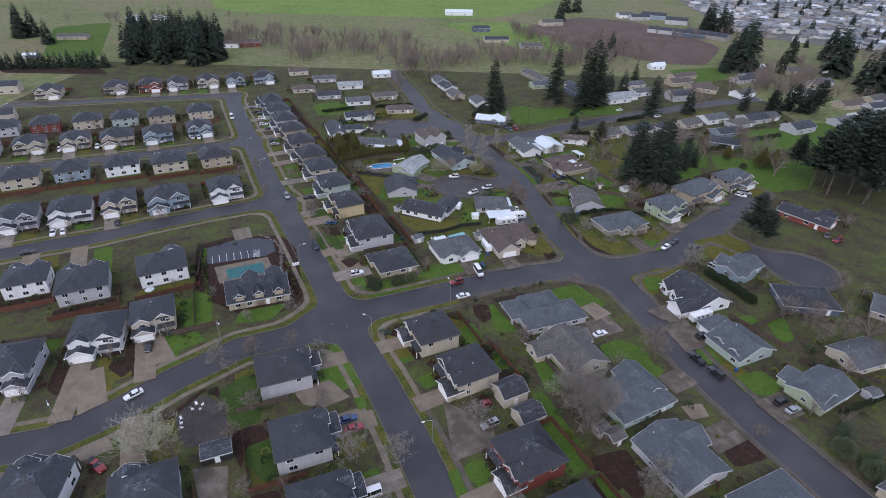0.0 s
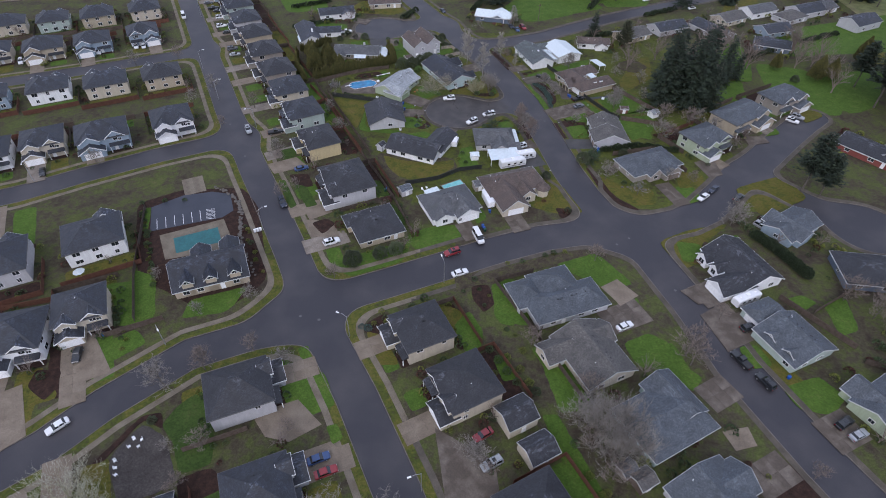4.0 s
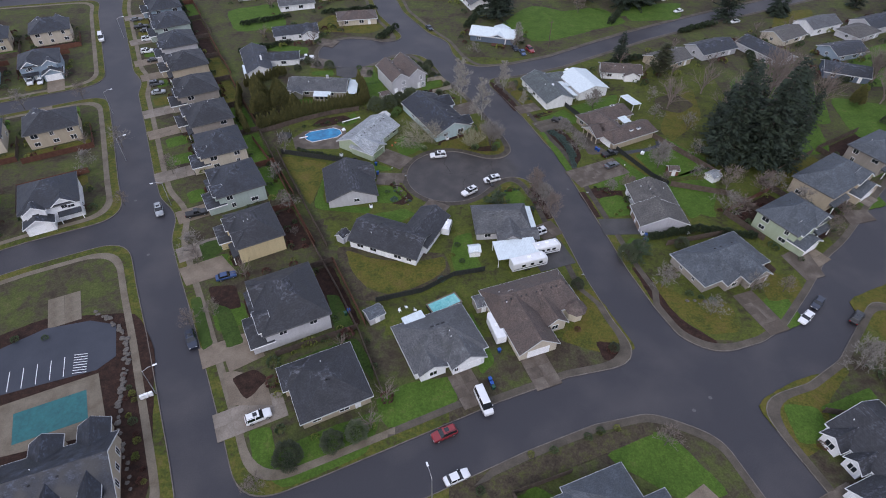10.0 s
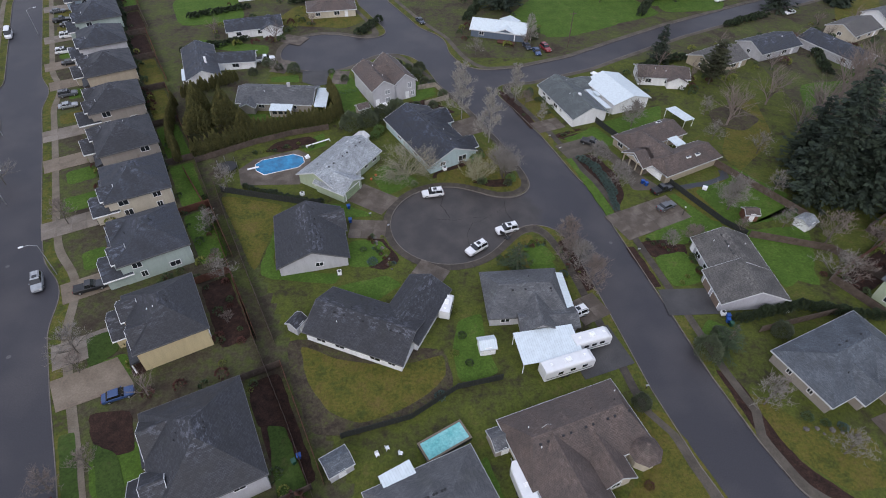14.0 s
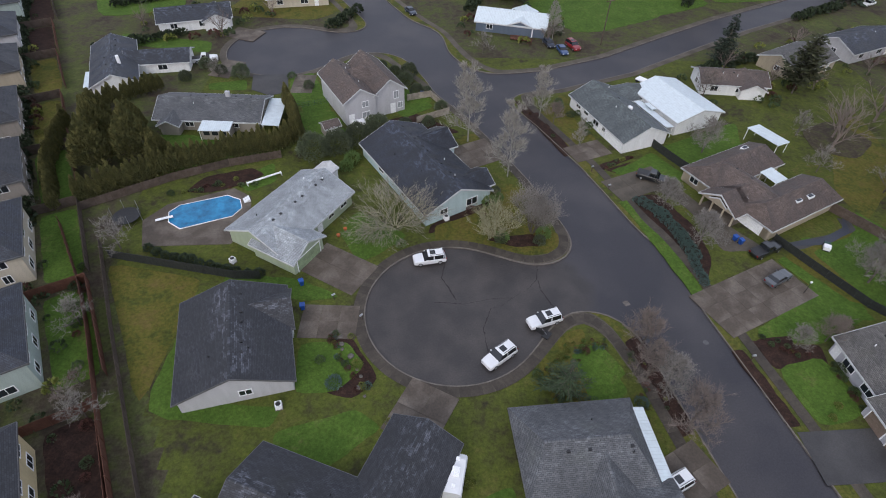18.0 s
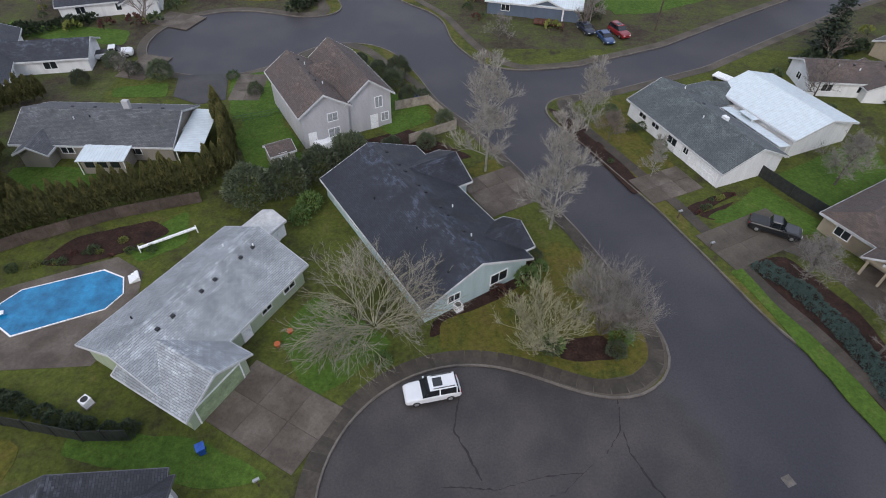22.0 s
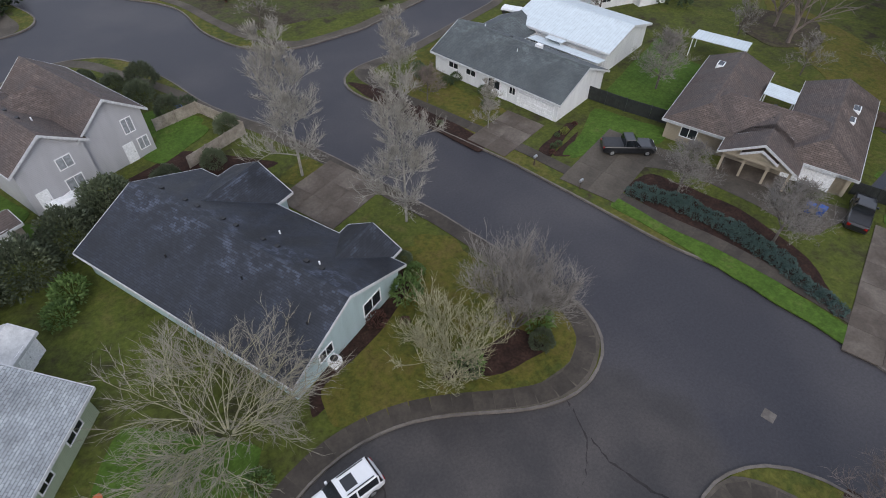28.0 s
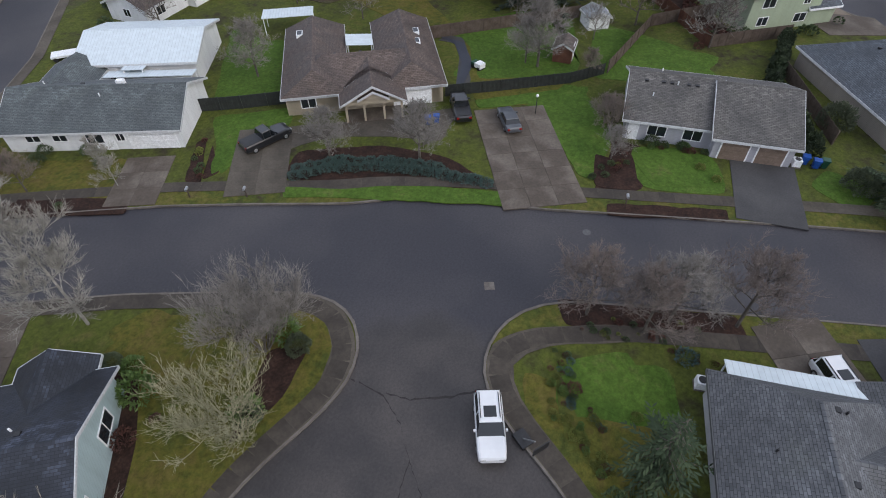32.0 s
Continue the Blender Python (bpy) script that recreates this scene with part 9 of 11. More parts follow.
wire_ = thing("wire_fence", pose(-27.9, 45.8, LOT_Z, 0, 0, 21.5), "low green wire fence between two lawns", "fence")
for i in range(6):
    Geo().box(i * 1.3 - 0.025, -0.025, 0, i * 1.3 + 0.025, 0.025, 1.05).put("post", M_MESHGREEN, wire_)
for z_ in (0.15, 0.55, 0.98):
    Geo().box(0, -0.015, z_, 6.5, 0.015, z_ + 0.04).put("rail", M_MESHGREEN, wire_)
# frontages of the west street and the gardens behind them
for nm_, kind_, up_, lb_, plots in (
        ("lawn", M_DEEPLAWN, 0.050, "deep green mown lawn along the west street", ([(-55.7, -54.4), (-53.6, -53.7), (-46.8, -66.6), (-48.4, -68.4)], [(-50.4, -55.4), (-46.0, -57.0), (-40.4, -66.2), (-43.8, -67.8)], [(-59.7, -36.9), (-54.8, -34.5), (-52.9, -39.3), (-56.3, -43.0)], [(-59.4, -141.4), (-57.6, -136.6), (-53.6, -132.6), (-49.6, -138.6), (-47.2, -144.2), (-46.0, -149.6), (-51.8, -151.8), (-55.6, -145.0)], [(-47.3, -157.4), (-43.1, -153.4), (-35.1, -162.4), (-39.1, -166.3), (-45.6, -162.0)], [(-25.4, -52.6), (-22.6, -52.8), (-17.2, -63.0), (-21.6, -63.6)], [(-29.0, -69.9), (-17.2, -64.2), (-13.2, -70.6), (-12.4, -75.4), (-18.6, -67.4), (-25.6, -71.0)])),
        ("flower_bed", M_BARK, 0.084, "dark red-brown bark bed beside a house", ([(-40.7, -74.9), (-36.6, -72.6), (-33.3, -74.8), (-36.4, -79.9)], [(-51.9, -152.8), (-45.7, -150.1), (-41.5, -153.9), (-46.8, -157.0), (-45.9, -163.2), (-49.4, -158.4)], [(-92.9, -133.2), (-93.3, -128.7), (-87.5, -128.5), (-86.0, -133.0), (-87.2, -136.6)], [(-70.0, -150.4), (-64.4, -139.4), (-60.4, -138.4), (-58.6, -142.4), (-63.6, -140.2), (-68.0, -149.8)])),
        ("flower_bed", M_BARK, 0.048, "dark bark bed with bare shrubs before a house", ([(-53.0, -50.8), (-46.6, -50.0), (-43.6, -56.6), (-46.2, -57.4), (-50.2, -55.6)], [(-29.4, -47.6), (-25.6, -46.4), (-23.0, -51.8), (-26.6, -53.0)])),
        ("driveway", M_TAN, 0.078, "tan concrete driveway on the west street", ([(-44.5, -68.4), (-38.1, -65.4), (-35.3, -69.4), (-41.4, -73.5)], [(-42.7, -73.6), (-40.6, -73.2), (-33.9, -74.5), (-31.2, -80.7), (-39.3, -80.8)], [(-61.5, -45.3), (-52.7, -40.5), (-47.9, -45.6), (-57.9, -50.6)])),
        ("flower_bed", M_BARK, 0.054, "red-brown bark bed between a fence and the pool", ([(-41.6, 18.4), (-39.6, 22.6), (-32.0, 25.4), (-29.4, 23.5), (-32.1, 20.9), (-37.3, 18.4)],)),
        ("driveway", M_ASPHALT2, 0.080, "dark damp driveway on the north court", ([(-39.6, 59.6), (-32.1, 60.2), (-30.6, 52.2), (-34.2, 50.8), (-38.5, 53.1)],)),
        ("lawn", M_LAWN, 0.054, "green front lawn behind a bare tree", ([(-48.1, 55.4), (-40.4, 57.4), (-39.4, 52.8), (-47.4, 52.8)],)),
        ("gravel_yard", M_GRAVEL, 0.074, "fenced yard of dark brown gravel", ([(-67.2, -149.3), (-63.5, -141.1), (-57.4, -144.0), (-51.9, -153.0), (-54.1, -155.3), (-61.0, -158.4)],)),
        ("lawn", M_LAWN, 0.052, "green lawn under the far gardens' trees", ([(108.0, 22.0), (124.0, 26.0), (120.0, 8.0), (108.0, 6.0)], [(118.0, 4.0), (136.0, 14.0), (134.0, -2.0), (120.0, -6.0)])),
        ("flower_bed", M_LITTER, 0.052, "russet leaf litter under a bare tree", ([(74.0, 40.0), (82.0, 44.0), (87.0, 36.0), (80.0, 30.0), (73.0, 33.0)],))):
    for ring_ in plots:
        patch(nm_, ring_, kind_, up_, lb_)
# cracks in the court's old asphalt, filled with dark grit
M_CRACK = mat("dark_crack_grit", (0.031, 0.027, 0.026), (0.041, 0.036, 0.034), 2.0, rough=0.9)
crack_rnd = random.Random(19)
for line_ in ([(15.2, 1.2), (14.8, -0.9), (13.2, -2.8), (11.0, -4.3), (7.7, -4.6), (4.1, -5.5), (-0.5, -5.2)], [(15.0, -1.0), (15.1, -2.8), (16.2, -5.4), (17.6, -7.6)], [(11.0, -4.3), (9.3, -5.8), (7.7, -6.2)], [(15.4, 3.0), (15.2, 1.2)], [(7.7, -6.2), (6.4, -9.8), (6.8, -14.0)], [(3.0, -4.8), (1.0, -0.6), (1.6, 2.8)]):
    fine_ = []
    for (x0, y0), (x1, y1) in zip(line_[:-1], line_[1:]):
        n = max(2, int(math.hypot(x1 - x0, y1 - y0) / 0.35))
        fine_ += [(x0 + (x1 - x0) * i / n + crack_rnd.uniform(-0.07, 0.07), y0 + (y1 - y0) * i / n + crack_rnd.uniform(-0.07, 0.07)) for i in range(n)]
    wide = [crack_rnd.uniform(0.02, 0.10) for _ in fine_]
    k = len(fine_)
    vs_ = [(x - w_, y - w_ * 0.6, 0.004) for (x, y), w_ in zip(fine_, wide)] + [(x + w_, y + w_ * 0.6, 0.004) for (x, y), w_ in zip(fine_, wide)]
    tagged(link("road_crack", vs_, [[i, i + 1, k + i + 1, k + i] for i in range(k - 1)], M_CRACK), "dark crack in the old asphalt of the court", "crack", kind="structure")

for nm_, kind_, up_, lb_, plots in (
        ("lawn", M_LAWN, 0.034, "green side lawn beside a house", ([(-20.1, -163.7), (-15.7, -160.9), (-13.1, -165.0), (-18.4, -166.9)], [(-24.5, -140.5), (-22.3, -139.8), (-20.4, -143.1), (-22.4, -144.6)], [(21.0, -118.5), (25.7, -116.9), (30.7, -126.0), (25.6, -128.2)], [(32.5, -159.7), (35.3, -159.6), (41.6, -170.7), (37.5, -172.0)],
                                                                  [(4.4, -159.2), (6.9, -157.7), (10.8, -165.7), (8.4, -168.2)], [(0.4, -161.9), (2.4, -160.1), (6.1, -169.1), (3.8, -170.7)], [(11.7, -121.7), (15.3, -120.1), (16.9, -127.3), (13.9, -128.1)])),
        ("flower_bed", M_BARK, 0.034, "red-brown bark bed behind a house", ([(-42.5, -170.3), (-36.3, -167.6), (-32.3, -173.7), (-40.2, -175.1)], [(37.0, -155.1), (42.4, -153.0), (45.5, -160.9), (42.1, -168.4), (38.7, -162.9)], [(-93.6, -121.1), (-90.9, -120.3), (-81.8, -131.8), (-84.3, -135.7), (-90.6, -129.1)])),
        ("flower_bed", M_LITTER, 0.034, "long bed of brown ground cover behind the pavement", ([(2.9, -97.4), (19.6, -89.8), (39.0, -83.0), (40.6, -85.4), (25.2, -91.6), (2.9, -100.6)],)),
        ("driveway", M_TAN, 0.076, "tan concrete driveway", ([(-86.3, -160.3), (-80.6, -155.4), (-77.0, -159.0), (-82.4, -162.8)], [(60.1, -138.9), (66.0, -137.6), (66.4, -141.9), (61.5, -143.2)])),
        ("driveway", M_DRIVEOLD, 0.076, "stained grey concrete yard", ([(-56.8, -163.5), (-49.2, -162.3), (-46.3, -170.4), (-52.4, -170.7)],))):
    for ring_ in plots:
        patch(nm_, ring_, kind_, up_, lb_)


# ---- fences ----
def fence_run(pts, material, h=1.8, label="weathered board fence between gardens", near=False, rail=None):
    """A board fence along a polyline; near the camera's way each bay and post is a part."""
    par = thing("fence", pose(0, 0, LOT_Z), label, "fence", "garden fences") if near else None
    for (x0, y0), (x1, y1) in zip(pts[:-1], pts[1:]):
        d = math.hypot(x1 - x0, y1 - y0)
        n = max(1, round(d / 2.4))
        w = d / n
        at = pose(x0, y0, LOT_Z, 0, 0, math.degrees(math.atan2(y1 - y0, x1 - x0)))
        if not near:
            front, back = [], []
            for i in range(n):
                front += [(i * w, -0.05), (i * w + 0.1, -0.05)]
                back += [(i * w, 0.09), (i * w + 0.1, 0.09)]
                for j in range(4):
                    off = 0.02 * (j % 2)
                    xs = [(i * w + 0.1 + (w - 0.1) * (j + k_) / 4) for k_ in (0.02, 0.98)]
                    front += [(x_, off) for x_ in xs]
                    back += [(x_, off + 0.03) for x_ in xs]
            ring_f = front + back[::-1]
            run = Geo().loft([[at @ Vector((x_, y_, z_)) for x_, y_ in ring_f] for z_ in (-0.05, h)])
            tagged(run.put("fence", material), label, "fence", "garden fences")
            continue
        for i in range(n):
            m = pose(x0 + (x1 - x0) * i / n, y0 + (y1 - y0) * i / n, 0, 0, 0, math.degrees(math.atan2(y1 - y0, x1 - x0)))
            Geo().box(-0.05, -0.06, -0.1, 0.05, 0.06, h + 0.08, m).put("post", material, par)
            front = []
            for j in range(8):
                off = 0.02 * ((i * 8 + j) % 2)
                front += [(0.05 + (w - 0.1) * (j + 0.04) / 8, off), (0.05 + (w - 0.1) * (j + 0.96) / 8, off)]
            ring_f = front + [(x_, y_ + 0.03) for x_, y_ in reversed(front)]
            Geo().loft([[m @ Vector((x_, y_, z_)) for x_, y_ in ring_f] for z_ in (0.04, h)]).put("panel", material, par)


fence_run([(-58, 10), (-48.9, -3.4), (-44.3, -11.5), (-37.6, -24.4), (-30.5, -38)], M_REDFENCE, 1.8, "red-brown cedar fence behind the gardens", True)
fence_run([(-50, 5.6), (-42.7, -8.9), (-34.5, -24.4), (-27.5, -37.5)], M_FENCE, 1.7, "grey weathered fence along a lawn", True)
fence_run([(-30.5, -38), (-22.6, -52), (-16.4, -64), (-10.4, -78)], M_FENCE, 1.8, "long weathered fence behind the houses", True)
fence_run([(-47.5, 2.9), (-37.9, 0.9), (-28.6, -1.1), (-24.8, -1.1)], M_DARKFENCE, 1.7, "dark fence between two back lawns", True)
fence_run([(41.5, 33.9), (43.7, 29.4), (46.6, 24.4)], M_DARKFENCE, 1.7, "black slatted fence beside a lawn", True)
fence_run([(53.6, 7.6), (56.8, 1.6), (61.1, -6.0), (64.7, -9.7)], M_DARKFENCE, 1.5, "black slatted fence behind a drive", True)
TANFENCE = mat("pale_cedar_boards", (0.30, 0.26, 0.21), (0.36, 0.32, 0.27), 1.2, rough=0.85, bump=0.3)
fence_run([(-5.4, 49.4), (-0.6, 51.2), (3.2, 44.6), (-3.4, 40.8)], TANFENCE, 1.5, "pale cedar fence round a small lawn", True)
fence_run([(-56.5, 13.6), (-44.4, 21.6), (-36.0, 25.8), (-27.4, 28.6)], M_FENCE, 1.6, "weathered fence in front of a conifer hedge", True)
fence_run([(-14.0, -54.6), (-3.6, -51.4), (3.6, -46.2), (11.0, -44.4)], M_DARKFENCE, 1.6, "dark board fence behind a back lawn")
for pts in ([(-17, -62), (-33, -69.5)], [(13.2, -97), (22.4, -114), (33, -136)], [(13.2, -97), (24, -93)], [(-70, -113), (-82, -119)], [(-84, -98), (-77, -114)], [(-92.5, -70), (-84, -98)], [(30, -100), (22, -118)], [(74, -80.5), (88, -83)], [(65, -10), (80, -14), (88, -24)], [(80, -4), (66, 16)], [(57, -34.6), (74, -30)], [(76, -34), (80, -44)], [(95, -105), (110, -96)], [(100, -120), (118, -128)], [(88, -100), (100, -116)]):
    fence_run(pts, M_FENCE)
for a_, b_ in FENCES:
    if min(inside_kerb(*a_), inside_kerb(*b_)) > 3.6:
        fence_run([a_, b_], drive_rnd.choice((M_FENCE, M_REDFENCE)))

# ---- pools, sheds, patio roofs ----
WATER = mat("pool_water", (0.008, 0.16, 0.34), (0.014, 0.21, 0.42), 0.5, rough=0.06, spec=0.5)
TEAL = mat("teal_pool_cover", (0.02, 0.13, 0.14), (0.025, 0.16, 0.165), 0.4, rough=0.6)
TURQ = mat("turquoise_pool_water", (0.12, 0.40, 0.40), (0.22, 0.50, 0.50), 0.5, rough=0.15)
BLUEBIN = mat("blue_plastic", (0.012, 0.07, 0.33), (0.018, 0.09, 0.38), 2, rough=0.45)
ORANGE = mat("orange_clay", (0.45, 0.11, 0.03), (0.38, 0.09, 0.03), 3, rough=0.7)
ring_o = [(-41.9, 10.8), (-42.6, 13.2), (-41.4, 15.0), (-34.4, 17.7), (-32.0, 16.6), (-31.2, 14.4), (-32.2, 12.4), (-39.6, 9.2)]
pool = thing("swimming_pool", pose(0, 0, 0), "blue in-ground pool with a white rim", "pool")
mid = (sum(p[0] for p in ring_o) / 8, sum(p[1] for p in ring_o) / 8)
inner = [(mid[0] + (x - mid[0]) * 0.982, mid[1] + (y - mid[1]) * 0.965) for x, y in ring_o]
cop = Geo()
cop.v = [(x, y, LOT_Z + 0.12) for x, y in ring_o] + [(x, y, LOT_Z + 0.12) for x, y in inner] + [(x, y, LOT_Z - 0.02) for x, y in ring_o] + [(x, y, LOT_Z - 0.02) for x, y in inner]
for i in range(8):
    j = (i + 1) % 8
    cop.f += [[i, 8 + i, 8 + j, j], [j, 16 + j, 16 + i, i], [8 + i, 24 + i, 24 + j, 8 + j]]
cop.put("coping", M_WHITE, pool)
Geo().prism(list(reversed(inner)), LOT_Z + 0.02, LOT_Z + 0.07).put("water", WATER, pool)
Geo().box(-1.3, -0.25, 0.35, 1.3, 0.25, 0.42, pose(-42.6, 11.4, LOT_Z, 0, 0, 24)).put("diving_board", M_WHITE, pool)
steps = Geo()
for i in range(3):
    steps.box(i * 0.35, -0.6, 0, i * 0.35 + 0.33, 0.6, 0.16 + 0.16 * i, pose(-31.4, 16.2, LOT_Z, 0, 0, 28))
steps.put("pool_steps", M_WHITE, pool)
cp = thing("club_pool", pose(0, 0, 0), "rectangular pool under a teal cover beside the club house", "pool")
Geo().prism([(-75.9, -89.4), (-64.7, -84.1), (-67.9, -77.9), (-79.0, -83.3)], LOT_Z + 0.06, LOT_Z + 0.10).put("pool_cover", TEAL, cp)
patch("pool_deck", [(-83.5, -82.2), (-67.3, -74.1), (-60.0, -86.5), (-78.0, -92.0)], M_WALK, 0.05, "pale concrete deck round the club pool", "pool deck")
patch("car_park", [(-86.9, -80.6), (-91.0, -69.6), (-83.5, -63.4), (-75.0, -61.0), (-69.0, -62.0), (-65.6, -70.0), (-68.0, -73.4)], M_LOT, 0.05, "dark blue-grey car park with white bay lines", "car park")
drive(-80.0, -62.0, 117, 6.5, 9.0, M_WALK, 3, "concrete car park entrance", lift=0.07)
lines = thing("bay_markings", pose(0, 0, LOT_Z + 0.085), "white painted parking bay lines", "road marking")
for i in range(7):
    p0 = Vector((-85.2 + 2.28 * i, -79.6 + 0.9 * i, 0))
    if i != 6:
        Geo().box(0, -0.06, 0, 5.0, 0.06, 0.01, pose(p0.x, p0.y, 0, 0, 0, 113)).put("line", M_WHITE, lines)
for i in range(8):
    Geo().box(0, -0.06, 0, 2.6, 0.06, 0.01, pose(-72.4 - 0.24 * i, -74.3 + 0.62 * i, 0, 0, 0, 10)).put("line", M_WHITE, lines)
ap = thing("pool", pose(1.4, -55.3, LOT_Z, 0, 0, 31), "raised rectangular pool of pale turquoise water", "pool")
Geo().box(-3.7, -1.65, 0, 3.7, 1.65, 0.9).put("pool_wall", M_DARKFENCE, ap)
Geo().box(-3.45, -1.4, 0.9, 3.45, 1.4, 0.93).put("water", TURQ, ap)
for x0_, y0_, x1_, y1_ in ((-3.75, -1.7, 3.75, -1.4), (-3.75, 1.4, 3.75, 1.7), (-3.75, -1.4, -3.45, 1.4), (3.45, -1.4, 3.75, 1.4)):
    Geo().box(x0_, y0_, 0.9, x1_, y1_, 0.99).put("rim", M_WALK, ap)
tramp = thing("trampoline", pose(-48.3, 11.4, LOT_Z), "round trampoline with a dark net", "trampoline")
tg2 = Geo()
tg2.prism([(2.1 * math.cos(i * 0.3927), 2.1 * math.sin(i * 0.3927)) for i in range(16)], 0.8, 0.86).put("mat", M_DARK, tramp)
for i in range(6):
    a = i * 1.0472
    Geo().tube((2.2 * math.cos(a), 2.2 * math.sin(a), 0), (2.2 * math.cos(a), 2.2 * math.sin(a), 2.4), 0.04, 0.04, 6).put("pole", M_METAL, tramp)


def shed(x, y, a, L, W, h, wall, roof, label, rise=0.7):
    ob = thing("garden_shed", pose(x, y, LOT_Z, 0, 0, a), label, "shed", "garden sheds")
    m = block(ob, 0, 0, 0, L, W, h, "gable", rise, wall, roof, over=0.18)
    door(ob, Matrix.Translation((0, 0, -LOT_Z)), 0, W / 2, "s")


def cover_roof(x, y, a, L, W, h, label, drop=0.25, walls=None, rib=True):
    """A pale sheet roof on posts, sloping across its width."""
    ob = thing("patio_roof", pose(x, y, LOT_Z, 0, 0, a), label, "patio roof", "patio roofs")
    g = Geo()
    n = max(2, int(L / 0.6))
    g.loft([[Vector((-L / 2 + L * i / n, -W / 2, h - drop + 0.02 * (i % 2))), Vector((-L / 2 + L * i / n, W / 2, h + 0.02 * (i % 2))), Vector((-L / 2 + L * i / n, W / 2, h + 0.08 + 0.02 * (i % 2))), Vector((-L / 2 + L * i / n, -W / 2, h - drop + 0.08 + 0.02 * (i % 2)))] for i in range(n + 1)])
    g.put("sheet", ROOFS["white"], ob)
    for sx in (-1, 1):
        for sy in (-1, 1):
            Geo().box(sx * (L / 2 - 0.2) - 0.05, sy * (W / 2 - 0.2) - 0.05, 0, sx * (L / 2 - 0.2) + 0.05, sy * (W / 2 - 0.2) + 0.05, h - drop * (0.5 - sy * 0.4)).put("post", M_WHITE, ob)
    if walls:
        Geo().box(-L / 2 + 0.3, -W / 2 + 0.4, 0, L / 2 - 0.3, W / 2 - 0.3, h - drop).put("wall", walls, ob)
        for i in range(3):
            Geo().box(-L / 2 + 0.8 + i * (L - 1.2) / 3, -W / 2 + 0.36, 1.0, -L / 2 + 0.8 + (i + 0.7) * (L - 1.2) / 3, -W / 2 + 0.41, 1.8).put("window", M_GLASS, ob)


shed(15.9, -137.6, 29, 7.2, 6.4, 3.2, WALLS["beige"], ROOFS["charcoal"], "detached beige garage with a dark shingle roof", 1.8)
shed(20.0, -145.2, 29, 6.4, 5.6, 2.8, WALLS["beige"], ROOFS["charcoal"], "small beige outbuilding with a dark shingle roof", 1.5)
shed(48.8, -170.0, 29, 4.2, 3.6, 2.2, WALLS["grey"], ROOFS["grey"], "grey garden shed behind a house", 0.9)
shed(-52.6, -159.4, 24, 6.4, 4.4, 2.2, M_DARKFENCE, ROOFS["slate"], "dark garden pavilion beside a gravel yard", 1.2)
shed(40.2, -150.6, 29, 4.0, 3.6, 2.1, M_FENCE, ROOFS["greybrown"], "weathered wooden shed under bare trees", 0.9)
shed(67.2, -4.0, 0, 2.8, 2.4, 1.9, M_REDFENCE, ROOFS["brown"], "small red-brown garden shed")
shed(78.2, -6.4, 30, 3.2, 3.0, 1.7, M_WHITE, ROOFS["pale"], "small white garden shed")
shed(-13.8, -59.0, 33, 3.6, 3.0, 2.0, WALLS["grey"], ROOFS["blue"], "small grey garden shed by a fence")
shed(9.6, -55.4, 20, 3.0, 3.2, 2.0, WALLS["taupe"], ROOFS["grey"], "small taupe shed beside a house")
shed(-18.8, 22.3, 59, 3.3, 3.0, 2.0, M_WHITE, mat("white_plastic_roof", (0.50, 0.50, 0.49), (0.60, 0.60, 0.59), 0.6, rough=0.5), "small white plastic shed under trees")
shed(-19.6, 36.8, 30, 3.0, 2.6, 2.0, WALLS["taupe"], ROOFS["brown"], "brown-roofed shed in a back garden")
shed(-24.0, -34.2, 60, 2.6, 2.2, 2.0, WALLS["grey"], ROOFS["charcoal"], "small dark shed by the fence")
shed(8.6, -38.5, 10, 2.6, 2.4, 1.8, M_WHITE, ROOFS["white"], "small white storage shed")
shed(112, -133, 20, 3.4, 3.0, 2.0, WALLS["grey"], ROOFS["grey"], "grey shingled garden shed")
shed(37.4, -148.5, 30, 3.2, 3.0, 2.0, WALLS["taupe"], ROOFS["grey"], "grey garden shed under a bare tree")
cover_roof(-40.6, 35.8, 0, 5.8, 4.2, 2.4, "white-roofed garden room", 0.3, WALLS["taupe"])
cover_roof(-30.8, 40.6, 92, 10.0, 3.2, 2.4, "long white patio roof beside a house")
cover_roof(-69.8, 52.4, 110, 7.0, 4.0, 2.4, "white patio roof on posts")
cover_roof(-5.0, -61.6, 30, 4.8, 2.8, 3.1, "white patio roof behind a house")
cover_roof(18.6, -39.4, 11, 10.4, 6.2, 3.0, "large white metal carport roof", 0.3)
cover_roof(43.6, 41.4, 111, 10.5, 1.9, 2.6, "long white roof over a passage")
cover_roof(44.6, 44.0, 111, 2.6, 3.4, 2.9, "white slatted roof over a passage")
cover_roof(58.6, 21.0, 28, 3.0, 3.4, 2.9, "white flat roof in a court")
cover_roof(63.8, 34.4, 118, 7.0, 3.6, 2.5, "white carport roof on posts over a trailer")
cover_roof(23.4, -27.4, 96, 9.0, 1.4, 2.6, "white awning along a house")
gt = thing("covered_cart", pose(47.0, 59.0, LOT_Z, 0, 0, -50), "white flat cart by a fence", "cart")
Geo().box(-1.5, -0.9, 0.5, 1.5, 0.9, 0.75).put("deck", M_WHITE, gt)
for sx in (-1, 1):
    Geo().tube((sx, -0.9, 0.3), (sx, 0.9, 0.3), 0.3, 0.3, 10).put("wheel", M_TYRE, gt)

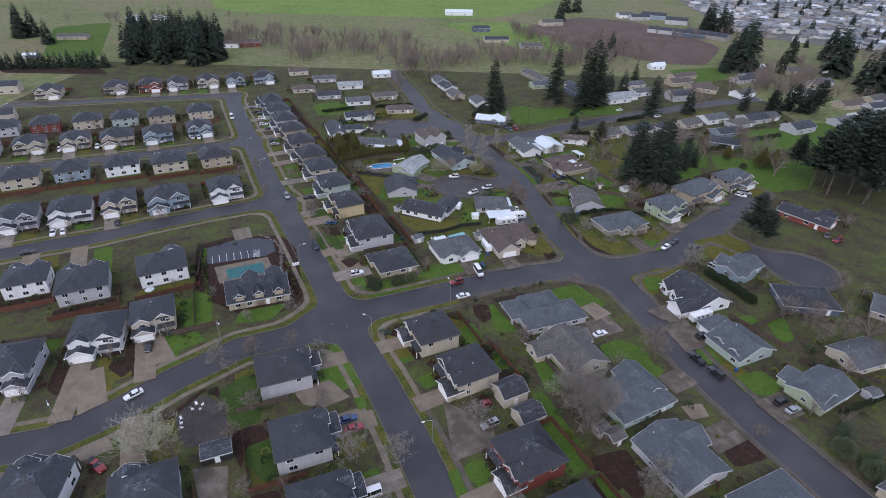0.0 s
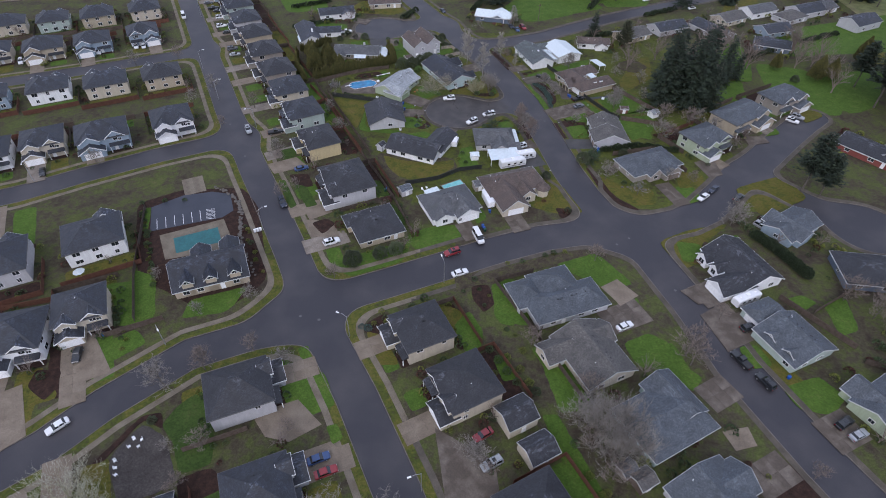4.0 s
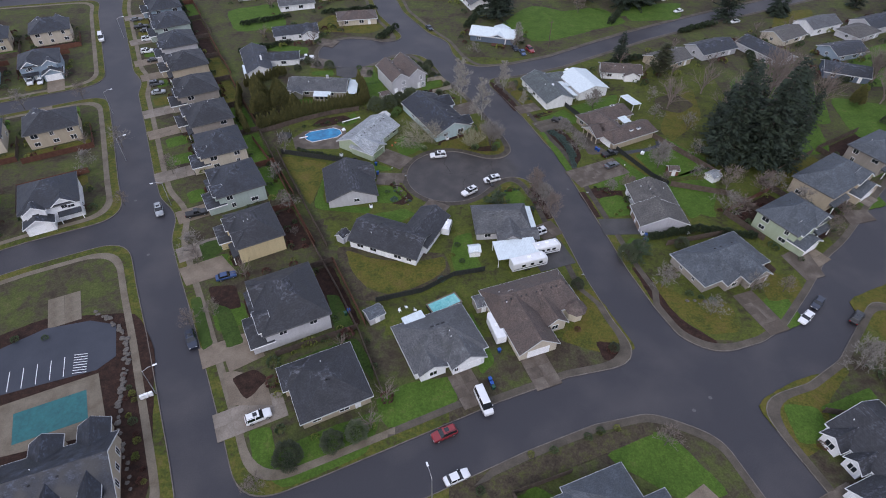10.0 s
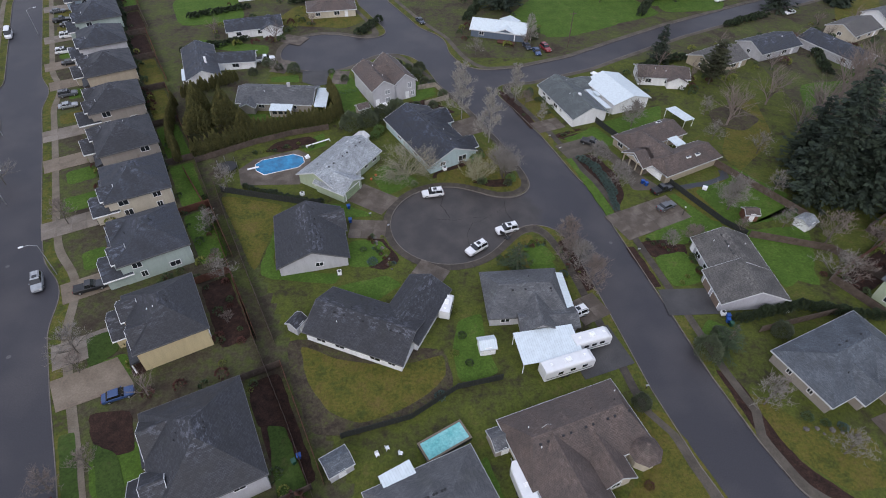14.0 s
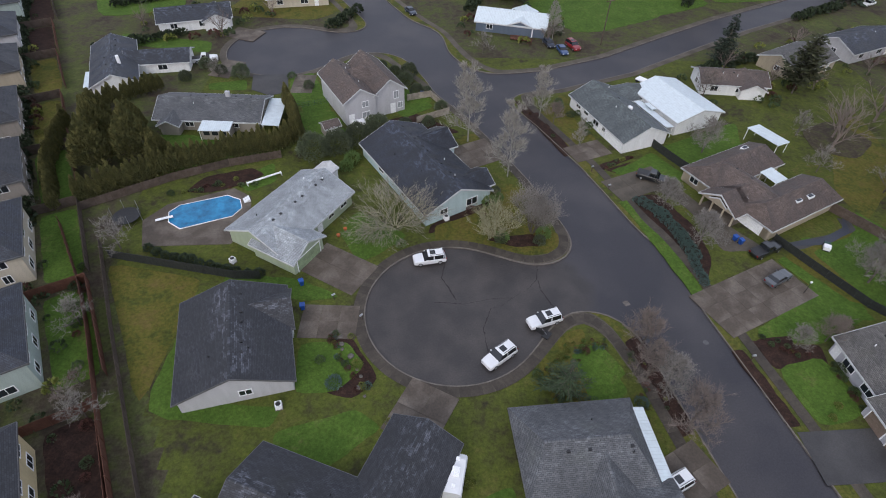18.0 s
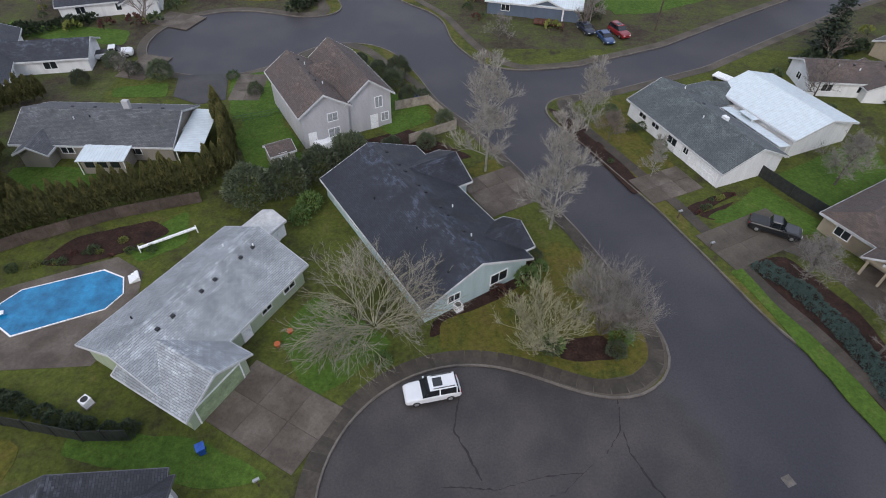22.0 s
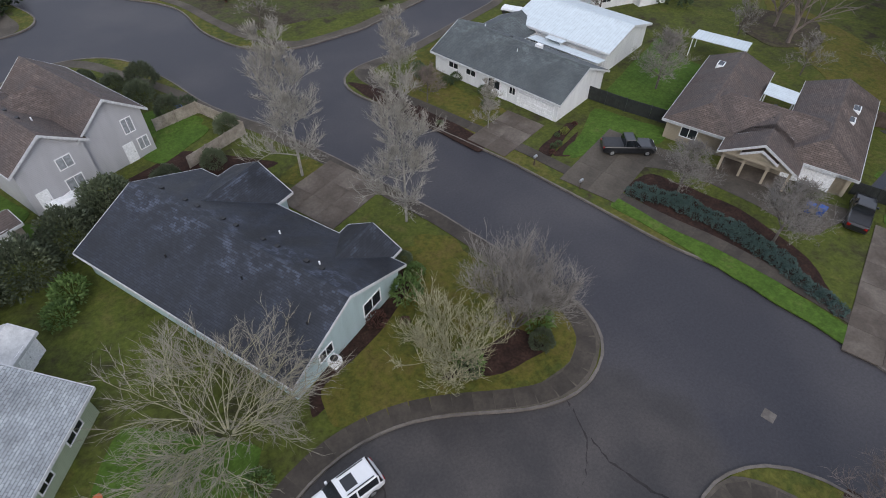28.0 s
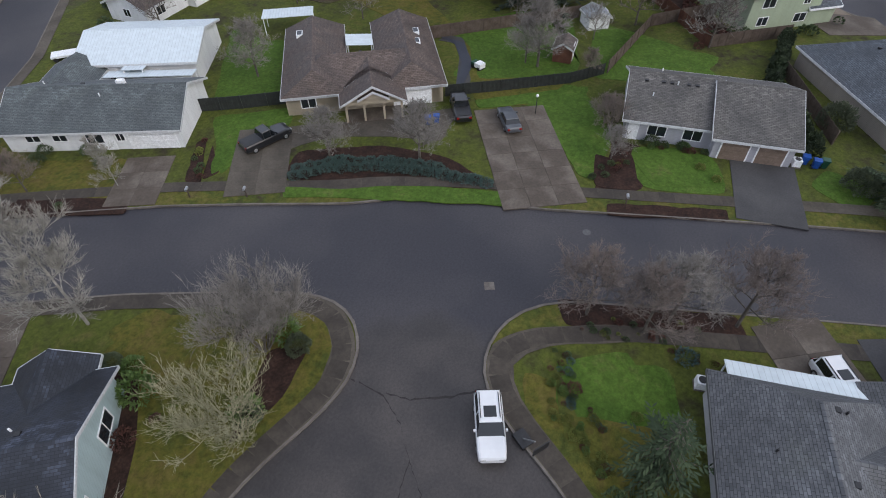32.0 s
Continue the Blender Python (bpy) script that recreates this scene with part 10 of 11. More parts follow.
# ---- street furniture and small things ----
def street_lamp(x, y, a, h=7.6):
    ob = thing("street_lamp", pose(x, y, LOT_Z, 0, 0, a), "tall grey street lamp with a curved arm", "street lamp", "street lamps")
    Geo().tube((0, 0, -0.1), (0, 0, h), 0.11, 0.07, 8).put("pole", M_METAL, ob)
    Geo().tube((0, 0, h - 0.15), (1.1, 0, h + 0.45), 0.05, 0.045, 6).tube((1.1, 0, h + 0.45), (2.3, 0, h + 0.5), 0.045, 0.04, 6).put("arm", M_METAL, ob)
    Geo().box(2.0, -0.15, h + 0.4, 2.75, 0.15, h + 0.53).put("lamp_head", M_WHITE, ob)


for lx, ly, la in ((-54.2, -78.5, 30), (-0.4, -97.7, 110), (-23.0, -116.5, 160), (-3.4, -153.5, 205), (-71.6, -22.0, 205), (-107.3, 24.2, 30), (-94.7, -152.2, -45), (-66.6, -120.6, -50), (-92, -2, 30), (-134, -58, -60), (-160, 24, -60), (-128, 82, 30)):
    street_lamp(lx, ly, la)
up = thing("utility_pole", pose(41.8, 78.1, LOT_Z, 0, 0, 20), "tall weathered wooden utility pole", "utility pole")
Geo().tube((0, 0, -0.2), (0, 0, 11.5), 0.16, 0.11, 8).put("pole", M_FENCE, up)
Geo().box(-1.1, -0.06, 10.6, 1.1, 0.06, 10.75).put("crossarm", M_FENCE, up)
cb = thing("mailbox_cluster", pose(-55.4, -79.4, LOT_Z, 0, 0, 27), "pale cluster mailboxes by the pavement", "mailbox")
for i in range(3):
    Geo().box(-1.2 + i * 0.8, -0.25, 0.35, -0.5 + i * 0.8, 0.25, 1.35).put("locker", M_WHITE, cb)
    Geo().box(-0.9 + i * 0.8, -0.1, 0, -0.75 + i * 0.8, 0.1, 0.35).put("stand", M_METAL, cb)


def mailbox(x, y, a):
    ob = thing("mailbox", pose(x, y, LOT_Z, 0, 0, a), "pale kerbside mailbox on a post", "mailbox", "kerb mailboxes")
    Geo().box(-0.05, -0.05, 0, 0.05, 0.05, 0.95).put("post", M_FENCE, ob)
    g = Geo().loft([[Vector((xx, 0.14 * math.cos(t * 0.785), 1.08 + 0.14 * math.sin(t * 0.785) * (1 if t < 5 else 0.9))) for t in range(8)] for xx in (-0.25, 0.25)])
    g.put("box", M_METAL, ob)


for q in ((28.4, 25.5, 20), (40.6, -14.9, 10), (56.0, -33.4 + 4, 0), (-14.0, -4.9, 30), (-9.9, -8.5, 50), (30.2, 20.2, 20), (45.0, -38.0, 10), (33.9, -46.0, 10), (8.2, 45.2, 40)):
    mailbox(*q)


def bin_(x, y, a, material=None, label="blue plastic wheeled recycling bin"):
    ob = thing("wheeled_bin", pose(x, y, LOT_Z + 0.02, 0, 0, a), label, "bin", "wheeled bins")
    mt_ = material or BLUEBIN
    Geo().loft([[Vector((sx * w, sy * w * 1.1, z)) for sx, sy in ((-1, -1), (1, -1), (1, 1), (-1, 1))] for z, w in ((0.06, 0.23), (0.95, 0.31))]).put("body", mt_, ob)
    Geo().box(-0.34, -0.37, 0.95, 0.34, 0.37, 1.03).put("lid", mt_, ob)
    for s in (-1, 1):
        Geo().tube((s * 0.24, 0.3, 0.1), (s * 0.3, 0.3, 0.1), 0.1, 0.1, 10).put("wheel", M_TYRE, ob)


GREENBIN = mat("green_plastic", (0.015, 0.08, 0.05), (0.02, 0.1, 0.06), 2, rough=0.45)
for q in ((-18.9, -2.2, 30), (-18.0, -6.6, 10), (47.4, 7.6, 20), (48.0, 6.8, 20), (42.4, 34.4, 20), (52.6, -31.4, 0), (52.2, -32.4, 0), (12.9, -67.6, 20), (10.6, -74.6, 20), (10.9, -75.6, 20), (3.2, 31.8, 30), (-19.6, -57.6, 20), (22.8, -23.4, 10), (-82.5, -118.5, 0), (80.0, -125.0, 10), (-2.4, 51.8, 10)):
    bin_(*q)
for q in ((52.5, -32.0 - 1.2, 0), (11.2, -76.4, 20), (3.9, 32.4, 30), (-20.2, -58.4, 30)):
    bin_(*q, GREENBIN, "dark green wheeled garden waste bin")


def ac_unit(x, y, a):
    ob = thing("air_conditioner", pose(x, y, LOT_Z, 0, 0, a), "pale outdoor air conditioner on a pad", "air conditioner", "air conditioners")
    Geo().box(-0.45, -0.45, 0, 0.45, 0.45, 0.1).put("pad", M_KERB, ob)
    Geo().box(-0.38, -0.38, 0.1, 0.38, 0.38, 0.85).put("case", M_WHITE, ob)
    Geo().tube((0, 0, 0.85), (0, 0, 0.88), 0.3, 0.3, 12).put("fan_grille", M_DARK, ob)


for q in ((1.9, 12.0, 31), (-29.6, 2.2, 59), (52.0, -30.6, 5), (-8.4, 45.9, 30), (22.6, -22.0, 5), (-18.4, -21.4, 14)):
    ac_unit(*q)
roller = thing("pool_cover_roller", pose(-29.2, 22.0, LOT_Z, 0, 0, 32), "long white pool cover roller on stands", "pool equipment")
Geo().tube((-3, 0, 0.5), (3, 0, 0.5), 0.17, 0.17, 8).put("tube", M_WHITE, roller)
for s in (-3, 3):
    Geo().box(s - 0.05, -0.35, 0, s + 0.05, 0.35, 0.6).put("stand", M_WHITE, roller)
hoop = thing("basketball_hoop", pose(14.7, -11.0, 0.0, 0, 0, 50), "portable basketball hoop lying by the kerb", "basketball hoop")
Geo().box(-0.6, -0.45, 0.05, 0.6, 0.45, 0.35).put("base", M_DARK, hoop)
Geo().tube((0, 0, 0.3), (-1.3, 0.3, 2.6), 0.05, 0.05, 6).put("pole", M_METAL, hoop)
Geo().box(-1.9, -0.3, 2.3, -1.84, 0.9, 3.1).put("backboard", M_DARK, hoop)
for px, py in ((-14.9, 7.9), (-14.0, 9.4)):
    pot = thing("flower_pot", pose(px, py, LOT_Z), "orange clay pot by a front door", "flower pot", "clay pots")
    Geo().loft([[Vector((r_ * math.cos(i * 0.6283), r_ * math.sin(i * 0.6283), z)) for i in range(10)] for z, r_ in ((0, 0.18), (0.35, 0.28), (0.42, 0.3))]).put("pot", ORANGE, pot)
for mx, my, sq in ((26.9, -5.3, True), (35.8, -12.0, False), (49.5, -80.4, False), (53.6, -77.6, False), (-36.4, -110.5, False), (-31.5, -111.5, False), (-70.6, -40.5, False), (7.4, 66.0, False), (-82, -20, False), (61.5, -98, False)):
    mh = thing("manhole_cover", pose(mx, my, 0.0, 0, 0, 20), "pale square drain grate in the road" if sq else "grey iron manhole cover in the road", "manhole cover", "manhole covers")
    if sq:
        Geo().box(-0.42, -0.42, -0.03, 0.42, 0.42, 0.012).put("grate", M_KERB, mh)
    else:
        Geo().tube((0, 0, -0.03), (0, 0, 0.012), 0.38, 0.38, 20).put("lid", mat("cast_iron", (0.11, 0.11, 0.11), (0.15, 0.15, 0.15), 4, rough=0.7), mh)
# garden seats, toys, patio sets
def chair_(x, y, a):
    ob = thing("garden_chair", pose(x, y, LOT_Z, 0, 0, a), "white plastic garden chair", "chair", "garden chairs")
    Geo().box(-0.28, -0.28, 0.38, 0.28, 0.28, 0.43).put("seat", M_WHITE, ob)
    Geo().box(-0.28, 0.24, 0.43, 0.28, 0.3, 0.95).put("backrest", M_WHITE, ob)
    for sx in (-1, 1):
        for sy in (-1, 1):
            Geo().box(sx * 0.24 - 0.03, sy * 0.24 - 0.03, 0, sx * 0.24 + 0.03, sy * 0.24 + 0.03, 0.38).put("leg", M_WHITE, ob)


for q in ((-63.9, -146.5, 130), (-62.0, -146.4, 220), (-63.6, -144.8, 40), (-62.0, -144.9, 310), (-65.4, -149.6, 40), (-64.7, -151.0, 110), (-64.0, -152.4, 150), (-8.4, -57.2, 30), (-7.0, -56.2, 120), (-5.0, -57.0, 80), (62.0, -28.6, 30), (64.0, -30.0, 100)):
    chair_(*q)
um = thing("garden_umbrella", pose(-97.5, -99.4, LOT_Z), "pale octagonal garden umbrella", "umbrella")
Geo().tube((0, 0, 0), (0, 0, 2.4), 0.03, 0.03, 6).put("pole", M_METAL, um)
cg = Geo()
cg.v = [(1.5 * math.cos(i * 0.7854), 1.5 * math.sin(i * 0.7854), 2.1) for i in range(8)] + [(0, 0, 2.6), (0, 0, 2.5)]
cg.f = [[i, (i + 1) % 8, 8] for i in range(8)] + [[(i + 1) % 8, i, 9] for i in range(8)]
cg.put("canopy", mat("pale_canvas", (0.5, 0.55, 0.55), (0.45, 0.5, 0.5), 1, rough=0.8), um)
deck = thing("porch_deck", pose(22.0, 80.5, LOT_Z, 0, 0, -14), "reddish wooden entrance deck with steps", "deck")
Geo().box(-2.5, -1.2, 0.3, 2.0, 1.2, 0.45).put("platform", M_REDFENCE, deck)
for i in range(3):
    Geo().box(2.0 + i * 0.35, -0.8, 0.0, 2.35 + i * 0.35, 0.8, 0.33 - i * 0.1).put("step", M_REDFENCE, deck)
for i in range(6):
    Geo().box(-2.5 + i * 0.8, -1.2, 0.45, -2.42 + i * 0.8, -1.12, 1.3).put("baluster", M_REDFENCE, deck)
Geo().box(-2.5, -1.2, 1.3, 1.7, -1.1, 1.4).put("handrail", M_REDFENCE, deck)
ut = thing("utility_cart", pose(61.2, 5.8, LOT_Z, 0, 0, 60), "small white and green garden cart", "cart")
Geo().box(-0.8, -0.5, 0.3, 0.2, 0.5, 0.9).put("box", M_WHITE, ut)
Geo().box(0.25, -0.45, 0.3, 0.9, 0.45, 0.8).put("seat", GREENBIN, ut)
for sx in (-0.5, 0.6):
    Geo().tube((sx, -0.5, 0.25), (sx, 0.5, 0.25), 0.25, 0.25, 10).put("wheel", M_TYRE, ut)
yl = thing("garden_lamp", pose(53.2, -3.4, LOT_Z), "dark lamp post with a pale globe", "garden lamp")
Geo().tube((0, 0, 0), (0, 0, 2.2), 0.05, 0.04, 8).put("post", M_DARK, yl)
Geo().loft([[Vector((r_ * math.cos(i * 0.7854), r_ * math.sin(i * 0.7854), z)) for i in range(8)] for z, r_ in ((2.2, 0.1), (2.35, 0.18), (2.5, 0.1))]).put("globe", M_WHITE, yl)
# stones beside beds
ST = mat("garden_stone", (0.11, 0.098, 0.085), (0.19, 0.172, 0.152), 2, rough=0.9, bump=0.3)
st_rnd = random.Random(9)
for line_, n_ in (([(-74.9, -58.7), (-70.2, -60.8), (-65.9, -65.0), (-63.2, -70.4), (-61.4, -76.1), (-60.4, -81.0), (-56.4, -89.0), (-51.5, -96.5)], 52), ([(-8.4, -19.6), (-13.2, -10.4)], 10), ([(57.0, -53.0), (64.0, -53.8)], 7)):
    for i in range(n_):
        f = i / (n_ - 1) * (len(line_) - 1)
        k = min(int(f), len(line_) - 2)
        p = Vector(line_[k]).lerp(Vector(line_[k + 1]), f - k)
        s = st_rnd.uniform(0.35, 0.75) if n_ > 30 else st_rnd.uniform(0.25, 0.55)
        bm = bmesh.new()
        bmesh.ops.create_icosphere(bm, subdivisions=1, radius=s)
        for v in bm.verts:
            v.co *= st_rnd.uniform(0.75, 1.15)
            v.co.z *= 0.6
        me = bpy.data.meshes.new("rock")
        bm.to_mesh(me)
        bm.free()
        me.materials.append(ST)
        ob = new("rock", me)
        ob.location = (p.x + st_rnd.uniform(-0.4, 0.4), p.y + st_rnd.uniform(-0.4, 0.4), LOT_Z + s * 0.2)
        tagged(ob, "grey garden boulder at the edge of a bed", "rock", "garden rocks")

# slabs of the pavement round the court
slab_g = Geo().box(-0.722, -0.722, -0.03, 0.722, 0.722, 0.0)
slab_par = new("pavement")
tagged(slab_par, "damp brown concrete pavement slabs round the court", "pavement", kind="structure")
slab_par.location.z = LOT_Z + 0.055
first_slab, spots = None, []
gyd, gxd = np.gradient(walk_d, STEP)


def field(f_, x, y):
    u, v = (x - X0) / STEP, (y - Y0) / STEP
    i, j = int(u), int(v)
    a_, b_ = u - i, v - j
    return (f_[j, i] * (1 - a_) + f_[j, i + 1] * a_) * (1 - b_) + (f_[j + 1, i] * (1 - a_) + f_[j + 1, i + 1] * a_) * b_


for sx0, sy0, turn_, steps_ in ((-10.8, -6.0, 1, 60), (-10.8, -6.0, -1, 50), (30.0, 20.0, 1, 26), (30.0, 20.0, -1, 34)):
    x, y = sx0, sy0
    for k in range(steps_):
        for _ in range(6):
            e_, gx_, gy_ = field(walk_d, x, y) - 0.72, field(gxd, x, y), field(gyd, x, y)
            n_ = math.hypot(gx_, gy_) + 1e-6
            x, y = x - gx_ / n_ * e_, y - gy_ / n_ * e_
        if all(math.hypot(x - a, y - b) > 1.25 for a, b in spots):
            spots.append((x, y))
            if first_slab is None:
                first_slab = slab_g.put("slab", mat("slab_concrete", (0.052, 0.043, 0.034), (0.088, 0.073, 0.057), 0.4, rough=0.9, bump=0.3, fine=9, vary=0.06), slab_par)
                ob = first_slab
            else:
                ob = new("slab", first_slab.data)
                ob.parent = slab_par
            ob.location, ob.rotation_euler = (x, y, 0.002 * (k % 3)), (0, 0, math.atan2(gy_, gx_))
        x, y = x - gy_ / n_ * 1.46 * turn_, y + gx_ / n_ * 1.46 * turn_


# ---- the distance: fields, woods, farms and the town ----
M_PASTURE = ground_mat("pale_pasture", [(0.3, (0.15, 0.24, 0.05)), (0.6, (0.20, 0.29, 0.07)), (0.8, (0.24, 0.26, 0.09))], 0.02, fine=0.8)
for nm, pts, mt, lb in (("field", [(-153, 430), (-27, 448), (21, 270), (-85, 310)], M_FIELD, "dull olive pasture beyond the houses"), ("field", [(-27, 445), (76, 466), (119, 296), (80, 280), (32, 345)], M_PASTURE, "bright green paddock with farm buildings"), ("field", [(-300, 480), (46, 482), (160, 700), (-400, 700)], M_PASTURE, "wide pale green pasture"),
                        ("scrub", [(67, 430), (150, 520), (210, 500), (245, 425), (262, 345), (216, 262), (178, 262), (125, 315)], mat("brown_scrub", (0.10, 0.062, 0.048), (0.135, 0.09, 0.07), 0.05, rough=0.95, bump=0.5, fine=1.2), "reddish brown scrub field"), ("field", [(172, 238), (218, 254), (236, 236), (190, 196)], M_LAWN, "bright green garden field"),
                        ("field", [(-345, 220), (-300, 225), (-380, 390), (-420, 352)], M_LAWN, "green lawn by farm buildings"), ("field", [(-340, 168), (-262, 172), (-280, 190), (-350, 178)], M_BARK, "bare brown earth strip"), ("field", [(150, 50), (215, 60), (240, 110), (170, 84)], M_LAWN, "green gardens behind houses")):
    patch(nm, pts, mt, 0.03, lb, "field")


def far_house(x, y, a, L, W, h, wall, roof, label=""):
    ob = thing("house", pose(x, y, 0, 0, 0, a), label or f"distant {wall} house with {roof} roof", "house", "distant houses")
    block(ob, 0, 0, 0, L, W, h, "gable", W * 0.22, WALLS[wall], ROOFS[roof], over=0.3)
    for px in (-L * 0.25, L * 0.2):
        window(ob, pose(0, 0, 0), px, 1.6, 1.6, 1.1, W / 2, "s")


for i, (fx, fy, fa, fl, fw, fh, fc, fr) in enumerate(((-352, 217, 10, 10, 5, 3, "blue", "white"), (-365, 297, 10, 26, 10, 3, "tan", "greybrown"), (-194, 288, 20, 18, 10, 4, "brick", "brown"), (-3, 510, 5, 34, 12, 4, "white", "white"), (22, 397, 15, 18, 10, 4, "navy", "slate"), (36, 342, 10, 24, 10, 3, "beige", "slate"), (68, 315, 10, 20, 10, 3, "grey", "grey"), (105, 451, 20, 26, 12, 4, "beige", "greybrown"), (-366, 410, 0, 14, 9, 3, "white", "pale"), (-340, 415, 0, 14, 9, 3, "white", "pale"),
                                                     (177, 211, 30, 24, 9, 3, "tan", "brown"), (182, 174, -30, 16, 9, 3, "tan", "brown"), (155, 151, 20, 16, 10, 4, "grey", "slate"), (113, 147, 20, 22, 10, 3, "white", "pale"), (234, 218, 30, 16, 10, 3, "blue", "slate"), (251, 245, 30, 14, 8, 4, "white", "white"), (170, 249, 20, 10, 6, 3, "white", "white"), (266, 396, -45, 46, 14, 4, "taupe", "slate"), (245, 522, -20, 30, 14, 5, "blue", "slate"), (262, 485, -20, 26, 14, 5, "grey", "slate"), (210, 526, 10, 20, 12, 4, "white", "grey"),
                                                     (311, 235, 20, 16, 10, 3, "white", "pale"), (296, 160, 30, 18, 10, 3, "tan", "greybrown"), (222, 60, 25, 16, 10, 3, "grey", "grey"), (240, 88, 25, 18, 10, 3, "beige", "greybrown"), (208, 92, 25, 16, 10, 3, "navy", "slate"), (262, 118, 25, 16, 10, 3, "white", "grey"), (284, 140, 20, 16, 10, 3, "grey", "slate"), (250, 170, 30, 16, 10, 3, "white", "grey"), (275, 195, 30, 16, 10, 3, "beige", "brown"), (205, 165, 30, 16, 10, 3, "white", "grey"), (130, 160, 25, 15, 9, 3, "white", "grey"), (84, 168, 100, 18, 8, 3, "grey", "slate"), (60, 172, 20, 14, 9, 3, "green", "blue"),
                                                     (-124, 190, 20, 14, 9, 3, "beige", "brown"), (-60, 190, 20, 13, 8, 3, "white", "white"), (-300, 120, 20, 13, 11, 5.2, "beige", "slate"), (-318, 108, 20, 13, 11, 5.2, "grey", "slate"), (166, 243, 10, 12, 8, 3, "white", "white"), (168, 192, 20, 18, 10, 3, "tan", "brown"), (179, 180, 20, 18, 11, 3, "tan", "brown"), (243, 246, 20, 16, 10, 3, "white", "pale"), (224, 207, 25, 18, 10, 3, "grey", "slate"), (157, 157, 20, 17, 10, 3.5, "grey", "grey"), (109, 140, 25, 18, 8, 3, "white", "pale"), (84, 155, 110, 20, 9, 3.5, "navy", "slate"), (60, 197, 115, 30, 10, 3, "taupe", "greybrown"), (131, 180, 20, 14, 9, 3, "beige", "grey"),
                                                     (160, 103, 25, 17, 10, 3, "white", "grey"), (186, 105, 25, 18, 11, 3, "grey", "slate"), (206, 89, 28, 18, 11, 3.5, "grey", "slate"), (269, 144, 20, 20, 11, 3, "tan", "brown"), (242, 105, 25, 17, 10, 3, "grey", "grey"), (229, 416, -30, 40, 12, 4, "grey", "slate"), (249, 402, -30, 34, 12, 4, "navy", "slate"), (224, 512, 10, 24, 12, 4, "grey", "slate"), (279, 241, 20, 16, 10, 3, "beige", "grey"), (283, 205, 20, 16, 10, 3, "white", "grey"), (300, 150, 20, 16, 10, 3, "grey", "slate"), (312, 130, 25, 16, 10, 3, "beige", "brown"), (330, 170, 25, 16, 10, 3, "white", "grey"), (-212, 280, 10, 20, 9, 4, "white", "brown"), (-240, 286, -20, 16, 9, 4, "tan", "greybrown"),
                                                     (-262, 62, 28, 12, 11, 5.2, "beige", "slate"), (-252, 5, 28, 12, 11, 5.2, "beige", "slate"), (-270, -5, 28, 12, 11, 5.2, "grey", "slate"))):
    far_house(fx, fy, fa, fl, fw, fh, fc, fr)


def many(proto_v, proto_f, places):
    """One mesh of many shifted, turned and scaled copies; places are (x, y, scale, turn)."""
    base = np.array(proto_v)
    n = len(base)
    verts, faces = [], []
    for i, (x, y, s, a) in enumerate(places):
        c, sn = math.cos(a), math.sin(a)
        verts.append(np.stack([(base[:, 0] * c - base[:, 1] * sn) * s + x, (base[:, 0] * sn + base[:, 1] * c) * s + y, base[:, 2] * s + LOT_Z], 1))
        faces += [[k + i * n for k in q] for q in proto_f]
    return [tuple(v) for v in np.concatenate(verts)], faces


far_rnd = random.Random(77)
lg = Geo()
for b in range(5):
    limb(lg, Vector((0, 0, 1.0 + b * 0.5)), Vector((math.cos(b * 1.3) * 0.5, math.sin(b * 1.3) * 0.5, 1)).normalized(), 4.6, 0.16, 2, far_rnd, 0.02, 0.5, 6, lg)
lg.tube((0, 0, -0.2), (0, 0, 3), 0.25, 0.18, 5, False)
places = []
WOODS = [((-140, 238), (-105, 285), 14, 12), ((-105, 285), (-55, 258), 14, 12), ((-55, 258), (-18, 234), 10, 10), ((-18, 234), (12, 256), 12, 10), ((12, 256), (56, 252), 14, 8), ((56, 252), (99, 248), 14, 8), ((-230, 300), (-150, 300), 14, 25), ((90, 240), (150, 300), 12, 14), ((240, 260), (330, 250), 16, 25), ((110, 400), (180, 330), 14, 18), ((210, 200), (320, 160), 12, 20), ((-420, 380), (-250, 450), 10, 30), ((-60, 225), (-40, 150), 5, 5), ((200, 380), (330, 420), 14, 30), ((150, 20), (170, 60), 8, 10), ((-140, 330), (-150, 345), 4, 5), ((120, 130), (200, 170), 10, 15), ((130, -110), (170, -150), 10, 15), ((70, 45), (110, 30), 7, 8)]
for (x0, y0), (x1, y1), n_, sp in WOODS:
    for i in range(n_):
        f = far_rnd.random()
        places.append((x0 + (x1 - x0) * f + far_rnd.uniform(-sp, sp), y0 + (y1 - y0) * f + far_rnd.uniform(-sp, sp), far_rnd.uniform(0.8, 1.5), far_rnd.uniform(0, 6.28)))
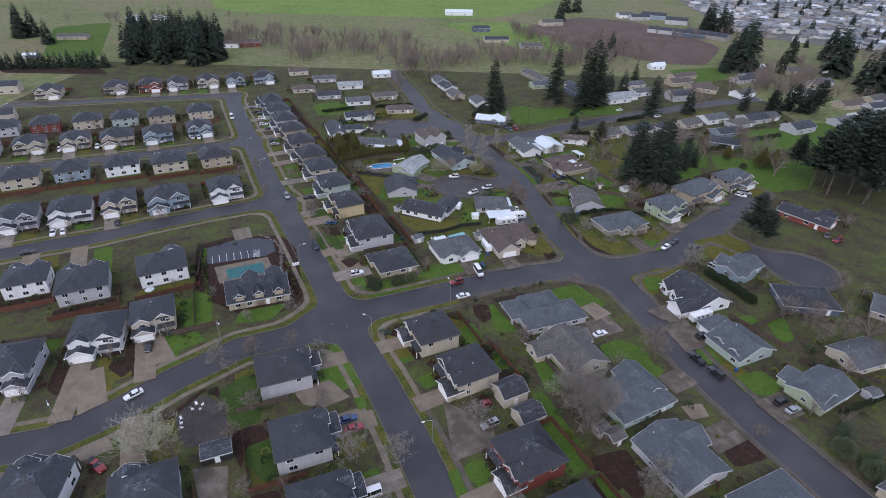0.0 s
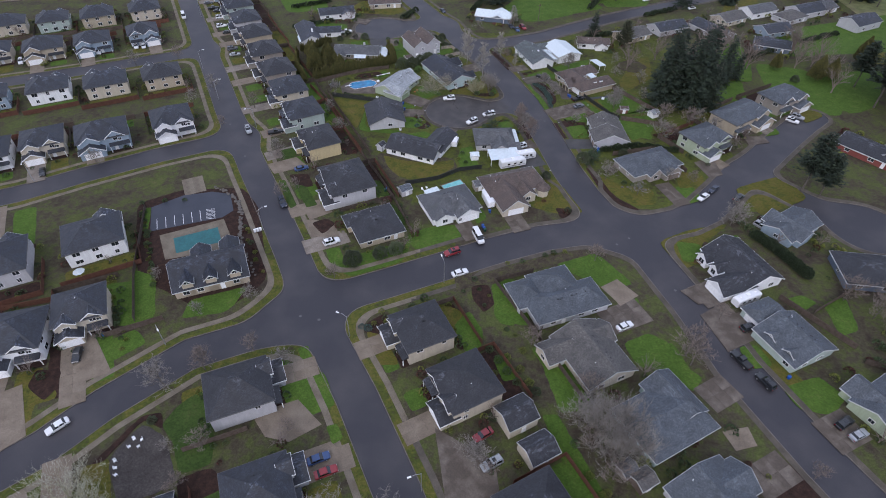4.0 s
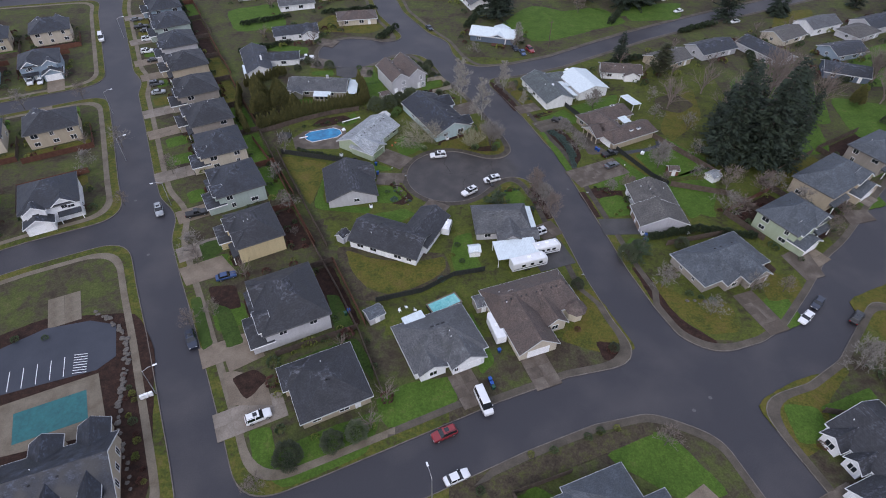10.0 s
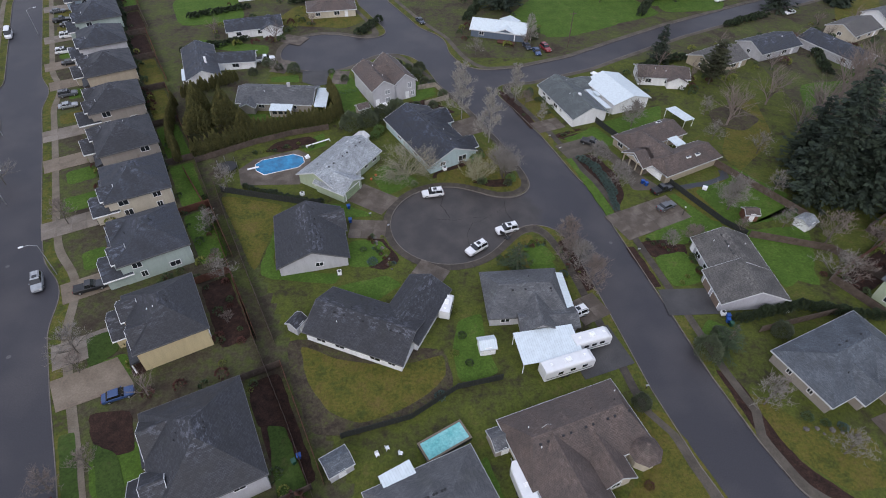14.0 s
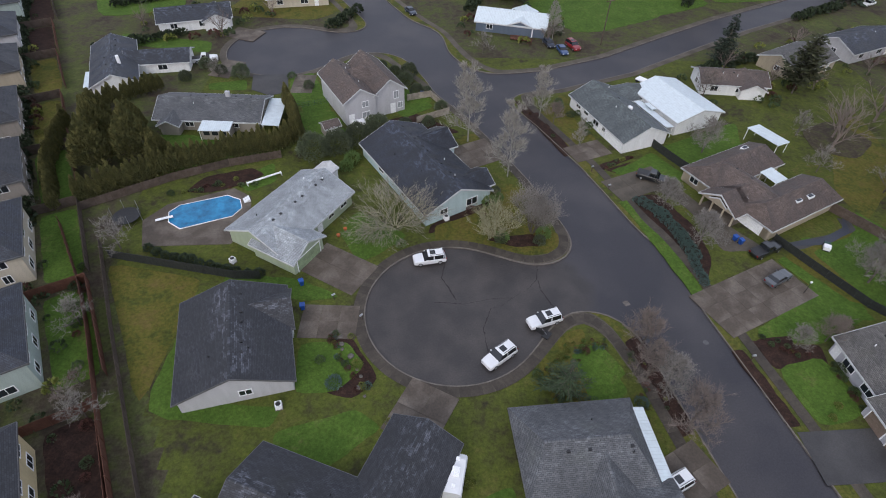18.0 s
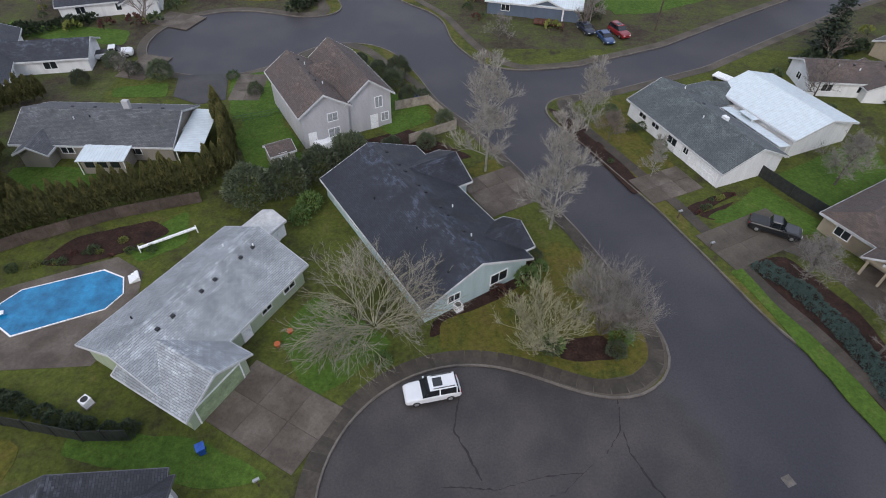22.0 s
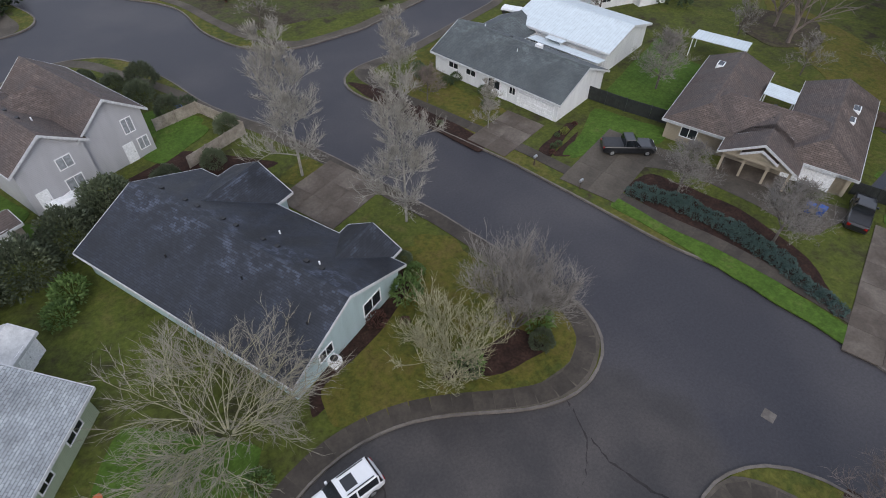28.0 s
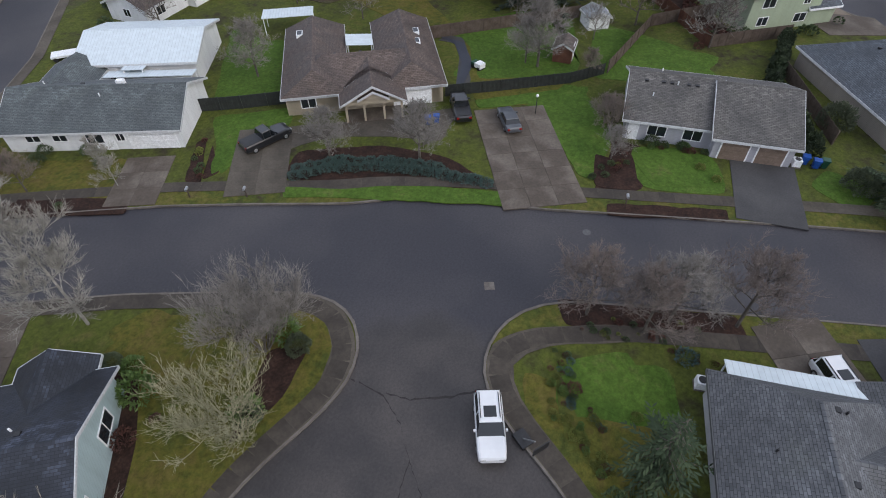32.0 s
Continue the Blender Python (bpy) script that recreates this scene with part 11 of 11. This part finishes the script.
for ring_, n_ in (([(-15, 291), (186, 332), (163, 251), (-13, 221)], 90), ([(57, 424), (126, 306), (124, 274), (51, 381)], 40), ([(-243, 358), (-30, 329), (-25, 248), (-124, 253), (-212, 277)], 100), ([(240, 218), (288, 223), (251, 163), (216, 174)], 40), ([(-54, 236), (-14, 241), (-12, 180), (-50, 201)], 22), ([(300, 260), (420, 330), (480, 300), (360, 220)], 40), ([(90, 40), (130, 60), (140, 30), (105, 22)], 12)):
    xs_, ys_ = [p[0] for p in ring_], [p[1] for p in ring_]
    while n_:
        x, y = far_rnd.uniform(min(xs_), max(xs_)), far_rnd.uniform(min(ys_), max(ys_))
        if sum((a[1] > y) != (b[1] > y) and x < (b[0] - a[0]) * (y - a[1]) / (b[1] - a[1]) + a[0] for a, b in zip(ring_, ring_[1:] + ring_[:1])) % 2:
            places.append((x, y, far_rnd.uniform(0.9, 1.7), far_rnd.uniform(0, 6.28)))
            n_ -= 1
v_, f_ = many(lg.v, lg.f, places)
tagged(link("far_woods", v_, f_, M_TWIGRED), "bare grey-brown woods and hedgerows beyond the houses", "trees", kind="stuff")
cg3 = Geo()
for w in range(15):
    f = (w + 0.3) / 15
    reach = 7.2 * (1 - f) ** 0.8 + 0.3
    for b in range(12):
        a = far_rnd.uniform(0, 6.283)
        d = Vector((math.cos(a), math.sin(a), -0.3)).normalized()
        blade(cg3, Vector((0, 0, 22 * f + 1.2)) + d * reach * 0.12, d, reach, reach * 0.22, Vector((far_rnd.uniform(-0.4, 0.4), far_rnd.uniform(-0.4, 0.4), 1)))
        blade(cg3, Vector((0, 0, 22 * f + 1.8)) + d * reach * 0.3, d, reach * 0.6, reach * 0.2, Vector((far_rnd.uniform(-0.4, 0.4), far_rnd.uniform(-0.4, 0.4), 1)))
pl2 = []
for i in range(60):
    f, g_ = far_rnd.random(), far_rnd.random()
    pl2.append((-268 + 80 * f - 50 * g_, 204 + 8 * f + 110 * g_, far_rnd.uniform(1.0, 1.35), far_rnd.uniform(0, 6.28)))
for i in range(22):
    pl2.append((-350 + 75 * i / 21 + far_rnd.uniform(-1, 1), 180 + 14 * i / 21 + far_rnd.uniform(-2, 2), far_rnd.uniform(0.45, 0.65), i))
pl2 += [(-414, 297, 1.4, 0), (-420, 303, 1.3, 1), (-373, 272, 1.0, 2), (-408, 304, 1.2, 4), (277, 331, 1.4, 0), (284, 336, 1.3, 2), (234, 262, 1.1, 1), (240, 270, 1.2, 2), (246, 262, 1.0, 3), (345, 306, 1.4, 3), (338, 296, 1.3, 1), (352, 300, 1.3, 1), (335, 264, 1.2, 2), (328, 200, 1.4, 2), (316, 206, 1.2, 1), (335, 212, 1.3, 3), (345, 196, 1.4, 3), (300, 286, 1.1, 2), (262, 306, 1.2, 3), (210, 126, 0.7, 0), (222, 134, 0.8, 1), (230, 128, 0.9, 2), (238, 134, 0.8, 3), (150, 118, 0.8, 1), (290, 420, 1.2, 1), (300, 428, 1.2, 2), (280, 440, 1.2, 4), (105, 150, 0.9, 1), (118, 160, 0.8, 1), (120, 480, 1.2, 0), (140, 560, 1.3, 2), (155, 565, 1.3, 2)]
pl2 += [(222.9, 238.3, 1.1, 1), (239.8, 240.3, 2.0, 2), (309.6, 235.2, 1.9, 3), (306.2, 179.0, 1.7, 4), (315.5, 180.0, 1.6, 5), (268.7, 239.9, 0.9, 1), (282.6, 441.6, 1.5, 1), (304.4, 456.2, 1.4, 2), (138.0, 287.9, 1.0, 3), (290.0, 452.0, 1.3, 0), (318.0, 240.0, 1.5, 1), (326.0, 176.0, 1.6, 2)]
for i in range(130):
    f, g_ = far_rnd.random(), far_rnd.random()
    pl2.append((330 + 600 * f + 60 * g_, 330 + 480 * g_ - 130 * f, far_rnd.uniform(0.4, 1.0), i))
v_, f_ = many(cg3.v, cg3.f, pl2)
tagged(link("far_conifers", v_, f_, M_NEEDLE), "dark conifer grove and hedge firs beyond the houses", "trees", kind="stuff")


def island_mat(name, colours):
    m = bpy.data.materials.new(name)
    m.use_nodes = True
    n, lk = m.node_tree.nodes, m.node_tree.links
    geo = n.new("ShaderNodeNewGeometry")
    ramp = n.new("ShaderNodeValToRGB")
    ramp.color_ramp.interpolation = "CONSTANT"
    els = ramp.color_ramp.elements
    while len(els) < len(colours):
        els.new(0.5)
    for i, (e, c) in enumerate(zip(els, colours)):
        e.position, e.color = i / len(colours), (*c, 1)
    lk.new(geo.outputs["Random Per Island"], ramp.inputs[0])
    lk.new(ramp.outputs[0], n["Principled BSDF"].inputs["Base Color"])
    n["Principled BSDF"].inputs["Roughness"].default_value = 0.8
    return m


tw, tr2 = Geo(), Geo()
for i in range(1500):
    f, g_ = far_rnd.random(), far_rnd.random() ** 0.8
    x, y = 300 + 620 * f + 60 * g_, 330 + 560 * g_ - 130 * f
    if x < 430 and y < 420 - (x - 300) * 0.6:
        continue
    x, y = round(x / 19) * 19 + far_rnd.uniform(-2, 2), round(y / 26) * 26 + far_rnd.uniform(-2, 2)
    m = pose(x, y, 0, 0, 0, 25 + far_rnd.choice((0, 90)))
    L, W, h = far_rnd.uniform(11, 16), far_rnd.uniform(8, 10), far_rnd.choice((2.8, 2.8, 5.2))
    tw.box(-L / 2, -W / 2, 0, L / 2, W / 2, h, m)
    k = len(tr2.v)
    tr2.v += [tuple(m @ Vector(q)) for q in ((-L / 2 - 0.4, -W / 2 - 0.4, h), (L / 2 + 0.4, -W / 2 - 0.4, h), (L / 2 + 0.4, W / 2 + 0.4, h), (-L / 2 - 0.4, W / 2 + 0.4, h), (-L / 2 - 0.4, 0, h + 2.0), (L / 2 + 0.4, 0, h + 2.0))]
    tr2.f += [[k, k + 1, k + 5, k + 4], [k + 2, k + 3, k + 4, k + 5], [k + 1, k + 2, k + 5], [k + 3, k, k + 4]]
tagged(tw.put("town_walls", island_mat("town_walls", [(0.5, 0.5, 0.5), (0.35, 0.33, 0.3), (0.6, 0.6, 0.58), (0.3, 0.34, 0.38)])), "walls of the distant town's houses", "town", kind="stuff")
tagged(tr2.put("town_roofs", island_mat("town_roofs", [(0.14, 0.15, 0.16), (0.19, 0.20, 0.21), (0.25, 0.26, 0.28), (0.11, 0.12, 0.14), (0.16, 0.14, 0.13), (0.21, 0.22, 0.24), (0.5, 0.52, 0.55)])), "grey roofs of the distant town", "town", kind="stuff")
patch("field", [(420, 340), (960, 200), (1000, 900), (360, 900), (310, 420)], mat("town_ground", (0.12, 0.115, 0.10), (0.17, 0.16, 0.15), 0.02, rough=0.9, fine=0.3), 0.02, "grey-brown streets and yards of the distant town", "town ground")

# garden shrubs and saplings of the far yards
sg = Geo()
for k in range(64):
    a, b = far_rnd.uniform(0, 6.283), math.asin(far_rnd.uniform(-0.2, 1))
    d = Vector((math.cos(a) * math.cos(b), math.sin(a) * math.cos(b), math.sin(b)))
    blade(sg, Vector((d.x * 0.75, d.y * 0.75, 0.4 + d.z * 0.7)), (d + Vector((far_rnd.uniform(-0.6, 0.6), far_rnd.uniform(-0.6, 0.6), 0.3))).normalized(), 0.5, 0.18, Vector((far_rnd.uniform(-1, 1), far_rnd.uniform(-1, 1), 0.5)).normalized())
yard, sap = {0: [], 1: [], 2: []}, []
for hx, hy, ha, hl, hw, *_rest in TWO:
    for k in range(15):
        a = far_rnd.uniform(0, 6.28)
        r_ = far_rnd.uniform(1.0, 4.5)
        px = far_rnd.choice((-1, 1)) * (hl / 2 + 0.8 + far_rnd.uniform(0, 1.8)) if k % 2 else far_rnd.uniform(-hl * 0.6, hl * 0.6)
        py = far_rnd.uniform(-hw * 0.6, hw * 0.6) if k % 2 else far_rnd.choice((-1, 1)) * (hw / 2 + 1.2 + far_rnd.uniform(0, 5))
        q = pose(hx, hy, 0, 0, 0, ha) @ Vector((px, py, 0))
        if inside_kerb(q.x, q.y) > 3.8:
            yard[far_rnd.choice((0, 0, 1, 2))].append((q.x, q.y, far_rnd.uniform(0.5, 1.15), a))
            if k == 4:
                sap.append((q.x, q.y, far_rnd.uniform(0.35, 0.6), a))
for hx, hy, ha, hl, hw, *_rest in ONE:
    for k in range(14):
        q = pose(hx, hy, 0, 0, 0, ha) @ Vector((far_rnd.choice((-1, 1)) * (hl / 2 + far_rnd.uniform(1.5, 4.0)) if k % 2 else far_rnd.uniform(-hl * 0.7, hl * 0.7), far_rnd.uniform(-hw * 0.8, hw * 0.8) if k % 2 else far_rnd.choice((-1, 1)) * (hw / 2 + far_rnd.uniform(2.0, 6.0)), 0))
        if inside_kerb(q.x, q.y) > 2.6:
            yard[far_rnd.choice((0, 0, 1, 2))].append((q.x, q.y, far_rnd.uniform(0.5, 1.5), k))
            if k in (3, 8):
                sap.append((q.x, q.y, far_rnd.uniform(0.4, 0.75), k))
for k, mt_, lb_ in ((0, M_LEAF, "dark evergreen shrubs in the house yards"), (1, M_LEAFLIGHT, "yellow-green shrubs in the house yards"), (2, M_LEAFRED, "russet brown shrubs in the house yards")):
    v_, f_ = many(sg.v, sg.f, yard[k])
    tagged(link("yard_shrubs", v_, f_, mt_), lb_, "shrubs", kind="stuff")
v_, f_ = many(lg.v, lg.f, sap)
tagged(link("yard_saplings", v_, f_, M_TWIGRED), "small bare trees in the house yards", "trees", kind="stuff")

# dark evergreen hedges between the far gardens
rows_ = []
for line_ in ([(-77, 70), (-60, 80)], [(-84, 96), (-66, 106)], [(-52, 110), (-30, 116)], [(-20, 96), (-26, 84)], [(-62.5, 8.0), (-78, 38), (-98, 76), (-118, 118)], [(10, 98), (18, 122)], [(72, 104), (86, 132)], [(100, 96), (118, 106)], [(135, 48), (150, 56)], [(62, 64), (78, 72)], [(166, 66), (190, 78)], [(118, 62), (122, 80)]):
    for (x0, y0), (x1, y1) in zip(line_[:-1], line_[1:]):
        n = int(math.hypot(x1 - x0, y1 - y0) / 1.0)
        rows_ += [(x0 + (x1 - x0) * i / n + far_rnd.uniform(-0.3, 0.3), y0 + (y1 - y0) * i / n + far_rnd.uniform(-0.3, 0.3), far_rnd.uniform(1.1, 1.7), far_rnd.uniform(0, 6.28)) for i in range(n)]
v_, f_ = many(sg.v, sg.f, rows_)
tagged(link("far_hedges", v_, f_, M_HEDGE), "dark evergreen hedges between the far gardens", "hedge", kind="stuff")

# patterns that only served for copying
for ob in [o for o in bpy.data.objects if o.parent is None and o.matrix_basis.translation.z < -400]:
    for o in (*ob.children_recursive, ob):
        bpy.data.objects.remove(o)
